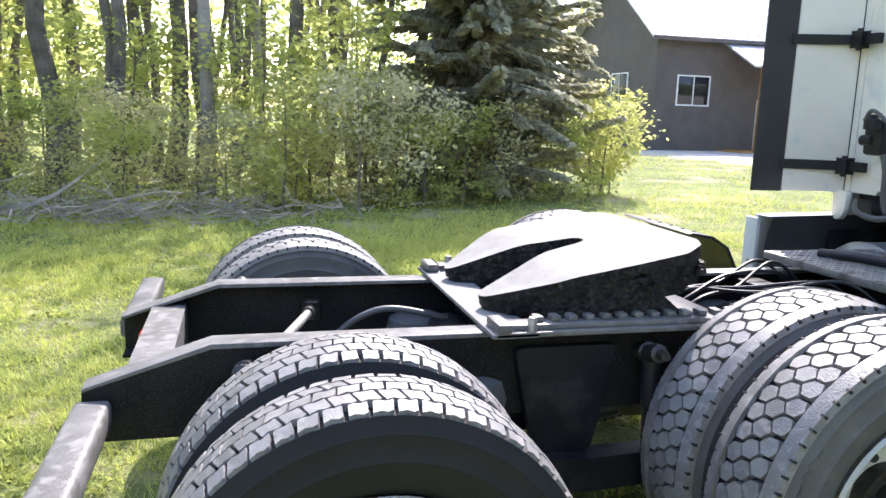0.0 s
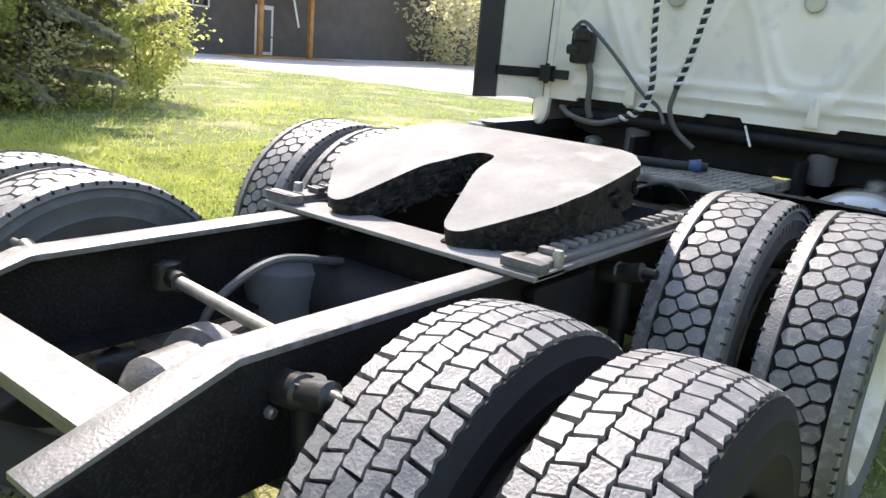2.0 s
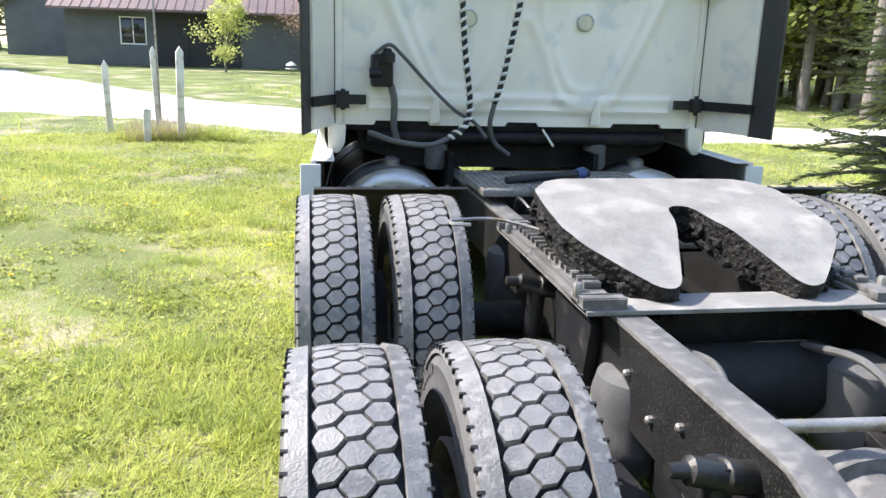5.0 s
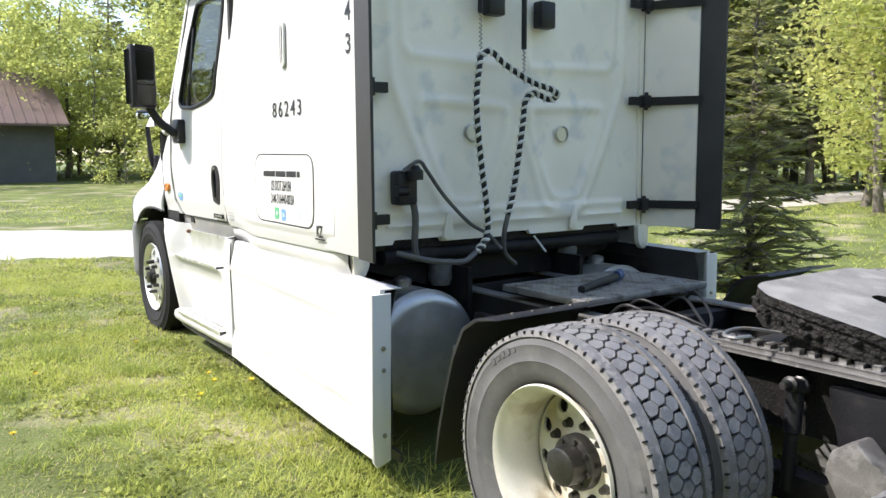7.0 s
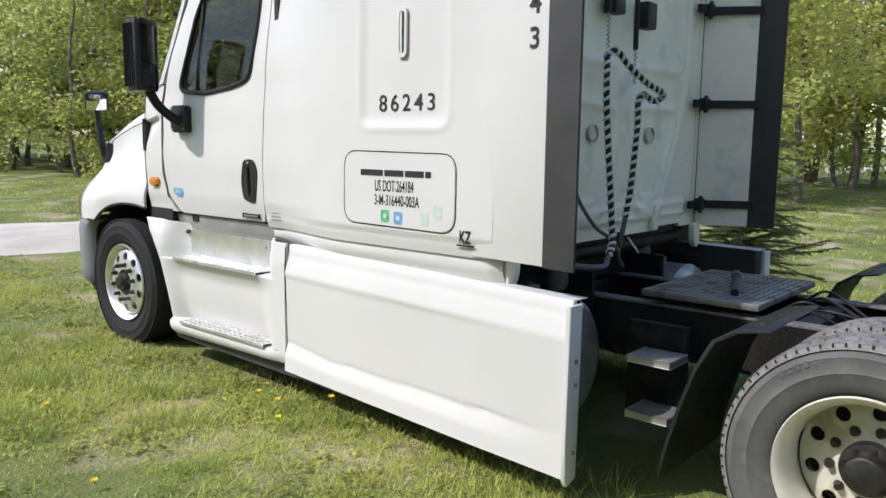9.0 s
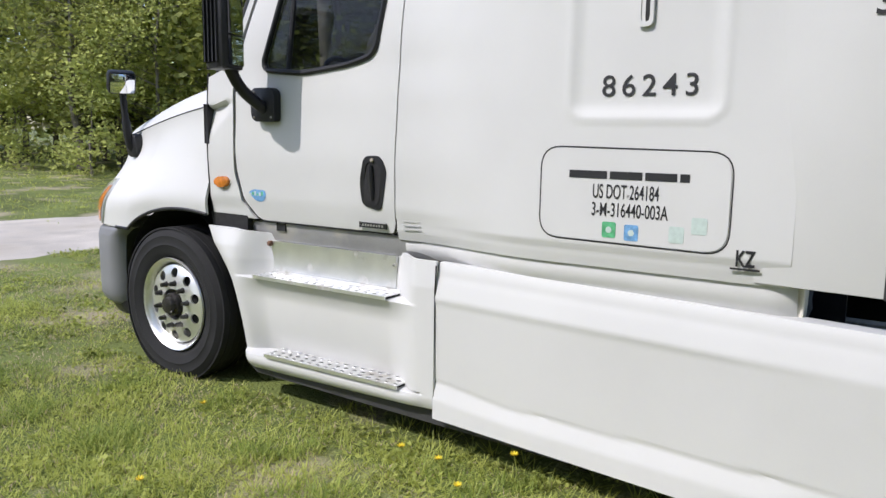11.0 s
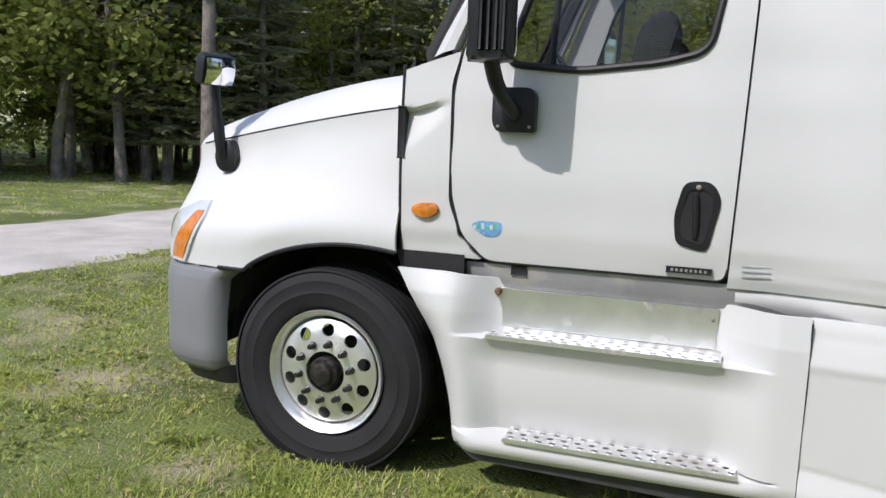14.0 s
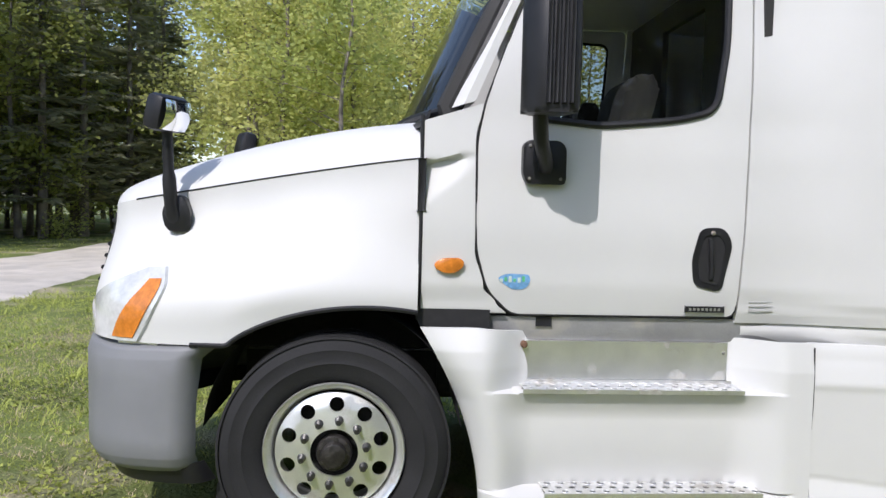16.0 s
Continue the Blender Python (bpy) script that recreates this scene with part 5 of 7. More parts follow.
def leaf_quads(rng, centres, size, flat=0.5):
    """Bent leaf shapes at random angles about the given centres."""
    n = len(centres)
    a = rng.normal(size=(n, 3))
    a[:, 2] *= flat
    a /= np.linalg.norm(a, axis=1)[:, None]
    b = rng.normal(size=(n, 3))
    b -= a * (a * b).sum(1)[:, None]
    b /= np.linalg.norm(b, axis=1)[:, None]
    s = size * rng.uniform(0.6, 1.4, (n, 1))
    c = np.cross(a, b)
    return np.stack([centres - a * s, centres + b * s * 0.55 + c * s * 0.18, centres + a * s, centres - b * s * 0.55 + c * s * 0.1], axis=1)


def limb(bm, p, d, length, r, rng, droop=0.0, n=5, seg=4):
    pts, radii = [], []
    q, e = Vector(p), Vector(d).normalized()
    for k in range(n + 1):
        pts.append(q.copy())
        radii.append(max(0.003, r * (1 - 0.85 * k / n)))
        e = (e + Vector(rng.normal(size=3)) * 0.10 + Vector((0, 0, droop))).normalized()
        q = q + e * (length / n)
    add_tube(bm, pts, r, seg, False, radii)
    return pts


def broadleaf(name, height, spread, leaves, size, leaf, bark, seed, clear=0.35, trunk_r=0.12, label="", bare=1.0):
    rng = np.random.default_rng(seed)
    t = thing(name, label, "tree" if height > 3 else "bush")
    bm = bmesh.new()
    pts, radii, p = [], [], Vector((0, 0, -0.1))
    for k in range(11):
        pts.append(p.copy())
        radii.append(trunk_r * (1.25 if k == 0 else 1.0) * (1 - 0.82 * k / 10))
        p = p + Vector((rng.normal() * 0.008, rng.normal() * 0.008, 0.1)) * height
    add_tube(bm, pts, 1, 9, True, radii)
    tips = []
    for k in range(int(12 + height)):
        f = clear + (0.97 - clear) * rng.random()
        i = min(9, int(f * 10))
        base = pts[i].lerp(pts[i + 1], f * 10 - i)
        a = rng.uniform(0, 6.28)
        reach = spread * (1.15 - 0.75 * abs(f - 0.45)) * rng.uniform(0.55, 1.0)
        line = limb(bm, base, (math.cos(a), math.sin(a), rng.uniform(0.1, 0.8)), reach, trunk_r * 0.30 * (1.1 - f), rng, 0.0, 5, 3)
        for q in line[2:]:
            tips.append((q, reach))
        for _ in range(3):
            q0 = line[int(rng.integers(1, 5))]
            b = a + rng.normal() * 0.9
            sub = limb(bm, q0, (math.cos(b), math.sin(b), rng.uniform(-0.1, 0.7)), reach * 0.5, trunk_r * 0.10, rng, 0.0, 2, 3)
            tips += [(q, reach * 0.6) for q in sub[1:]]
    part("trunk", bm, bark, t)
    pick = rng.integers(0, len(tips), leaves)
    c = np.array([tips[i][0] for i in pick]) + rng.normal(size=(leaves, 3)) * np.array([[0.16 * tips[i][1] + 0.05] * 3 for i in pick])
    o = new("crown", sheet_mesh("crown", leaf_quads(rng, c, size), leaf))
    o.parent = t
    return t


def conifer(name, height, radius, seed, label="", low=0.08, density=1.0, size=0.10, trunk_r=0.12, broad=0.16, needles=None, tier=0.030, hang=0.0, joints=5):
    rng = np.random.default_rng(seed)
    t = thing(name, label, "tree")
    bm = bmesh.new()
    add_tube(bm, [(rng.normal() * 0.02, rng.normal() * 0.02, height * k / 10 - 0.05) for k in range(11)], 1, 9, True, [trunk_r * (1.02 - k / 10) + 0.01 for k in range(11)])
    cs, dirs = [], []
    z = height * low
    while z < height * 0.98:
        f = 1 - z / height
        for _ in range(int(6 + rng.integers(0, 3))):
            a = rng.uniform(0, 6.28)
            reach = radius * (f ** 0.85) * rng.uniform(0.65, 1.08) + 0.08
            d = Vector((math.cos(a), math.sin(a), rng.uniform(-0.05, 0.30)))
            line = limb(bm, (0, 0, z + rng.uniform(-0.1, 0.1)), d, reach, 0.018 * (0.4 + f), rng, -0.05, joints, 3)
            n = max(4, int(reach * 26 * density))
            for k in range(n):
                u = (k + rng.random()) / n
                i = min(joints - 1, int(u * joints))
                q = line[i].lerp(line[i + 1], u * joints - i)
                side = Vector((-d.y, d.x, 0)) * (1 if k % 2 else -1)
                e = (side * rng.uniform(0.5, 1.0) + d * rng.uniform(0.5, 1.1) + Vector((0, 0, rng.uniform(-0.45, 0.15) + hang))).normalized()
                cs.append(q)
                dirs.append(e * rng.uniform(0.7, 1.5) * size * (0.7 + 1.2 * (1 - u) * min(1.0, reach)))
        z += height * tier * rng.uniform(0.8, 1.25)
    part("trunk", bm, BARK, t)
    c, d = np.array(cs), np.array(dirs)
    w = np.cross(d, rng.normal(size=d.shape))
    w /= np.linalg.norm(w, axis=1)[:, None] + 1e-9
    w *= size * broad
    quads = np.stack([c - w * 0.4, c + d * 0.55 - w, c + d, c + d * 0.5 + w], axis=1)
    o = new("crown", sheet_mesh("crown", quads, needles or NEEDLE))
    o.parent = t
    return t


def place(proto, x, y, turn, scale=1.0, group=""):
    c = copy_thing(proto, pose(x, y, ground_height(x, y), 0, 0, turn) @ Matrix.Diagonal((scale, scale, scale, 1)))
    if group:
        c["group"] = group
    return c


# ---- road and gravel yard ----
def road_sheet():
    near = [(-30, 14.6), (-24, 14.9), (-15, 16.9), (-10, 17.6), (-5.5, 16.0), (-3, 14.2), (-1, 12.7), (2, 11.9), (9, 12.0), (20, 12.3), (40, 13.2), (90, 16)]
    far = [(-30, 48), (-24, 46), (-17, 40), (-12, 33), (-7, 26), (-4, 22.5), (-1, 19.5), (3, 16.6), (9, 15.9), (20, 16.3), (40, 17.4), (90, 21)]
    a, b = smooth_line([(*p, 0) for p in near], 10), smooth_line([(*p, 0) for p in far], 10)
    rnd = random.Random(4)
    bm = bmesh.new()
    rows = []
    for p, q in zip(a, b):
        wob = [rnd.uniform(-0.18, 0.18), rnd.uniform(-0.15, 0.15)]
        row = []
        for k in range(9):
            f = k / 8
            v = p.lerp(q, f) + Vector((0, wob[0] * (1 - f) + wob[1] * f, 0))
            edge = min(f, 1 - f) * 8
            row.append(bm.verts.new((v.x, v.y, ground_height(v.x, v.y) + (0.035 if edge > 0.5 else -0.01))))
        rows.append(row)
    for p, q in zip(rows, rows[1:]):
        for k in range(8):
            bm.faces.new((p[k], q[k], q[k + 1], p[k + 1]))
    solid("road", bm, GRAVEL, "pale gravel road widening into a yard", "road", "structure")


road_sheet()


# ---- grass ----
def patch_noise(x, y):
    return 0.5 + 0.5 * noise.noise((x * 0.55 + 7, y * 0.55, 1.5)) + 0.22 * noise.noise((x * 1.7, y * 1.7, 9))


def in_road(x, y):
    near = 12.1 if x > 1 else (12.7 - (x + 1) * 0.8 if x > -5 else 16.4)
    far = 16.6 if x > 3 else 20 - x * 1.7
    return near < y < far and y < 60


def grass(name, count, box_, height, width, blades, mat, label, seed, test):
    rng = np.random.default_rng(seed)
    x0, x1, y0, y1 = box_
    xs, ys, rs = rng.uniform(x0, x1, count), rng.uniform(y0, y1, count), rng.random(count)
    roots = [(x, y, ground_height(x, y) - 0.01, 0.55 + 0.9 * patch_noise(x, y)) for x, y, r in zip(xs, ys, rs) if not in_road(x, y) and test(x, y, r)]
    r = np.array(roots)
    r[:, 3] *= height * rng.uniform(0.6, 1.3, len(r))
    r = np.repeat(r, blades, axis=0)
    n = len(r)
    a, lean = rng.uniform(0, 6.28, n), rng.uniform(0.35, 1.6, n)
    h = r[:, 3] * rng.uniform(0.5, 1.15, n)
    px, py = r[:, 0] + rng.normal(size=n) * width * 4, r[:, 1] + rng.normal(size=n) * width * 4
    w = width * rng.uniform(0.7, 1.6, n)
    cx, sx, z = np.cos(a), np.sin(a), r[:, 2]
    tx, ty, top = px + cx * h * lean, py + sx * h * lean, z + h * (1.0 - 0.42 * lean)
    quads = np.stack([np.stack(p, 1) for p in ((px - sx * w, py + cx * w, z), (px + sx * w, py - cx * w, z), (tx + sx * w * 0.3, ty - cx * w * 0.3, top), (tx - sx * w * 0.3, ty + cx * w * 0.3, top))], axis=1)
    ob = new(name, sheet_mesh(name, quads, mat))
    return tagged(ob, label, "grass", "", "stuff")


def not_under(x, y):
    return not (-1.15 < x < 1.15 and -1.2 < y < 7.5)


def clump_noise(x, y):
    return noise.noise((x * 2.4, y * 2.4, 30)) + 0.4 * noise.noise((x * 6.1, y * 6.1, 40))


grass("lawn_grass", 76000, (-6.5, -0.7, -4.0, 12.6), 0.072, 0.0034, 5, BLADE, "short green lawn grass beside the truck", 1, lambda x, y, r: r < 1.5 * patch_noise(x, y) - (0.12 if y < 4.5 else 0.28) and not_under(x, y))
grass("dry_grass", 72000, (-6.5, 6.0, -3.5, 12.6), 0.046, 0.003, 5, STRAW, "flattened dead straw-coloured grass", 2, lambda x, y, r: r > 1.25 * patch_noise(x, y) - (0.05 if y < 4.5 else 0.32) and not_under(x, y))
grass("grass_tufts", 42000, (-6.2, -1.2, -3.5, 9.5), 0.11, 0.003, 6, BLADEDARK, "thicker dark green grass tufts in the lawn", 11, lambda x, y, r: clump_noise(x, y) > 0.26 and r < 0.8 and not_under(x, y))
grass("tall_grass", 9000, (-11.0, 0.6, -6.0, 9.0), 0.17, 0.003, 8, BLADE, "longer meadow grass behind the truck", 3, lambda x, y, r: r < 0.25 + 0.6 * patch_noise(x, y) and (x < -4.6 or y < -2.6) and not (x > -6.5 and y > 2.0) and math.hypot(x + 4, y + 0.5) > 0.4)
grass("front_grass", 16000, (-1.0, 9.0, 7.2, 12.6), 0.06, 0.0034, 4, BLADE, "short lawn in front of the truck", 6, lambda x, y, r: r < 0.15 + 0.8 * patch_noise(x, y))
grass("left_grass", 16000, (-9.0, -1.3, -4.0, 3.0), 0.10, 0.003, 7, BLADE, "rough lawn left of the rear wheels", 7, lambda x, y, r: r < 0.3 + 0.6 * patch_noise(x, y))
grass("far_grass", 34000, (-28.0, 26.0, -9.0, 30.0), 0.11, 0.009, 4, BLADE, "wide sunlit lawn", 4, lambda x, y, r: (x < -5.5 or x > 1.0 or y > 11) and not_under(x, y) and r < 0.9)
grass("rear_grass", 9000, (-2.5, 6.0, -5.0, 5.0), 0.11, 0.003, 7, BLADE, "green grass around the rear wheels", 5, lambda x, y, r: not (-0.9 < x < 1.0 and y > 1.5))


# low weeds and clover among the grass
def weeds(name, count, box_, mat, label, seed):
    rng = np.random.default_rng(seed)
    x0, x1, y0, y1 = box_
    cs = []
    for _ in range(count):
        x, y = rng.uniform(x0, x1), rng.uniform(y0, y1)
        if in_road(x, y) or not not_under(x, y) or noise.noise((x * 1.3, y * 1.3, 20)) < 0.02:
            continue
        for k in range(int(rng.integers(6, 14))):
            px, py = x + rng.normal() * 0.05, y + rng.normal() * 0.05
            cs.append((px, py, ground_height(px, py) + abs(rng.normal()) * 0.022 + 0.006))
    o = new(name, sheet_mesh(name, leaf_quads(rng, np.array(cs), 0.017, 0.35), mat))
    return tagged(o, label, "weeds", "", "stuff")


weeds("lawn_weeds", 9000, (-6.0, 4.0, -3.5, 12.4), BLADE, "low broad-leaved weeds and clover in the lawn", 51)
weeds("dark_weeds", 4500, (-6.0, 4.0, -3.5, 12.4), LEAFDARK, "dark green weeds in the lawn", 52)

# flowers
def dandelion(x, y, h):
    f = thing("dandelion", "yellow dandelion flower in the grass", "flower", pose(x, y, ground_height(x, y)), "dandelions by the truck")
    part("stem", tube([(0, 0, 0), (0.01, 0, h * 0.6), (0.0, 0.01, h)], 0.0025, 5), BLADE, f)
    bm = bmesh.new()
    for k in range(14):
        a = 2 * math.pi * k / 14
        p = Vector((0, 0.01, h))
        d = Vector((math.cos(a), math.sin(a), 0.35 + 0.4 * (k % 2)))
        s = Vector((-math.sin(a), math.cos(a), 0)) * 0.004
        vs = [bm.verts.new(p - s), bm.verts.new(p + s), bm.verts.new(p + d * 0.02 + s), bm.verts.new(p + d * 0.02 - s)]
        bm.faces.new(vs)
    part("bloom", bm, YELLOW, f)


YELLOW = material("dandelion_yellow", (0.8, 0.6, 0.02), 0.7, 0, 0.1, 30, 100, 0)
rnd = random.Random(12)
for x, y, h in [(-1.32, 3.62, 0.17), (-1.45, 3.98, 0.10), (-1.62, 3.75, 0.09), (-1.40, 4.25, 0.08)] + [(rnd.uniform(-4.5, -1.5), rnd.uniform(-1, 9), 0.05) for _ in range(26)]:
    dandelion(x, y, h)

# ---- woods ----
P = {
    "tall": broadleaf("tall_tree", 13, 2.2, 750, 0.11, LEAF, BARK, 21, 0.45, 0.17, "tall slim broadleaf tree in fresh spring leaf"),
    "maple": broadleaf("maple_tree", 9, 2.6, 6000, 0.088, LEAF, BARK, 22, 0.10, 0.11, "leafy young maple tree with bright green leaves"),
    "gold": broadleaf("gold_leaf_tree", 10, 2.9, 7000, 0.080, LEAFYELLOW, BARK, 35, 0.12, 0.12, "airy tree with yellow-green spring leaves"),
    "dense": broadleaf("woodland_tree", 11, 3.0, 4500, 0.125, LEAFDARK, BARK, 23, 0.08, 0.15, "dense dark green woodland tree"),
    "birch": broadleaf("birch_tree", 14, 2.2, 1500, 0.11, LEAF, PALEBARK, 24, 0.45, 0.13, "pale-barked birch tree at the wood's edge"),
    "trunk": broadleaf("large_trunk_tree", 18, 3.0, 2600, 0.13, LEAFDARK, BARK, 29, 0.5, 0.25, "large straight-trunked tree at the roadside"),
    "pole": broadleaf("slim_trunk_tree", 12, 1.4, 260, 0.10, LEAF, BARK, 30, 0.5, 0.10, "slim bare-trunked woodland tree"),
    "bush": broadleaf("woodland_bush", 2.2, 1.1, 1500, 0.055, LEAF, BARK, 25, 0.05, 0.03, "leafy undergrowth bush at the wood's edge"),
    "pale": broadleaf("pale_bush", 2.4, 1.25, 1300, 0.052, BLOSSOM, BARK, 36, 0.05, 0.03, "pale-leaved bush at the wood's edge"),
    "yellow": broadleaf("yellow_bush", 2.3, 1.0, 1500, 0.058, LEAFYELLOW, BARK, 26, 0.05, 0.03, "bright yellow-green bush in the sun"),
    "back": broadleaf("background_tree", 11, 3.0, 1500, 0.19, LEAFDARK, BARK, 39, 0.10, 0.15, "dark green tree deep in the wood"),
    "backlit": broadleaf("background_tree", 10, 2.8, 1600, 0.165, LEAF, BARK, 40, 0.10, 0.12, "fresh green tree deep in the wood"),
    "thicket": broadleaf("thicket_bush", 1.5, 1.0, 1500, 0.045, LEAFMID, BARK, 37, 0.03, 0.025, "low thicket of mixed green shrubs at the wood's edge"),
    "under": broadleaf("understory_tree", 5.6, 1.9, 1500, 0.085, LEAF, BARK, 38, 0.22, 0.045, "thin understory tree with pale spring leaves"),
    "spruce": conifer("spruce_tree", 11.5, 3.0, 27, "grey-green spruce tree with dense drooping branches", 0.015, 3.2, 0.20, 0.15, 0.34, NEEDLEHAZE, 0.022, -0.45, 4),
    "pine": conifer("pine_tree", 13, 2.4, 28, "dark tall spruce in the shaded wood", 0.10, 0.55, 0.30, 0.17, tier=0.036, joints=3),
}
plan_left = [("birch", -11.2, -1.55, 10, 1.0), ("tall", -14.0, -2.3, 40, 1.1), ("tall", -13.5, -1.7, 80, 0.95), ("tall", -15.5, 0.9, 10, 1.0), ("tall", -13.0, -4.2, 120, 1.15), ("tall", -12.0, -4.9, 200, 1.0),
             ("tall", -14.5, 0.2, 240, 1.1), ("birch", -16.0, -0.6, 20, 1.0), ("tall", -15.2, 1.6, 160, 1.0), ("tall", -18.0, -5.0, 50, 1.1), ("pole", -19.5, -1.2, 90, 1.2), ("pole", -20.0, 2.5, 10, 1.2), ("backlit", -22, -8, 10, 1.2),
             ("birch", -17.5, -8.0, 70, 1.1), ("tall", -17.0, -3.3, 70, 1.1), ("maple", -15, -11, 0, 1.2), ("maple", -11, -13, 0, 1.1), ("tall", -19, 5.0, 30, 1.1), ("tall", -22, 1, 200, 1.2), ("tall", -21, -4, 100, 1.2)]
rng = np.random.default_rng(18)
for k in range(34):
    plan_left.append(("pole", rng.uniform(-26, -11.5), rng.uniform(-11, 3.2), rng.uniform(0, 360), rng.uniform(0.8, 1.3)))
for kind, x, y, a, s in plan_left:
    place(P[kind], x, y, a, s, "trees of the left wood")
place(P["spruce"], -11.9, 3.3, 30, 1.0)
place(P["spruce"], -13.4, 4.6, 100, 0.85)
place(P["yellow"], -10.9, 5.75, 0, 0.85)
place(P["yellow"], -11.4, 6.1, 140, 0.75)
rng = np.random.default_rng(8)
for kind, x, y, s in [("yellow", -9.3, -0.35, 0.85), ("pale", -9.2, 0.8, 0.85), ("pale", -9.5, 1.6, 0.8), ("pale", -10.2, 3.4, 0.7), ("pale", -10.0, -1.2, 0.6), ("pale", -10.5, -2.8, 0.7), ("bush", -9.6, 1.9, 0.65), ("bush", -10.0, 2.7, 0.7), ("bush", -9.2, -2.6, 0.6), ("bush", -10.4, -3.9, 0.8), ("bush", -9.6, -5.0, 0.7), ("bush", -10.6, -6.6, 0.9), ("bush", -11, 0.2, 1.1), ("bush", -12.5, -3.0, 0.8), ("bush", -13, -1, 0.9), ("bush", -12, -5.5, 0.8), ("bush", -10.2, 4.6, 0.6), ("bush", -10.8, 5.4, 0.7), ("bush", -14, -6.5, 1.0), ("bush", -16, -4, 1.0)]:
    place(P[kind], x, y, rng.uniform(0, 360), s, "bushes at the wood's edge")

rng = np.random.default_rng(29)
for k in range(11):
    place(P["thicket"], rng.uniform(-11.8, -9.4), -7.0 + 1.1 * k + rng.uniform(-0.3, 0.3), rng.uniform(0, 360), rng.uniform(0.5, 1.1), "bushes at the wood's edge")
for k in range(6):
    place(P["under"], rng.uniform(-24, -13.5), rng.uniform(-11, 3.4), rng.uniform(0, 360), rng.uniform(0.75, 1.25), "trees of the left wood")
for x, y, s in ((-10.6, -0.6, 0.62), (-10.9, 1.2, 0.55), (-12.2, -2.9, 0.7), (-16.5, -6.2, 1.0), (-17.2, 1.7, 0.9)):
    place(P["under"], x, y, rng.uniform(0, 360), s, "trees of the left wood")

EDGE = [(-36, 68), (-24, 69), (-14, 66), (-2, 55), (6, 47), (10.5, 35), (13.5, 26), (17, 21.5), (23, 19.8), (33, 19.4), (50, 21)]
line = smooth_line([(*p, 0) for p in EDGE], 4)
kinds = ["maple", "maple", "dense", "tall", "maple", "birch", "pine", "maple"]
for k, p in enumerate(line):
    d = (line[min(k + 1, len(line) - 1)] - line[max(k - 1, 0)]).normalized()
    nrm = Vector((-d.y, d.x, 0))
    if nrm.y < 0:
        nrm = -nrm
    for row in range(4):
        off = 1.0 + row * 3.2 + rng.uniform(-0.8, 0.8)
        q = p + nrm * off + d * rng.uniform(-1.4, 1.4)
        if q.x > 11 and q.x < 24 and q.y < 25 and row < 3:
            kind = ["pine", "pine", "dense"][int(rng.integers(0, 3))]
        else:
            kind = kinds[int(rng.integers(0, 8))]
        if row > 0:
            kind = {"maple": "backlit", "dense": "back", "pine": "back" if row > 1 else "pine"}.get(kind, kind)
        place(P[kind], q.x, q.y, rng.uniform(0, 360), rng.uniform(0.85, 1.3), "trees along the road")
place(P["trunk"], 15.7, 19.5, 0, 1.0, "trees along the road")
for x, y, s in [(11.5, 29, 0.9), (10.3, 31, 1.0), (8.6, 37, 1.2), (7.0, 43, 1.2), (26, 18.8, 0.8), (2.5, 48, 1.3)]:
    place(P["bush"], x, y, rng.uniform(0, 360), s * 1.4, "bushes at the wood's edge")
for x, y, kind, s in [(32, 12, "maple", 1.1), (11.2, 28.5, "dense", 0.9), (12.4, 25.6, "maple", 0.85), (9.6, 31.5, "maple", 1.0), (10.4, 26.5, "bush", 1.6), (17.5, 7.6, "maple", 0.95), (19.2, 9.4, "gold", 1.05), (21.5, 10.9, "maple", 1.15), (24, 11.3, "gold", 1.2), (20.5, 7.4, "gold", 1.0), (34, 7, "maple", 1.2), (31, 9, "maple", 0.9), (36, 2, "dense", 1.2), (33, -3, "backlit", 1.1), (30, -8, "back", 1.2), (37, 14, "tall", 1.1), (28, -14, "backlit", 1.1), (38, 9, "birch", 1.1), (39, 5, "backlit", 1.2), (35, 11, "tall", 1.0), (40, -1, "backlit", 1.3), (29, 5.5, "gold", 1.15), (30.5, 8.2, "gold", 1.3), (31.5, 11.5, "gold", 1.25), (30, 2.5, "maple", 1.35), (33.5, 14.0, "gold", 1.3), (36, 9.5, "backlit", 1.6), (35, 5, "gold", 1.5), (38, 12, "backlit", 1.6), (29.5, -1.0, "gold", 1.2), (30, 17.6, "pine", 1.1), (27.5, 18.6, "pine", 1.2), (33, 18.2, "pine", 1.15), (31.5, 20.5, "pine", 1.3), (35.5, 17.8, "pine", 1.2), (25.5, 19.3, "pine", 1.1), (28.8, 20.8, "dense", 1.3), (38, 19, "pine", 1.3), (34.5, 21, "dense", 1.4)]:
    place(P[kind], x, y, rng.uniform(0, 360), s, "trees of the right wood")
# Unseen trees, added to give the door mirrors something dark to reflect.
for x, y, kind, s in [(-6, -17, "back", 1.1), (0, -19, "backlit", 1.2), (6, -18, "back", 1.1), (12, -17, "backlit", 1.1), (18, -15, "back", 1.2), (-12, -18, "backlit", 1.1), (-3, -22, "back", 1.3), (9, -22, "back", 1.3), (23, -12, "backlit", 1.1), (-22, -14, "back", 1.2)]:
    place(P[kind], x, y, rng.uniform(0, 360), s, "trees behind the lawn")
for k in P.values():
    for o in (k, *k.children_recursive):
        bpy.data.objects.remove(o, do_unlink=True)

sap = conifer("young_spruce", 3.1, 0.98, 61, "young spruce with layered branches on the lawn", 0.12, 4.2, 0.085, 0.045, 0.085, NEEDLELIGHT, 0.026)
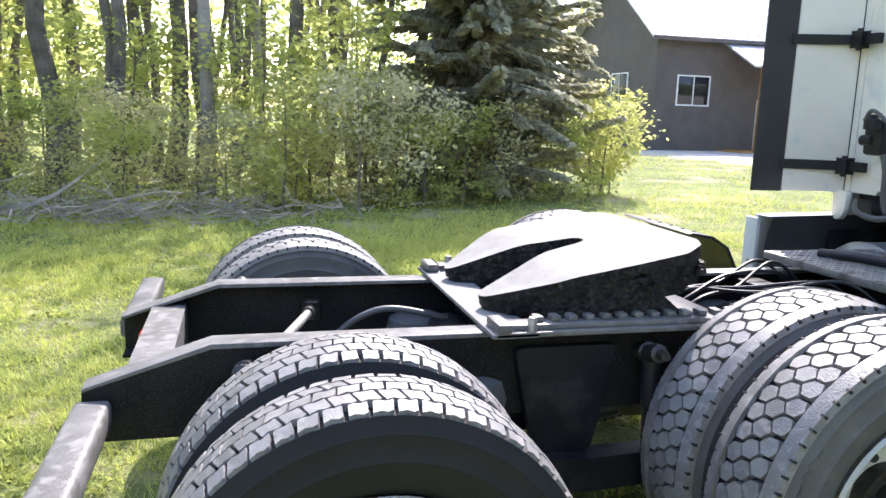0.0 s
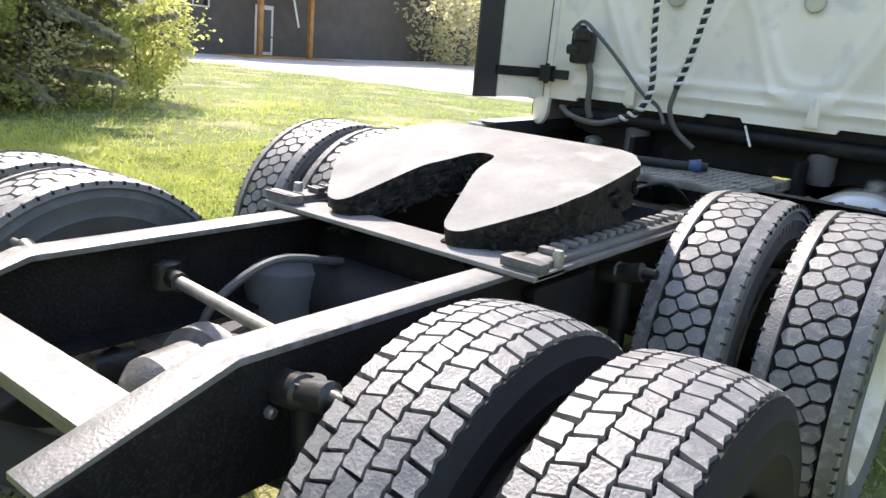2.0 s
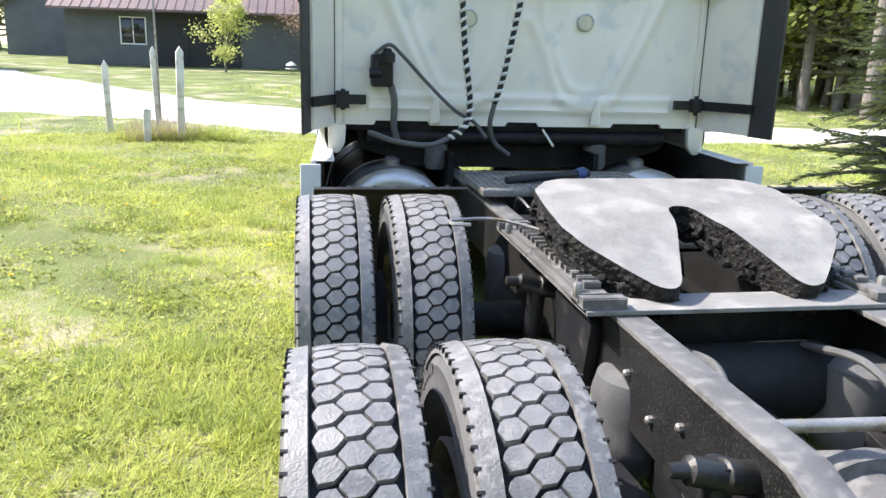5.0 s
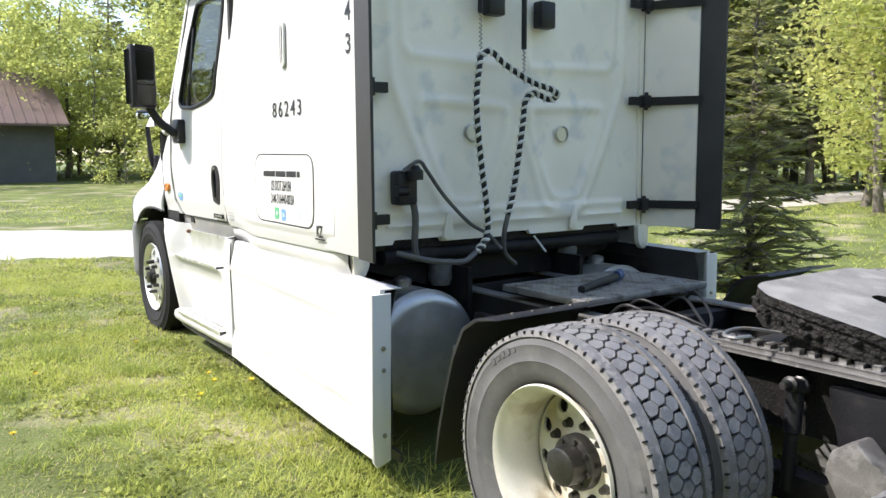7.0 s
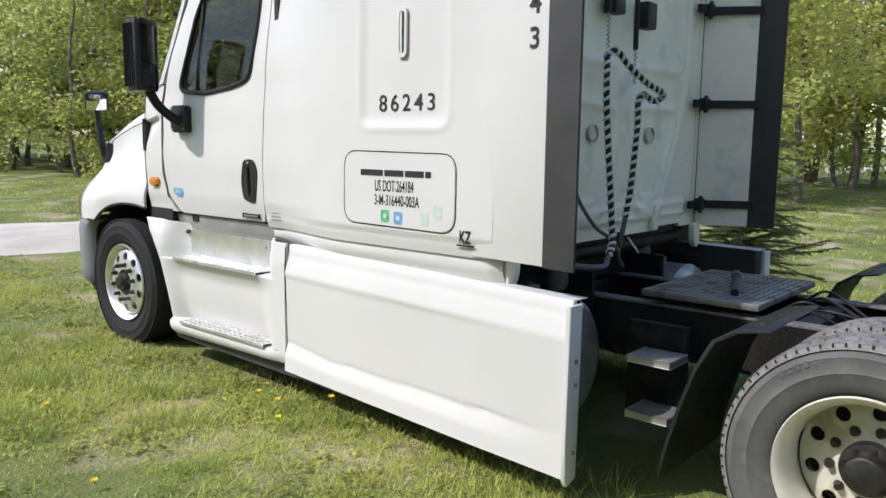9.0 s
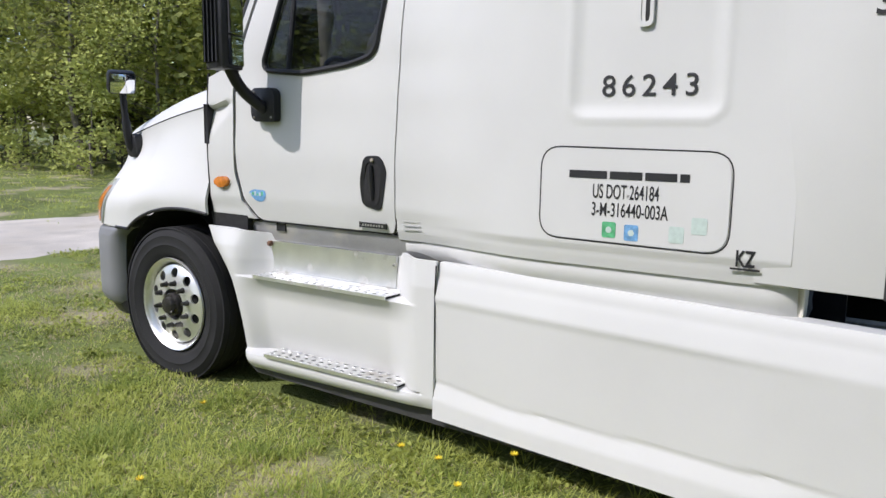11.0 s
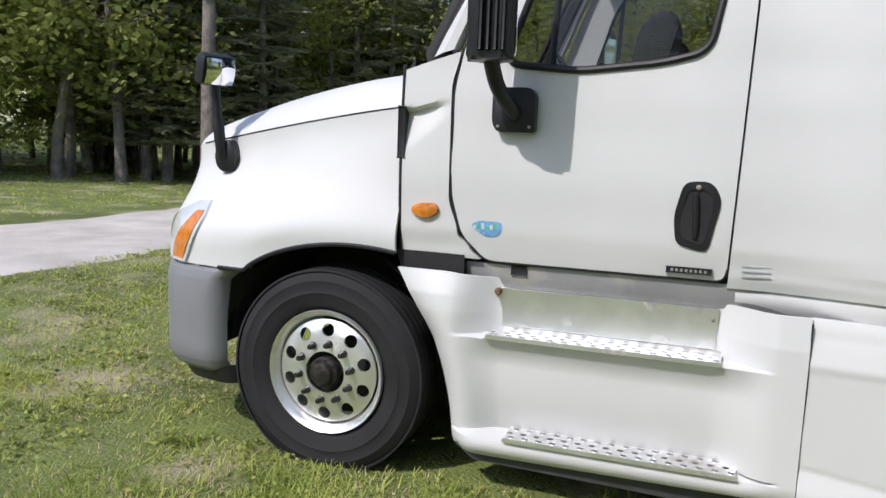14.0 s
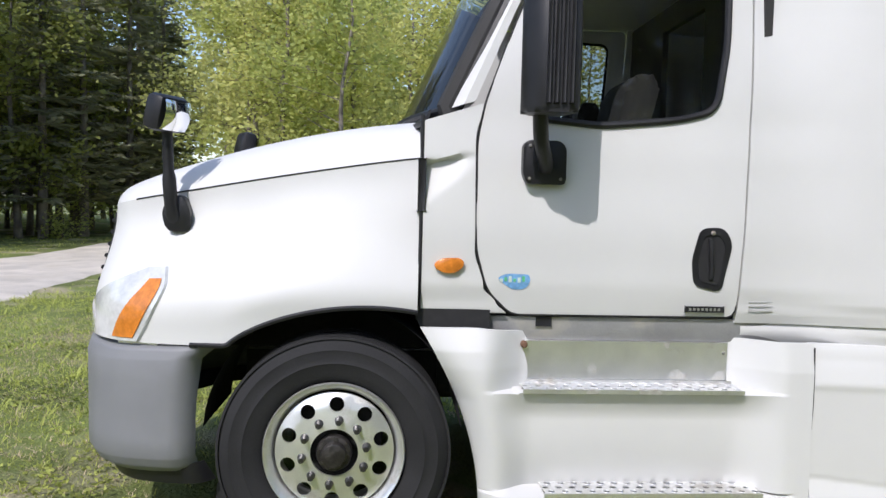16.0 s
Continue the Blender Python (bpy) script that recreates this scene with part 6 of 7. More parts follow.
sap.matrix_basis = pose(3.0, 2.8, 0.0, 0, 0, 20)
small = broadleaf("small_tree", 3.7, 2.4, 3800, 0.05, LEAFRED, BARK, 62, 0.45, 0.07, "small tree with red-brown buds on the far lawn")
small.matrix_basis = pose(-0.6, 41.0, 0.3)
shrub = broadleaf("garden_shrub", 3.8, 1.5, 4500, 0.06, LEAF, BARK, 63, 0.1, 0.06, "yellow-green garden shrub on the far lawn")
shrub.matrix_basis = pose(-5.8, 41.0, 0.3)
pale = broadleaf("blossom_bush", 5.5, 3.6, 5000, 0.12, BLOSSOM, BARK, 64, 0.05, 0.1, "large pale-leaved bush beside the house")
pale.matrix_basis = pose(-27.2, 36.5, 0.1) @ Matrix.Scale(1.15, 4)


# far woods that close the view behind the trees
def far_woods():
    rng = np.random.default_rng(77)
    out = []
    for r0, r1, a0, a1, n, top, s in ((46, 62, -30, 215, 52000, 15, 0.26), (30, 40, 195, 292, 20000, 13, 0.2), (34, 42, 165, 195, 2500, 7, 0.18), (44, 54, -80, -25, 12000, 13, 0.26)):
        a, r = np.radians(rng.uniform(a0, a1, n)), rng.uniform(r0, r1, n)
        x, y = r * np.cos(a), r * np.sin(a) + 3
        lim = top * (0.72 + 0.28 * np.sin(a * 23) * np.sin(a * 7.3))
        z = rng.uniform(0, 1, n) ** 0.9 * lim
        keep = ~((y > 10) & (y < 62) & (x > -34) & (x < 6))
        out.append(leaf_quads(rng, np.stack([x, y, z], 1)[keep], s))
    ob = new("far_woods", sheet_mesh("far_woods", np.concatenate(out), LEAF))
    tagged(ob, "distant mixed woods in spring leaf", "woods", "", "stuff")


far_woods()


# brush pile and fallen branches
def branch(x0, y0, x1, y1, z1, r):
    rng = np.random.default_rng(int(abs(x0 * 100 + y0 * 10)))
    bm = bmesh.new()
    a, b = Vector((x0, y0, ground_height(x0, y0) + r)), Vector((x1, y1, ground_height(x1, y1) + z1))
    limb(bm, a, b - a, (b - a).length, r, rng, 0.0, 6)
    limb(bm, a.lerp(b, 0.4), (b - a) + Vector((0.6, 0.5, 0.5)), (b - a).length * 0.35, r * 0.5, rng, 0, 3)
    solid("fallen_branch", bm, DEADWOOD, "grey dead branch lying at the wood's edge", "branch", group="fallen branches")


for q in [(-8.6, -3.4, -8.0, -1.5, 0.5, 0.035), (-8.2, -2.2, -8.9, -3.3, 0.75, 0.025), (-8.8, -4.3, -8.4, -2.5, 0.12, 0.06), (-8.3, -1.0, -7.9, -2.3, 0.2, 0.04), (-9.2, -5.4, -8.6, -3.6, 0.3, 0.045), (-8.0, -2.9, -8.6, -1.7, 0.15, 0.03), (-8.5, -1.8, -8.2, -0.7, 0.3, 0.03)]:
    branch(*q)
rng = np.random.default_rng(91)
bm = bmesh.new()
for k in range(620):
    p = Vector((-8.7 + rng.normal() * 0.5, -2.6 + rng.normal() * 1.6, 0))
    p.z = ground_height(p.x, p.y) + abs(rng.normal()) * 0.15
    limb(bm, p, (rng.normal(), rng.normal(), rng.normal() * 0.3), rng.uniform(0.2, 0.8), rng.uniform(0.005, 0.014), rng, 0, 3)
solid("brush_pile", bm, DEADWOOD, "heap of bleached twigs and brush", "brush", "stuff")
# ---- hoses, valve and fittings on the rear wall ----
HOSEWHITE = material("white_spiral_wrap", (0.72, 0.72, 0.68), 0.5, 0, 0.1, 10, 100, 0.05)
CABLE = material("grey_cable", (0.11, 0.11, 0.108), 0.5, 0, 0.1, 10, 100, 0.05)
BLUE = material("blue_coupling", (0.04, 0.075, 0.19), 0.4, 0, 0.2, 20, 100, 0.1)


def wrapped_hose(pts, label):
    line = smooth_line(pts, 14)
    h = part("air_hose", tube(line, 0.017, 10), PLASTIC, truck, label)
    bm = bmesh.new()
    run, up, prev, coil = 0.0, None, None, []
    dense = []
    for a, b in zip(line, line[1:]):
        n = max(2, int((b - a).length / 0.004))
        dense += [a.lerp(b, k / n) for k in range(n)]
    for i in range(len(dense) - 1):
        d = (dense[i + 1] - dense[i])
        if d.length < 1e-6:
            continue
        run += d.length
        d.normalize()
        up = d.orthogonal().normalized() if up is None else (up - d * up.dot(d)).normalized()
        a = 2 * math.pi * run / 0.052
        coil.append(dense[i] + (up * math.cos(a) + d.cross(up) * math.sin(a)) * 0.0155)
    add_tube(bm, coil, 0.0105, 5)
    part("spiral_wrap", bm, HOSEWHITE, h, "white spiral wrap")
    return h


wrapped_hose([(-0.36, 2.37, 2.20), (-0.42, 2.33, 1.94), (-0.405, 2.31, 1.61), (-0.365, 2.30, 1.29), (-0.40, 2.27, 1.15), (-0.50, 2.24, 1.08)], "black air hose with white spiral wrap")
wrapped_hose([(-0.36, 2.37, 2.20), (-0.31, 2.34, 2.225), (-0.22, 2.31, 2.15), (-0.06, 2.27, 2.06), (0.08, 2.25, 2.02), (0.15, 2.27, 1.99), (0.12, 2.31, 1.965), (0.02, 2.33, 2.00), (-0.06, 2.32, 1.95), (-0.10, 2.30, 1.80), (-0.17, 2.29, 1.45), (-0.22, 2.29, 1.28)], "looped black air hose with white spiral wrap")
part("hose_tail", tube(smooth_line([(-0.50, 2.24, 1.08), (-0.62, 2.20, 1.045), (-0.80, 2.24, 1.06), (-0.95, 2.36, 1.10)], 8), 0.016, 8), CABLE, truck)
part("hose_tail", tube(smooth_line([(-0.22, 2.29, 1.28), (-0.24, 2.30, 1.16), (-0.20, 2.34, 1.05), (-0.10, 2.36, 0.97)], 8), 0.015, 8), CABLE, truck)
for x, top, low in ((-0.36, 3.3, 2.24), (-0.03, 3.3, 2.06)):
    hg = part("hose_hanger", tube([(x, 2.37, top), (x, 2.37, low + 0.20)], 0.016, 8), PLASTIC, truck, "black hose hanger rod")
    part("spring", tube([(x + 0.008 * math.cos(k * 0.9), 2.37 + 0.008 * math.sin(k * 0.9), low + 0.2 - 0.0035 * k) for k in range(58)], 0.003, 5), STEEL, hg)
for x, z in ((-0.24, 2.44), (0.16, 2.40)):
    part("hose_clip", box((x - 0.06, 2.36, z), (x + 0.06, 2.44, z + 0.16), 0.012), PLASTIC, truck, "black rubber hose clip")
vb = part("gladhand_holder", box((-0.94, 2.35, 1.36), (-0.81, 2.45, 1.55), 0.02), PLASTIC, truck, "black air coupling holder")
part("coupling", lathe([(0, 0.045), (0.05, 0.045), (0.06, 0.03), (0.08, 0.02)], "z", 16, (-0.85, 2.32, 1.50)), PLASTIC, vb)
part("coupling", lathe([(0, 0.03), (0.07, 0.03), (0.08, 0.02)], "x", 14, (-0.95, 2.36, 1.44)), PLASTIC, vb)
part("drop_tube", tube(smooth_line([(-0.82, 2.39, 1.37), (-0.80, 2.40, 1.28), (-0.80, 2.41, 1.13), (-0.78, 2.42, 1.05)], 5), 0.02, 8), CABLE, vb)
part("electric_cable", tube(smooth_line([(-0.92, 2.33, 1.55), (-0.84, 2.30, 1.60), (-0.76, 2.33, 1.54), (-0.62, 2.37, 1.40), (-0.45, 2.36, 1.24), (-0.33, 2.34, 1.17), (-0.26, 2.30, 1.08)], 8), 0.011, 8), CABLE, truck, "grey electric trailer cable")
part("grab_pin", tube([(0.13, 2.45, 1.12), (0.19, 2.40, 1.02)], 0.007, 6), HOSEWHITE, truck)
cp = part("deck_coupling", tube(smooth_line([(-0.30, 1.60, 0.935), (-0.12, 1.66, 0.945), (0.05, 1.72, 0.945), (0.20, 1.78, 0.95)], 6), 0.022, 10), PLASTIC, truck, "blue air line coupling lying on the deck")
part("collar", tube([(0.12, 1.745, 0.952), (0.17, 1.767, 0.954)], 0.03, 12, [0.025, 0.032]), BLUE, cp)
# loose air lines between deck and coupling plate
rnd = random.Random(31)
for k in range(5):
    x0, x1 = rnd.uniform(-0.3, 0.3), rnd.uniform(-0.3, 0.35)
    pts = [(x0, 1.44, 0.80), (x0 + rnd.uniform(-0.1, 0.1), 1.28, 0.87 + rnd.uniform(0, 0.05)), ((x0 + x1) / 2, 1.05, 0.84 + rnd.uniform(-0.03, 0.05)), (x1, 0.86, 0.80), (x1, 0.70, 0.70)]
    part("air_line", tube(smooth_line(pts, 7), 0.008, 6), PLASTIC, truck)
for s in (-1, 1):
    part("frame_hose", tube(smooth_line([(s * 0.20, -0.20, 0.72), (s * 0.22, -0.45, 0.76), (s * 0.26, -0.62, 0.66), (s * 0.30, -0.66, 0.52)], 7), 0.013, 8), CABLE, truck)
    part("brake_chamber", lathe([(-0.95 + (0.0 if s < 0 else 0.0), 0.05), (-0.92, 0.085), (-0.86, 0.09), (-0.80, 0.085), (-0.77, 0.05)], "y", 20, (s * 0.46, 0.02, 0.47)), STEELDARK, truck)
    part("torque_arm", prism(rounded([(-0.75, 0.42), (-0.55, 0.50), (0.10, 0.62), (0.12, 0.52), (-0.5, 0.38), (-0.75, 0.34)], 0.03, 2), "x", s * 0.30, s * 0.36, 0.008), FRAMEBLACK, truck)
    for k in range(6):
        part("rail_bolt", lathe([(s * 0.43, 0.013), (s * 0.442, 0.012), (s * 0.446, 0.007)], "x", 8, (0, -1.0 + 0.16 * k, 0.72 - 0.06 * (k % 2))), STEEL, truck)


# ---- lettering ----
def letters(text, size, y, z, parent, out=0.003, bold=0.0, spacing=1.0, mat=None, x=None, name="lettering", label="", width=None):
    """Text on the left side of the truck, read towards the rear, its lower left corner at y, z."""
    cu = bpy.data.curves.new("text", "FONT")
    cu.body, cu.size, cu.space_character, cu.offset, cu.extrude = text, size, spacing, bold, 0.0004
    tmp = bpy.data.objects.new("text", cu)
    scene.collection.objects.link(tmp)
    bpy.context.view_layer.update()
    me = bpy.data.meshes.new_from_object(tmp.evaluated_get(bpy.context.evaluated_depsgraph_get()))
    bpy.data.objects.remove(tmp, do_unlink=True)
    w = max(v.co.x for v in me.vertices) - min(v.co.x for v in me.vertices)
    k = width / w if width else 1.0
    for v in me.vertices:
        px, pz, d = v.co.x * k, v.co.y, v.co.z
        yy, zz = y - px, z + pz
        v.co = (-((x if x else side_x(yy, zz)) + out + d), yy, zz)
    me.materials.clear()
    me.materials.append(mat or INK)
    o = new(name, me)
    o.parent = parent
    return tagged(o, label)


left_side = [o for o in truck.children if o.name.startswith("sleeper_side")][0]
letters("86243", 0.128, 3.285, 1.868, left_side, -0.0065, 0.0006, 1.35, width=0.415, label="black fleet number")
for word, y0, y1 in (("a", 3.415, 3.235), ("b", 3.222, 3.075), ("c", 3.062, 2.925), ("d", 2.912, 2.872)):
    part("name_bar", grid(lambda u, v: (-(side_x(y0 + (y1 - y0) * u, 1.53) + 0.0062), y0 + (y1 - y0) * u, 1.512 + 0.034 * v), 4, 1, Vector((0.001, 0, 0))), INK, left_side)
letters("US DOT 264184", 0.088, 3.300, 1.428, left_side, 0.0055, 0.0008, 1.0, width=0.30, label="black lettering")
letters("3-M-316440-003A", 0.084, 3.302, 1.350, left_side, 0.0055, 0.0008, 1.0, width=0.345, label="black lettering")
letters("KZ", 0.092, 2.672, 1.188, left_side, 0.003, 0.0022, 1.0, width=0.075, x=side_x(2.64, 1.25), label="black lettering")
part("label_bar", box((-1.279, 2.575, 1.172), (-1.275, 2.69, 1.18)), INK, left_side)
ext_left = [o for o in truck.children if o.name.startswith("side_extender") and o.data.vertices[0].co.x < 0][0]
for k, ch in enumerate("34268"):
    letters(ch, 0.135, 2.255, 2.135 + 0.155 * k, ext_left, 0.004, 0.002, x=1.296, label="black fleet number digit")
GREYINK = material("small_print", (0.45, 0.45, 0.45), 0.6, 0, 0.05, 30, 100, 0)
GREENTAG = material("green_sticker", (0.10, 0.42, 0.2), 0.5, 0, 0.2, 40, 100, 0)
BLUETAG = material("blue_sticker", (0.16, 0.36, 0.62), 0.5, 0, 0.2, 40, 100, 0)
PALETAG = material("faded_sticker", (0.52, 0.62, 0.58), 0.5, 0, 0.06, 40, 100, 0)
for y, z, m in ((3.215, 1.290, GREENTAG), (3.112, 1.284, BLUETAG), (2.915, 1.292, PALETAG), (2.822, 1.335, PALETAG)):
    st = part("sticker", prism(rounded([(y + 0.032, z - 0.035), (y - 0.032, z - 0.035), (y - 0.032, z + 0.035), (y + 0.032, z + 0.035)], 0.01, 3), "x", -(side_x(y, z) + 0.0048), -(side_x(y, z) + 0.006)), m, left_side, "small faded square sticker")
    part("sticker_mark", prism(circle(0.014, 12, (y, z)), "x", -(side_x(y, z) + 0.006), -(side_x(y, z) + 0.0068)), PALETAG, st)
left_door = [o for o in truck.children if o.name.startswith("door") and o.data.vertices[0].co.x < 0][0]
decal = rounded([(5.675, 1.315), (5.63, 1.338), (5.52, 1.335), (5.515, 1.30), (5.54, 1.265), (5.60, 1.262), (5.64, 1.29)], 0.02, 3)
dc = part("decal", ring_panel(decal, [(5.59 + 0.004 * math.cos(a * 0.5), 1.30 + 0.004 * math.sin(a * 0.5)) for a in range(13)], (5.59, 1.30), lambda y, z: (-(side_x(y, z) + 0.002), y, z), 40, 3), BLUETAG, left_door, "small blue and green oval decal")
for k in range(6):
    y = 5.66 - 0.021 * k
    part("decal_mark", box((-1.1535, y - 0.014, 1.297 + 0.004 * (k % 2)), (-1.151, y, 1.314 + 0.006 * (k % 3))), GREENTAG if k % 2 else PALETAG, dc)
for k in range(5):
    part("notice_line", box((-1.0, 4.335, -0.003), (-0.998, 4.455, 0.003), 0, Matrix.Translation((1 - side_x(4.40, 1.22) - 0.004, 0, 1.18 + 0.021 * k))), GREYINK, left_side)

# ---- fence posts and stems beside the road ----
POSTWHITE = material("weathered_white_paint", (0.66, 0.65, 0.60), 0.8, 0, 0.12, 3, 60, 0.4, (0.42, 0.38, 0.32), 0.3, 6)


def post(x, y, h, w, pointed, label):
    out = [(-w, 0), (w, 0), (w, h - (0.09 if pointed else 0.02)), (0, h), (-w, h - (0.09 if pointed else 0.02))]
    solid("fence_post", prism(out, "y", -w, w, 0.012), POSTWHITE, label, "post", group="white posts by the road", m=pose(x, y, ground_height(x, y) - 0.05, 0, random.Random(int(y * 9)).uniform(-2, 2), 12))


post(-3.52, 11.75, 1.62, 0.062, True, "weathered white wooden post with a pointed top")
post(-4.02, 12.6, 1.62, 0.055, True, "weathered white wooden post beside a thin pole")
post(-4.02, 11.45, 0.60, 0.06, False, "short white wooden stub post")
post(-4.9, 12.7, 1.35, 0.055, True, "weathered white wooden post in long grass")
solid("thin_pole", tube([(-3.98, 12.52, -0.1), (-4.0, 12.52, 2.9)], 0.018, 8), STEEL, "thin grey metal pole beside the fence posts", "pole")
grass("post_grass", 700, (-4.6, -2.6, 11.5, 12.3), 0.3, 0.005, 5, BLADE, "long grass round the fence posts", 15, lambda x, y, r: True)
STEMS = leaf_material("dry_stems", (0.34, 0.30, 0.24), 0.2, 0.2)
grass("dry_stems", 260, (-4.4, -3.3, 11.5, 12.3), 0.55, 0.004, 4, STEMS, "dry brown stems round the posts", 16, lambda x, y, r: True)

# ---- buildings ----
SIDING = material("dark_siding", (0.125, 0.108, 0.096), 0.85, 0, 0.15, 1.5, 40, 0.3)
SIDINGGREY = material("grey_blue_siding", (0.115, 0.12, 0.12), 0.8, 0, 0.12, 1.5, 40, 0.3)
ROOFWHITE = material("pale_metal_roof", (0.62, 0.63, 0.65), 0.35, 0.5, 0.08, 2, 60, 0.1)
ROOFBROWN = material("brown_metal_roof", (0.17, 0.115, 0.10), 0.55, 0.1, 0.12, 1, 40, 0.15)
# near-black that stands for the shade inside the porch recess
PORCHSHADE = material("porch_shade", (0.035, 0.034, 0.033), 0.85, 0, 0.2, 1.5, 40, 0.3)
TRIMWHITE = material("white_trim", (0.75, 0.75, 0.73), 0.5, 0, 0.05, 3, 50, 0.05)
CEDAR = material("orange_cedar", (0.45, 0.22, 0.07), 0.6, 0, 0.2, 3, 30, 0.2)
DARKGLASS = material("dark_window_glass", (0.02, 0.022, 0.025), 0.05, 0, 0.1, 3, 20, 0)


def window(parent, y0, y1, z0, z1, x, facing="x", dirn=1):
    """A framed two-light window on a wall that faces along x or y."""
    def bx(a0, a1, b0, b1, d0, d1):
        lo, hi = min(d0, d1), max(d0, d1)
        return box((lo, a0, b0), (hi, a1, b1), 0.006) if facing == "x" else box((a0, lo, b0), (a1, hi, b1), 0.006)
    w = part("window", bx(y0, y1, z0, z1, x, x + dirn * 0.03), DARKGLASS, parent)
    for a0, a1, b0, b1 in ((y0 - 0.07, y0, z0 - 0.07, z1 + 0.07), (y1, y1 + 0.07, z0 - 0.07, z1 + 0.07), (y0, y1, z0 - 0.07, z0), (y0, y1, z1, z1 + 0.07), ((y0 + y1) / 2 - 0.025, (y0 + y1) / 2 + 0.025, z0, z1)):
        part("frame", bx(a0, a1, b0, b1, x, x + dirn * 0.06), TRIMWHITE, w)
    return w


house = thing("brown_house", "dark brown sided house with a pale metal roof and cedar porch", "house")
bm = prism([(-39.0, -0.5), (-30.0, -0.5), (-30.0, 5.45), (-34.5, 8.6), (-39.0, 5.45)], "y", 17.45, 46.5)
part("wall", bm, SIDING, house)
for k in range(36):
    z = -0.3 + 0.16 * k
    part("siding_board", prism([(-30.0, z), (-29.982, z), (-29.996, z + 0.155), (-30.0, z + 0.155)], "y", 17.45, 46.5), SIDING, house)
for s in (-1, 1):
    edge = [(-34.5, 8.60), (-34.5 + s * 5.1, 5.03), (-34.5 + s * 5.1, 5.15), (-34.5, 8.75)]
    part("roof", prism(edge, "y", 16.9, 47.0), ROOFWHITE, house, "pale ribbed metal roof")
for k in range(60):
    y = 17.0 + k * 0.5
    part("roof_rib", prism([(-34.5, 8.75), (-29.4, 5.15), (-29.4, 5.18), (-34.5, 8.78)], "y", y, y + 0.05), ROOFWHITE, house)
part("fascia", box((-29.45, 16.9, 4.98), (-29.38, 47.0, 5.16)), SIDING, house)
window(house, 18.65, 20.25, 2.18, 3.45, -30.0)
window(house, -34.2, -32.6, 2.2, 3.6, 17.45, "y", -1)
porch = part("porch_roof", prism([(-30.0, 5.08), (-27.3, 3.82), (-27.3, 3.92), (-30.0, 5.2)], "y", 20.7, 27.2, 0.01), ROOFWHITE, house, "pale metal porch roof")
for y in (22.05, 25.15):
    part("porch_post", box((-28.6, y - 0.11, -0.3), (-28.38, y + 0.11, 4.1), 0.01), CEDAR, house, "orange cedar porch post")
part("porch_beam", box((-28.62, 21.6, 3.95), (-28.36, 26.6, 4.2), 0.01), CEDAR, house)
part("porch_floor", box((-30.0, 21.0, -0.3), (-28.0, 27.0, 0.15), 0.01), CEDAR, house)
dr = part("door", box((-29.98, 22.9, 0.15), (-29.93, 24.0, 2.5), 0.01), TRIMWHITE, house)
part("door_panel", box((-29.94, 23.05, 0.3), (-29.9, 23.85, 2.3), 0.01), SIDINGGREY, dr)
part("porch_rail", box((-28.55, 22.1, 1.0), (-28.45, 23.2, 1.08), 0.01), SIDING, house)
part("porch_ornament", tube([(-28.5, 24.0, 3.0), (-28.5, 24.4, 1.6)], 0.05, 6), TRIMWHITE, house)

house2 = thing("grey_house", "long grey-blue house with a brown metal roof", "house")
part("wall", prism([(46.0, 0.2), (56.0, 0.2), (56.0, 3.9), (51.0, 6.6), (46.0, 3.9)], "x", -15.0, 4.1), SIDINGGREY, house2)
for k in range(22):
    z = 0.5 + 0.155 * k
    part("siding_board", prism([(46.0, z), (45.98, z), (45.996, z + 0.15), (46.0, z + 0.15)], "x", -15.0, 4.1), SIDINGGREY, house2)
for s in (-1, 1):
    part("roof", prism([(51.0, 6.62), (51.0 + s * 6.2, 3.45), (51.0 + s * 6.2, 3.57), (51.0, 6.77)], "x", -15.6, 4.7), ROOFBROWN, house2, "brown ribbed metal roof")
for k in range(40):
    x = -15.4 + 0.5 * k
    part("roof_rib", prism([(51.0, 6.77), (44.8, 3.57), (44.8, 3.61), (51.0, 6.81)], "x", x, x + 0.05), ROOFBROWN, house2)
window(house2, -1.6, 0.0, 1.9, 3.0, 46.0, "y", -1)
window(house2, -12.0, -10.7, 1.7, 3.1, 46.0, "y", -1)
part("door", box((-9.3, 45.8, 0.5), (-8.3, 45.88, 2.7), 0.01), PORCHSHADE, house2)
# flat dark panel on the wall in place of a shaded recess
part("porch_wall", box((-10.2, 45.9, 0.4), (-5.4, 45.97, 3.4), 0.0), PORCHSHADE, house2, "dark panel standing for the shaded porch recess")
shed = thing("grey_shed", "plain grey shed behind the boat", "shed")
part("wall", prism([(-22.5, 0.2), (-13.5, 0.2), (-13.5, 4.3), (-18.0, 6.3), (-22.5, 4.3)], "y", 58.5, 64.0), SIDINGGREY, shed)
part("roof", prism([(-23.0, 4.0), (-18.0, 6.3), (-13.0, 4.0), (-13.0, 4.2), (-18.0, 6.5), (-23.0, 4.2)], "y", 58.0, 64.4), SIDINGGREY, shed)

# bird table on the far lawn
bt = thing("bird_feeder", "small pale garden feeder on the far lawn", "feeder", pose(-2.4, 41.5, ground_height(-2.4, 41.5)) @ Matrix.Scale(0.6, 4))
part("pole", tube([(0, 0, -0.1), (0, 0, 0.7)], 0.04, 8), STEEL, bt)
part("roof", lathe([(0.7, 0.5), (0.8, 0.45), (1.0, 0.1), (1.05, 0.0)], "z", 16), TRIMWHITE, bt)
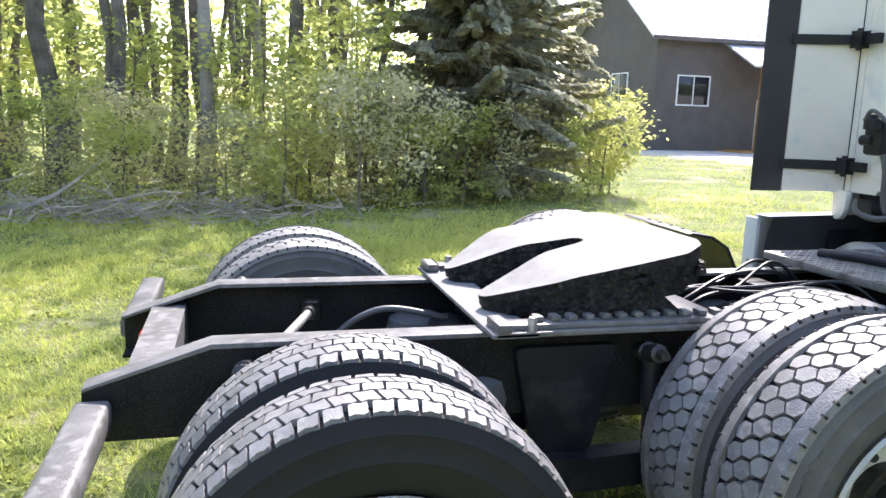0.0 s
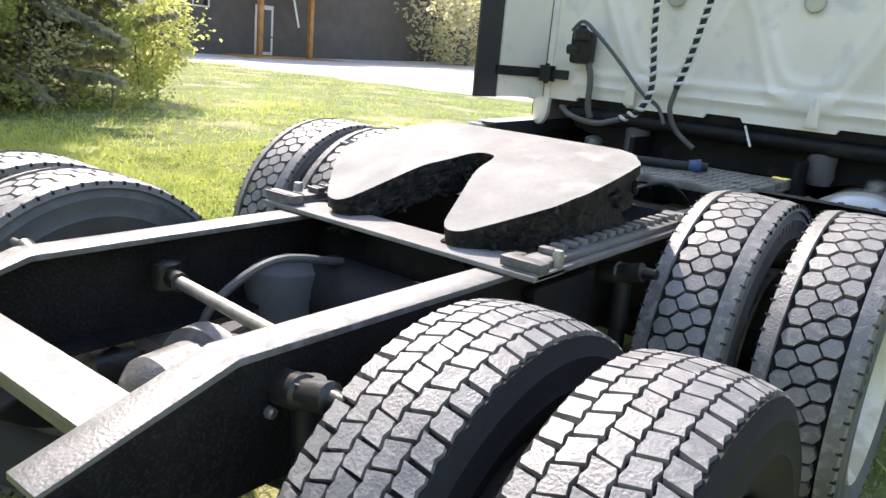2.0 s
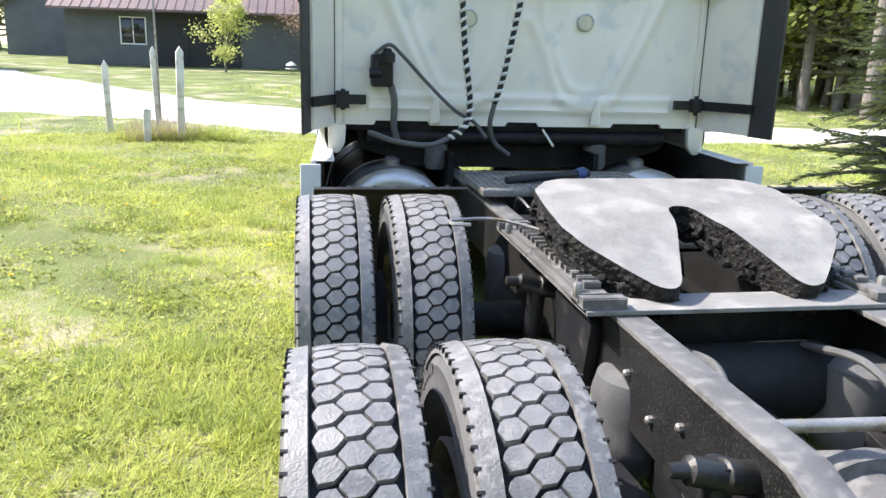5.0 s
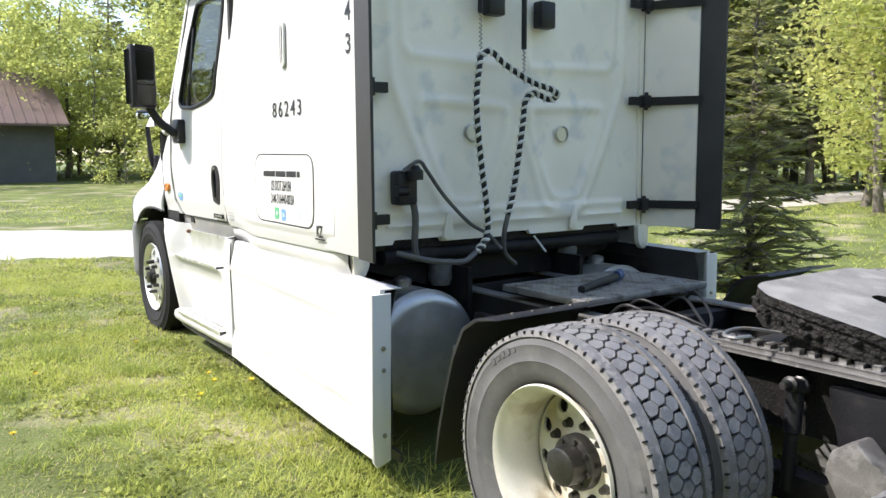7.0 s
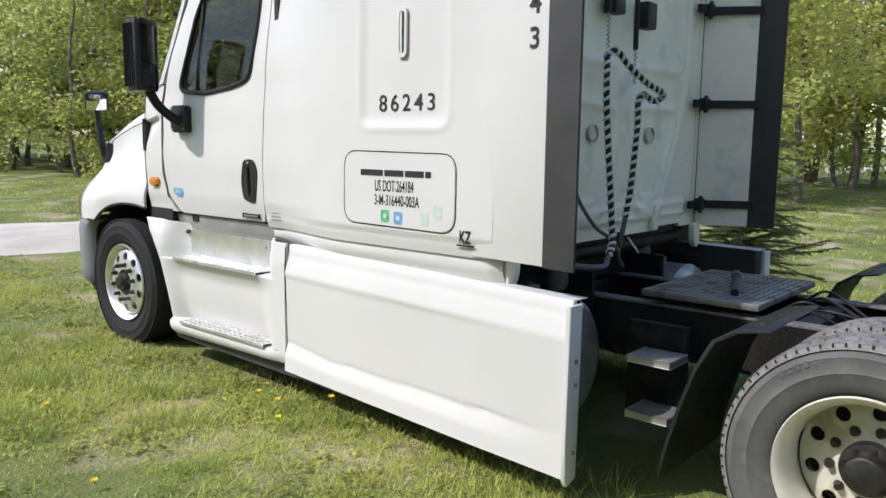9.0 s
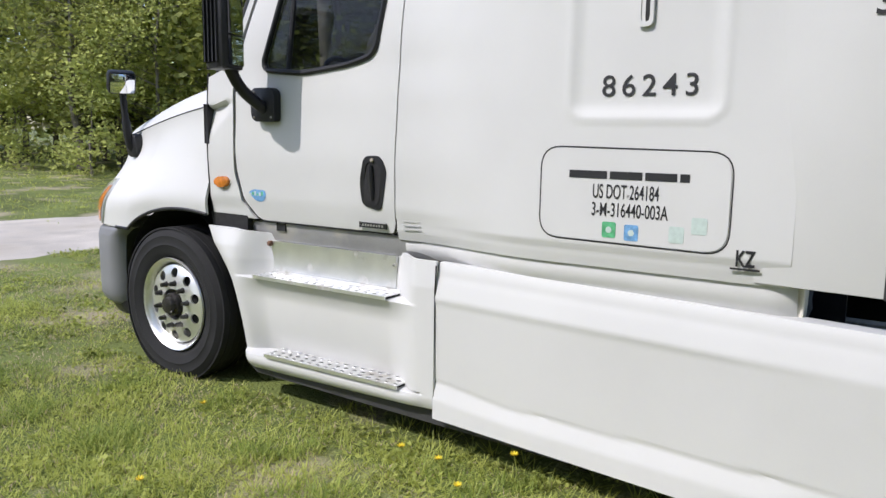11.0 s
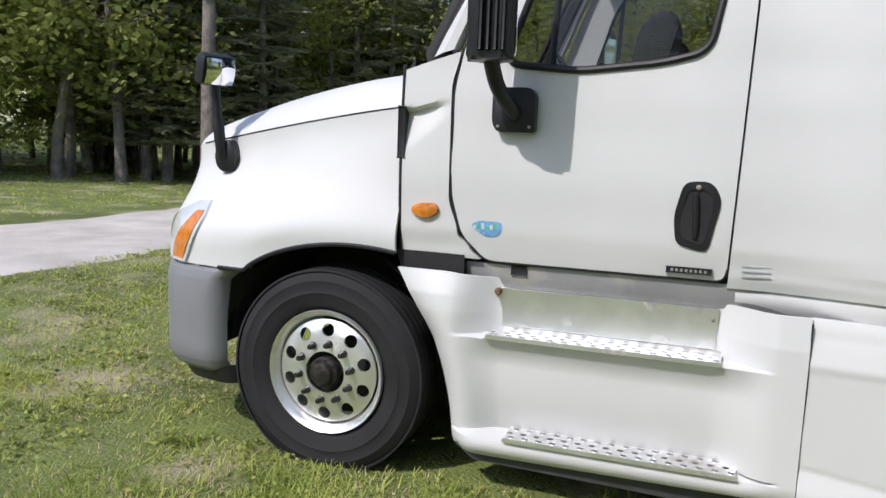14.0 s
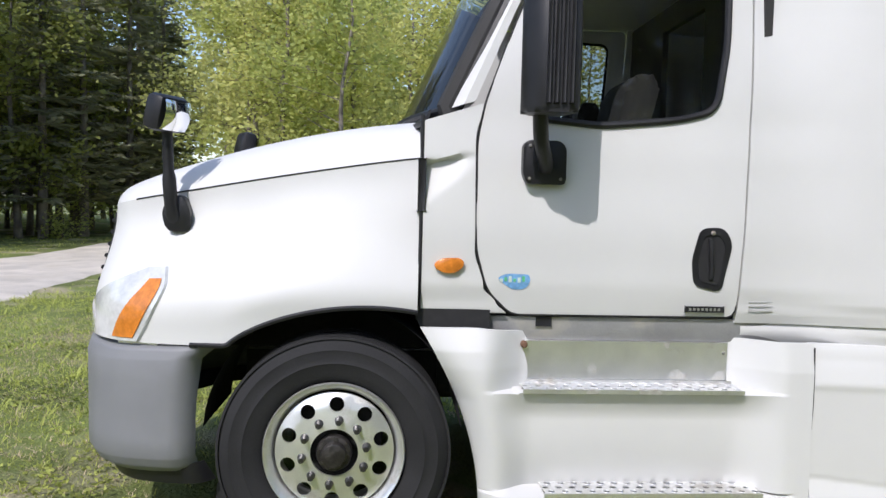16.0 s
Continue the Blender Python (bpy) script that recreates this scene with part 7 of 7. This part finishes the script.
part("tray", lathe([(0.35, 0.35), (0.42, 0.55), (0.45, 0.5)], "z", 16), TRIMWHITE, bt)

# pontoon boat on its trailer
boat = thing("pontoon_boat", "silver pontoon boat with a green canopy on a trailer", "boat", pose(-19.6, 39.0, ground_height(-19.6, 39.0)))
for y in (-0.9, 0.9):
    part("pontoon", tube([(-3.4, y, 0.95), (-3.0, y, 0.9), (2.7, y, 0.9), (3.2, y, 1.1)], 1, 18, [0.05, 0.36, 0.36, 0.06]), ALUDULL, boat)
part("deck", box((-3.2, -1.25, 1.28), (3.1, 1.25, 1.38), 0.02), ALUDULL, boat)
COVER = material("grey_boat_cover", (0.36, 0.37, 0.38), 0.85, 0, 0.12, 2, 60, 0.2)
part("side_panel", box((-3.1, -1.25, 1.38), (3.0, -1.19, 2.05), 0.02), COVER, boat)
part("side_panel", box((-3.1, 1.19, 1.38), (3.0, 1.25, 2.05), 0.02), COVER, boat)
part("cover", grid(lambda u, v: (-3.1 + 6.1 * u, -1.22 + 2.44 * v, 2.06 + 0.35 * math.sin(math.pi * u) * math.sin(math.pi * v) + 0.05 * math.sin(u * 23)), 24, 8), COVER, boat)
CANOPY = material("green_canopy_cloth", (0.03, 0.16, 0.11), 0.8, 0, 0.15, 3, 80, 0.2)
part("canopy", grid(lambda u, v: (-1.6 + 3.9 * u, -1.2 + 2.4 * v, 4.2 + 0.28 * math.sin(math.pi * (0.1 + 0.8 * u)) - 0.1 * (2 * v - 1) ** 2), 16, 8, Vector((0, 0, -0.04))), CANOPY, boat)
for x0, x1 in ((-1.4, 0.2), (2.1, 0.5), (0.35, 0.35)):
    for y in (-1.2, 1.2):
        part("canopy_pole", tube([(x1, y, 2.05), (x0, y, 4.3)], 0.03, 6), ALUDULL, boat)
tr = part("trailer_frame", box((-4.2, -0.6, 0.48), (2.6, 0.6, 0.56), 0.01), STEEL, boat)
for x in (-0.6, 0.5):
    for y in (-1.15, 1.15):
        part("trailer_wheel", lathe([(y - 0.1, 0.12), (y - 0.1, 0.30), (y - 0.06, 0.34), (y + 0.06, 0.34), (y + 0.1, 0.30), (y + 0.1, 0.12)], "y", 20, (x, 0, 0.34)), RUBBER, boat)
part("jack", tube([(-4.0, 0, 0.0), (-4.0, 0, 1.0)], 0.05, 8), STEEL, boat)
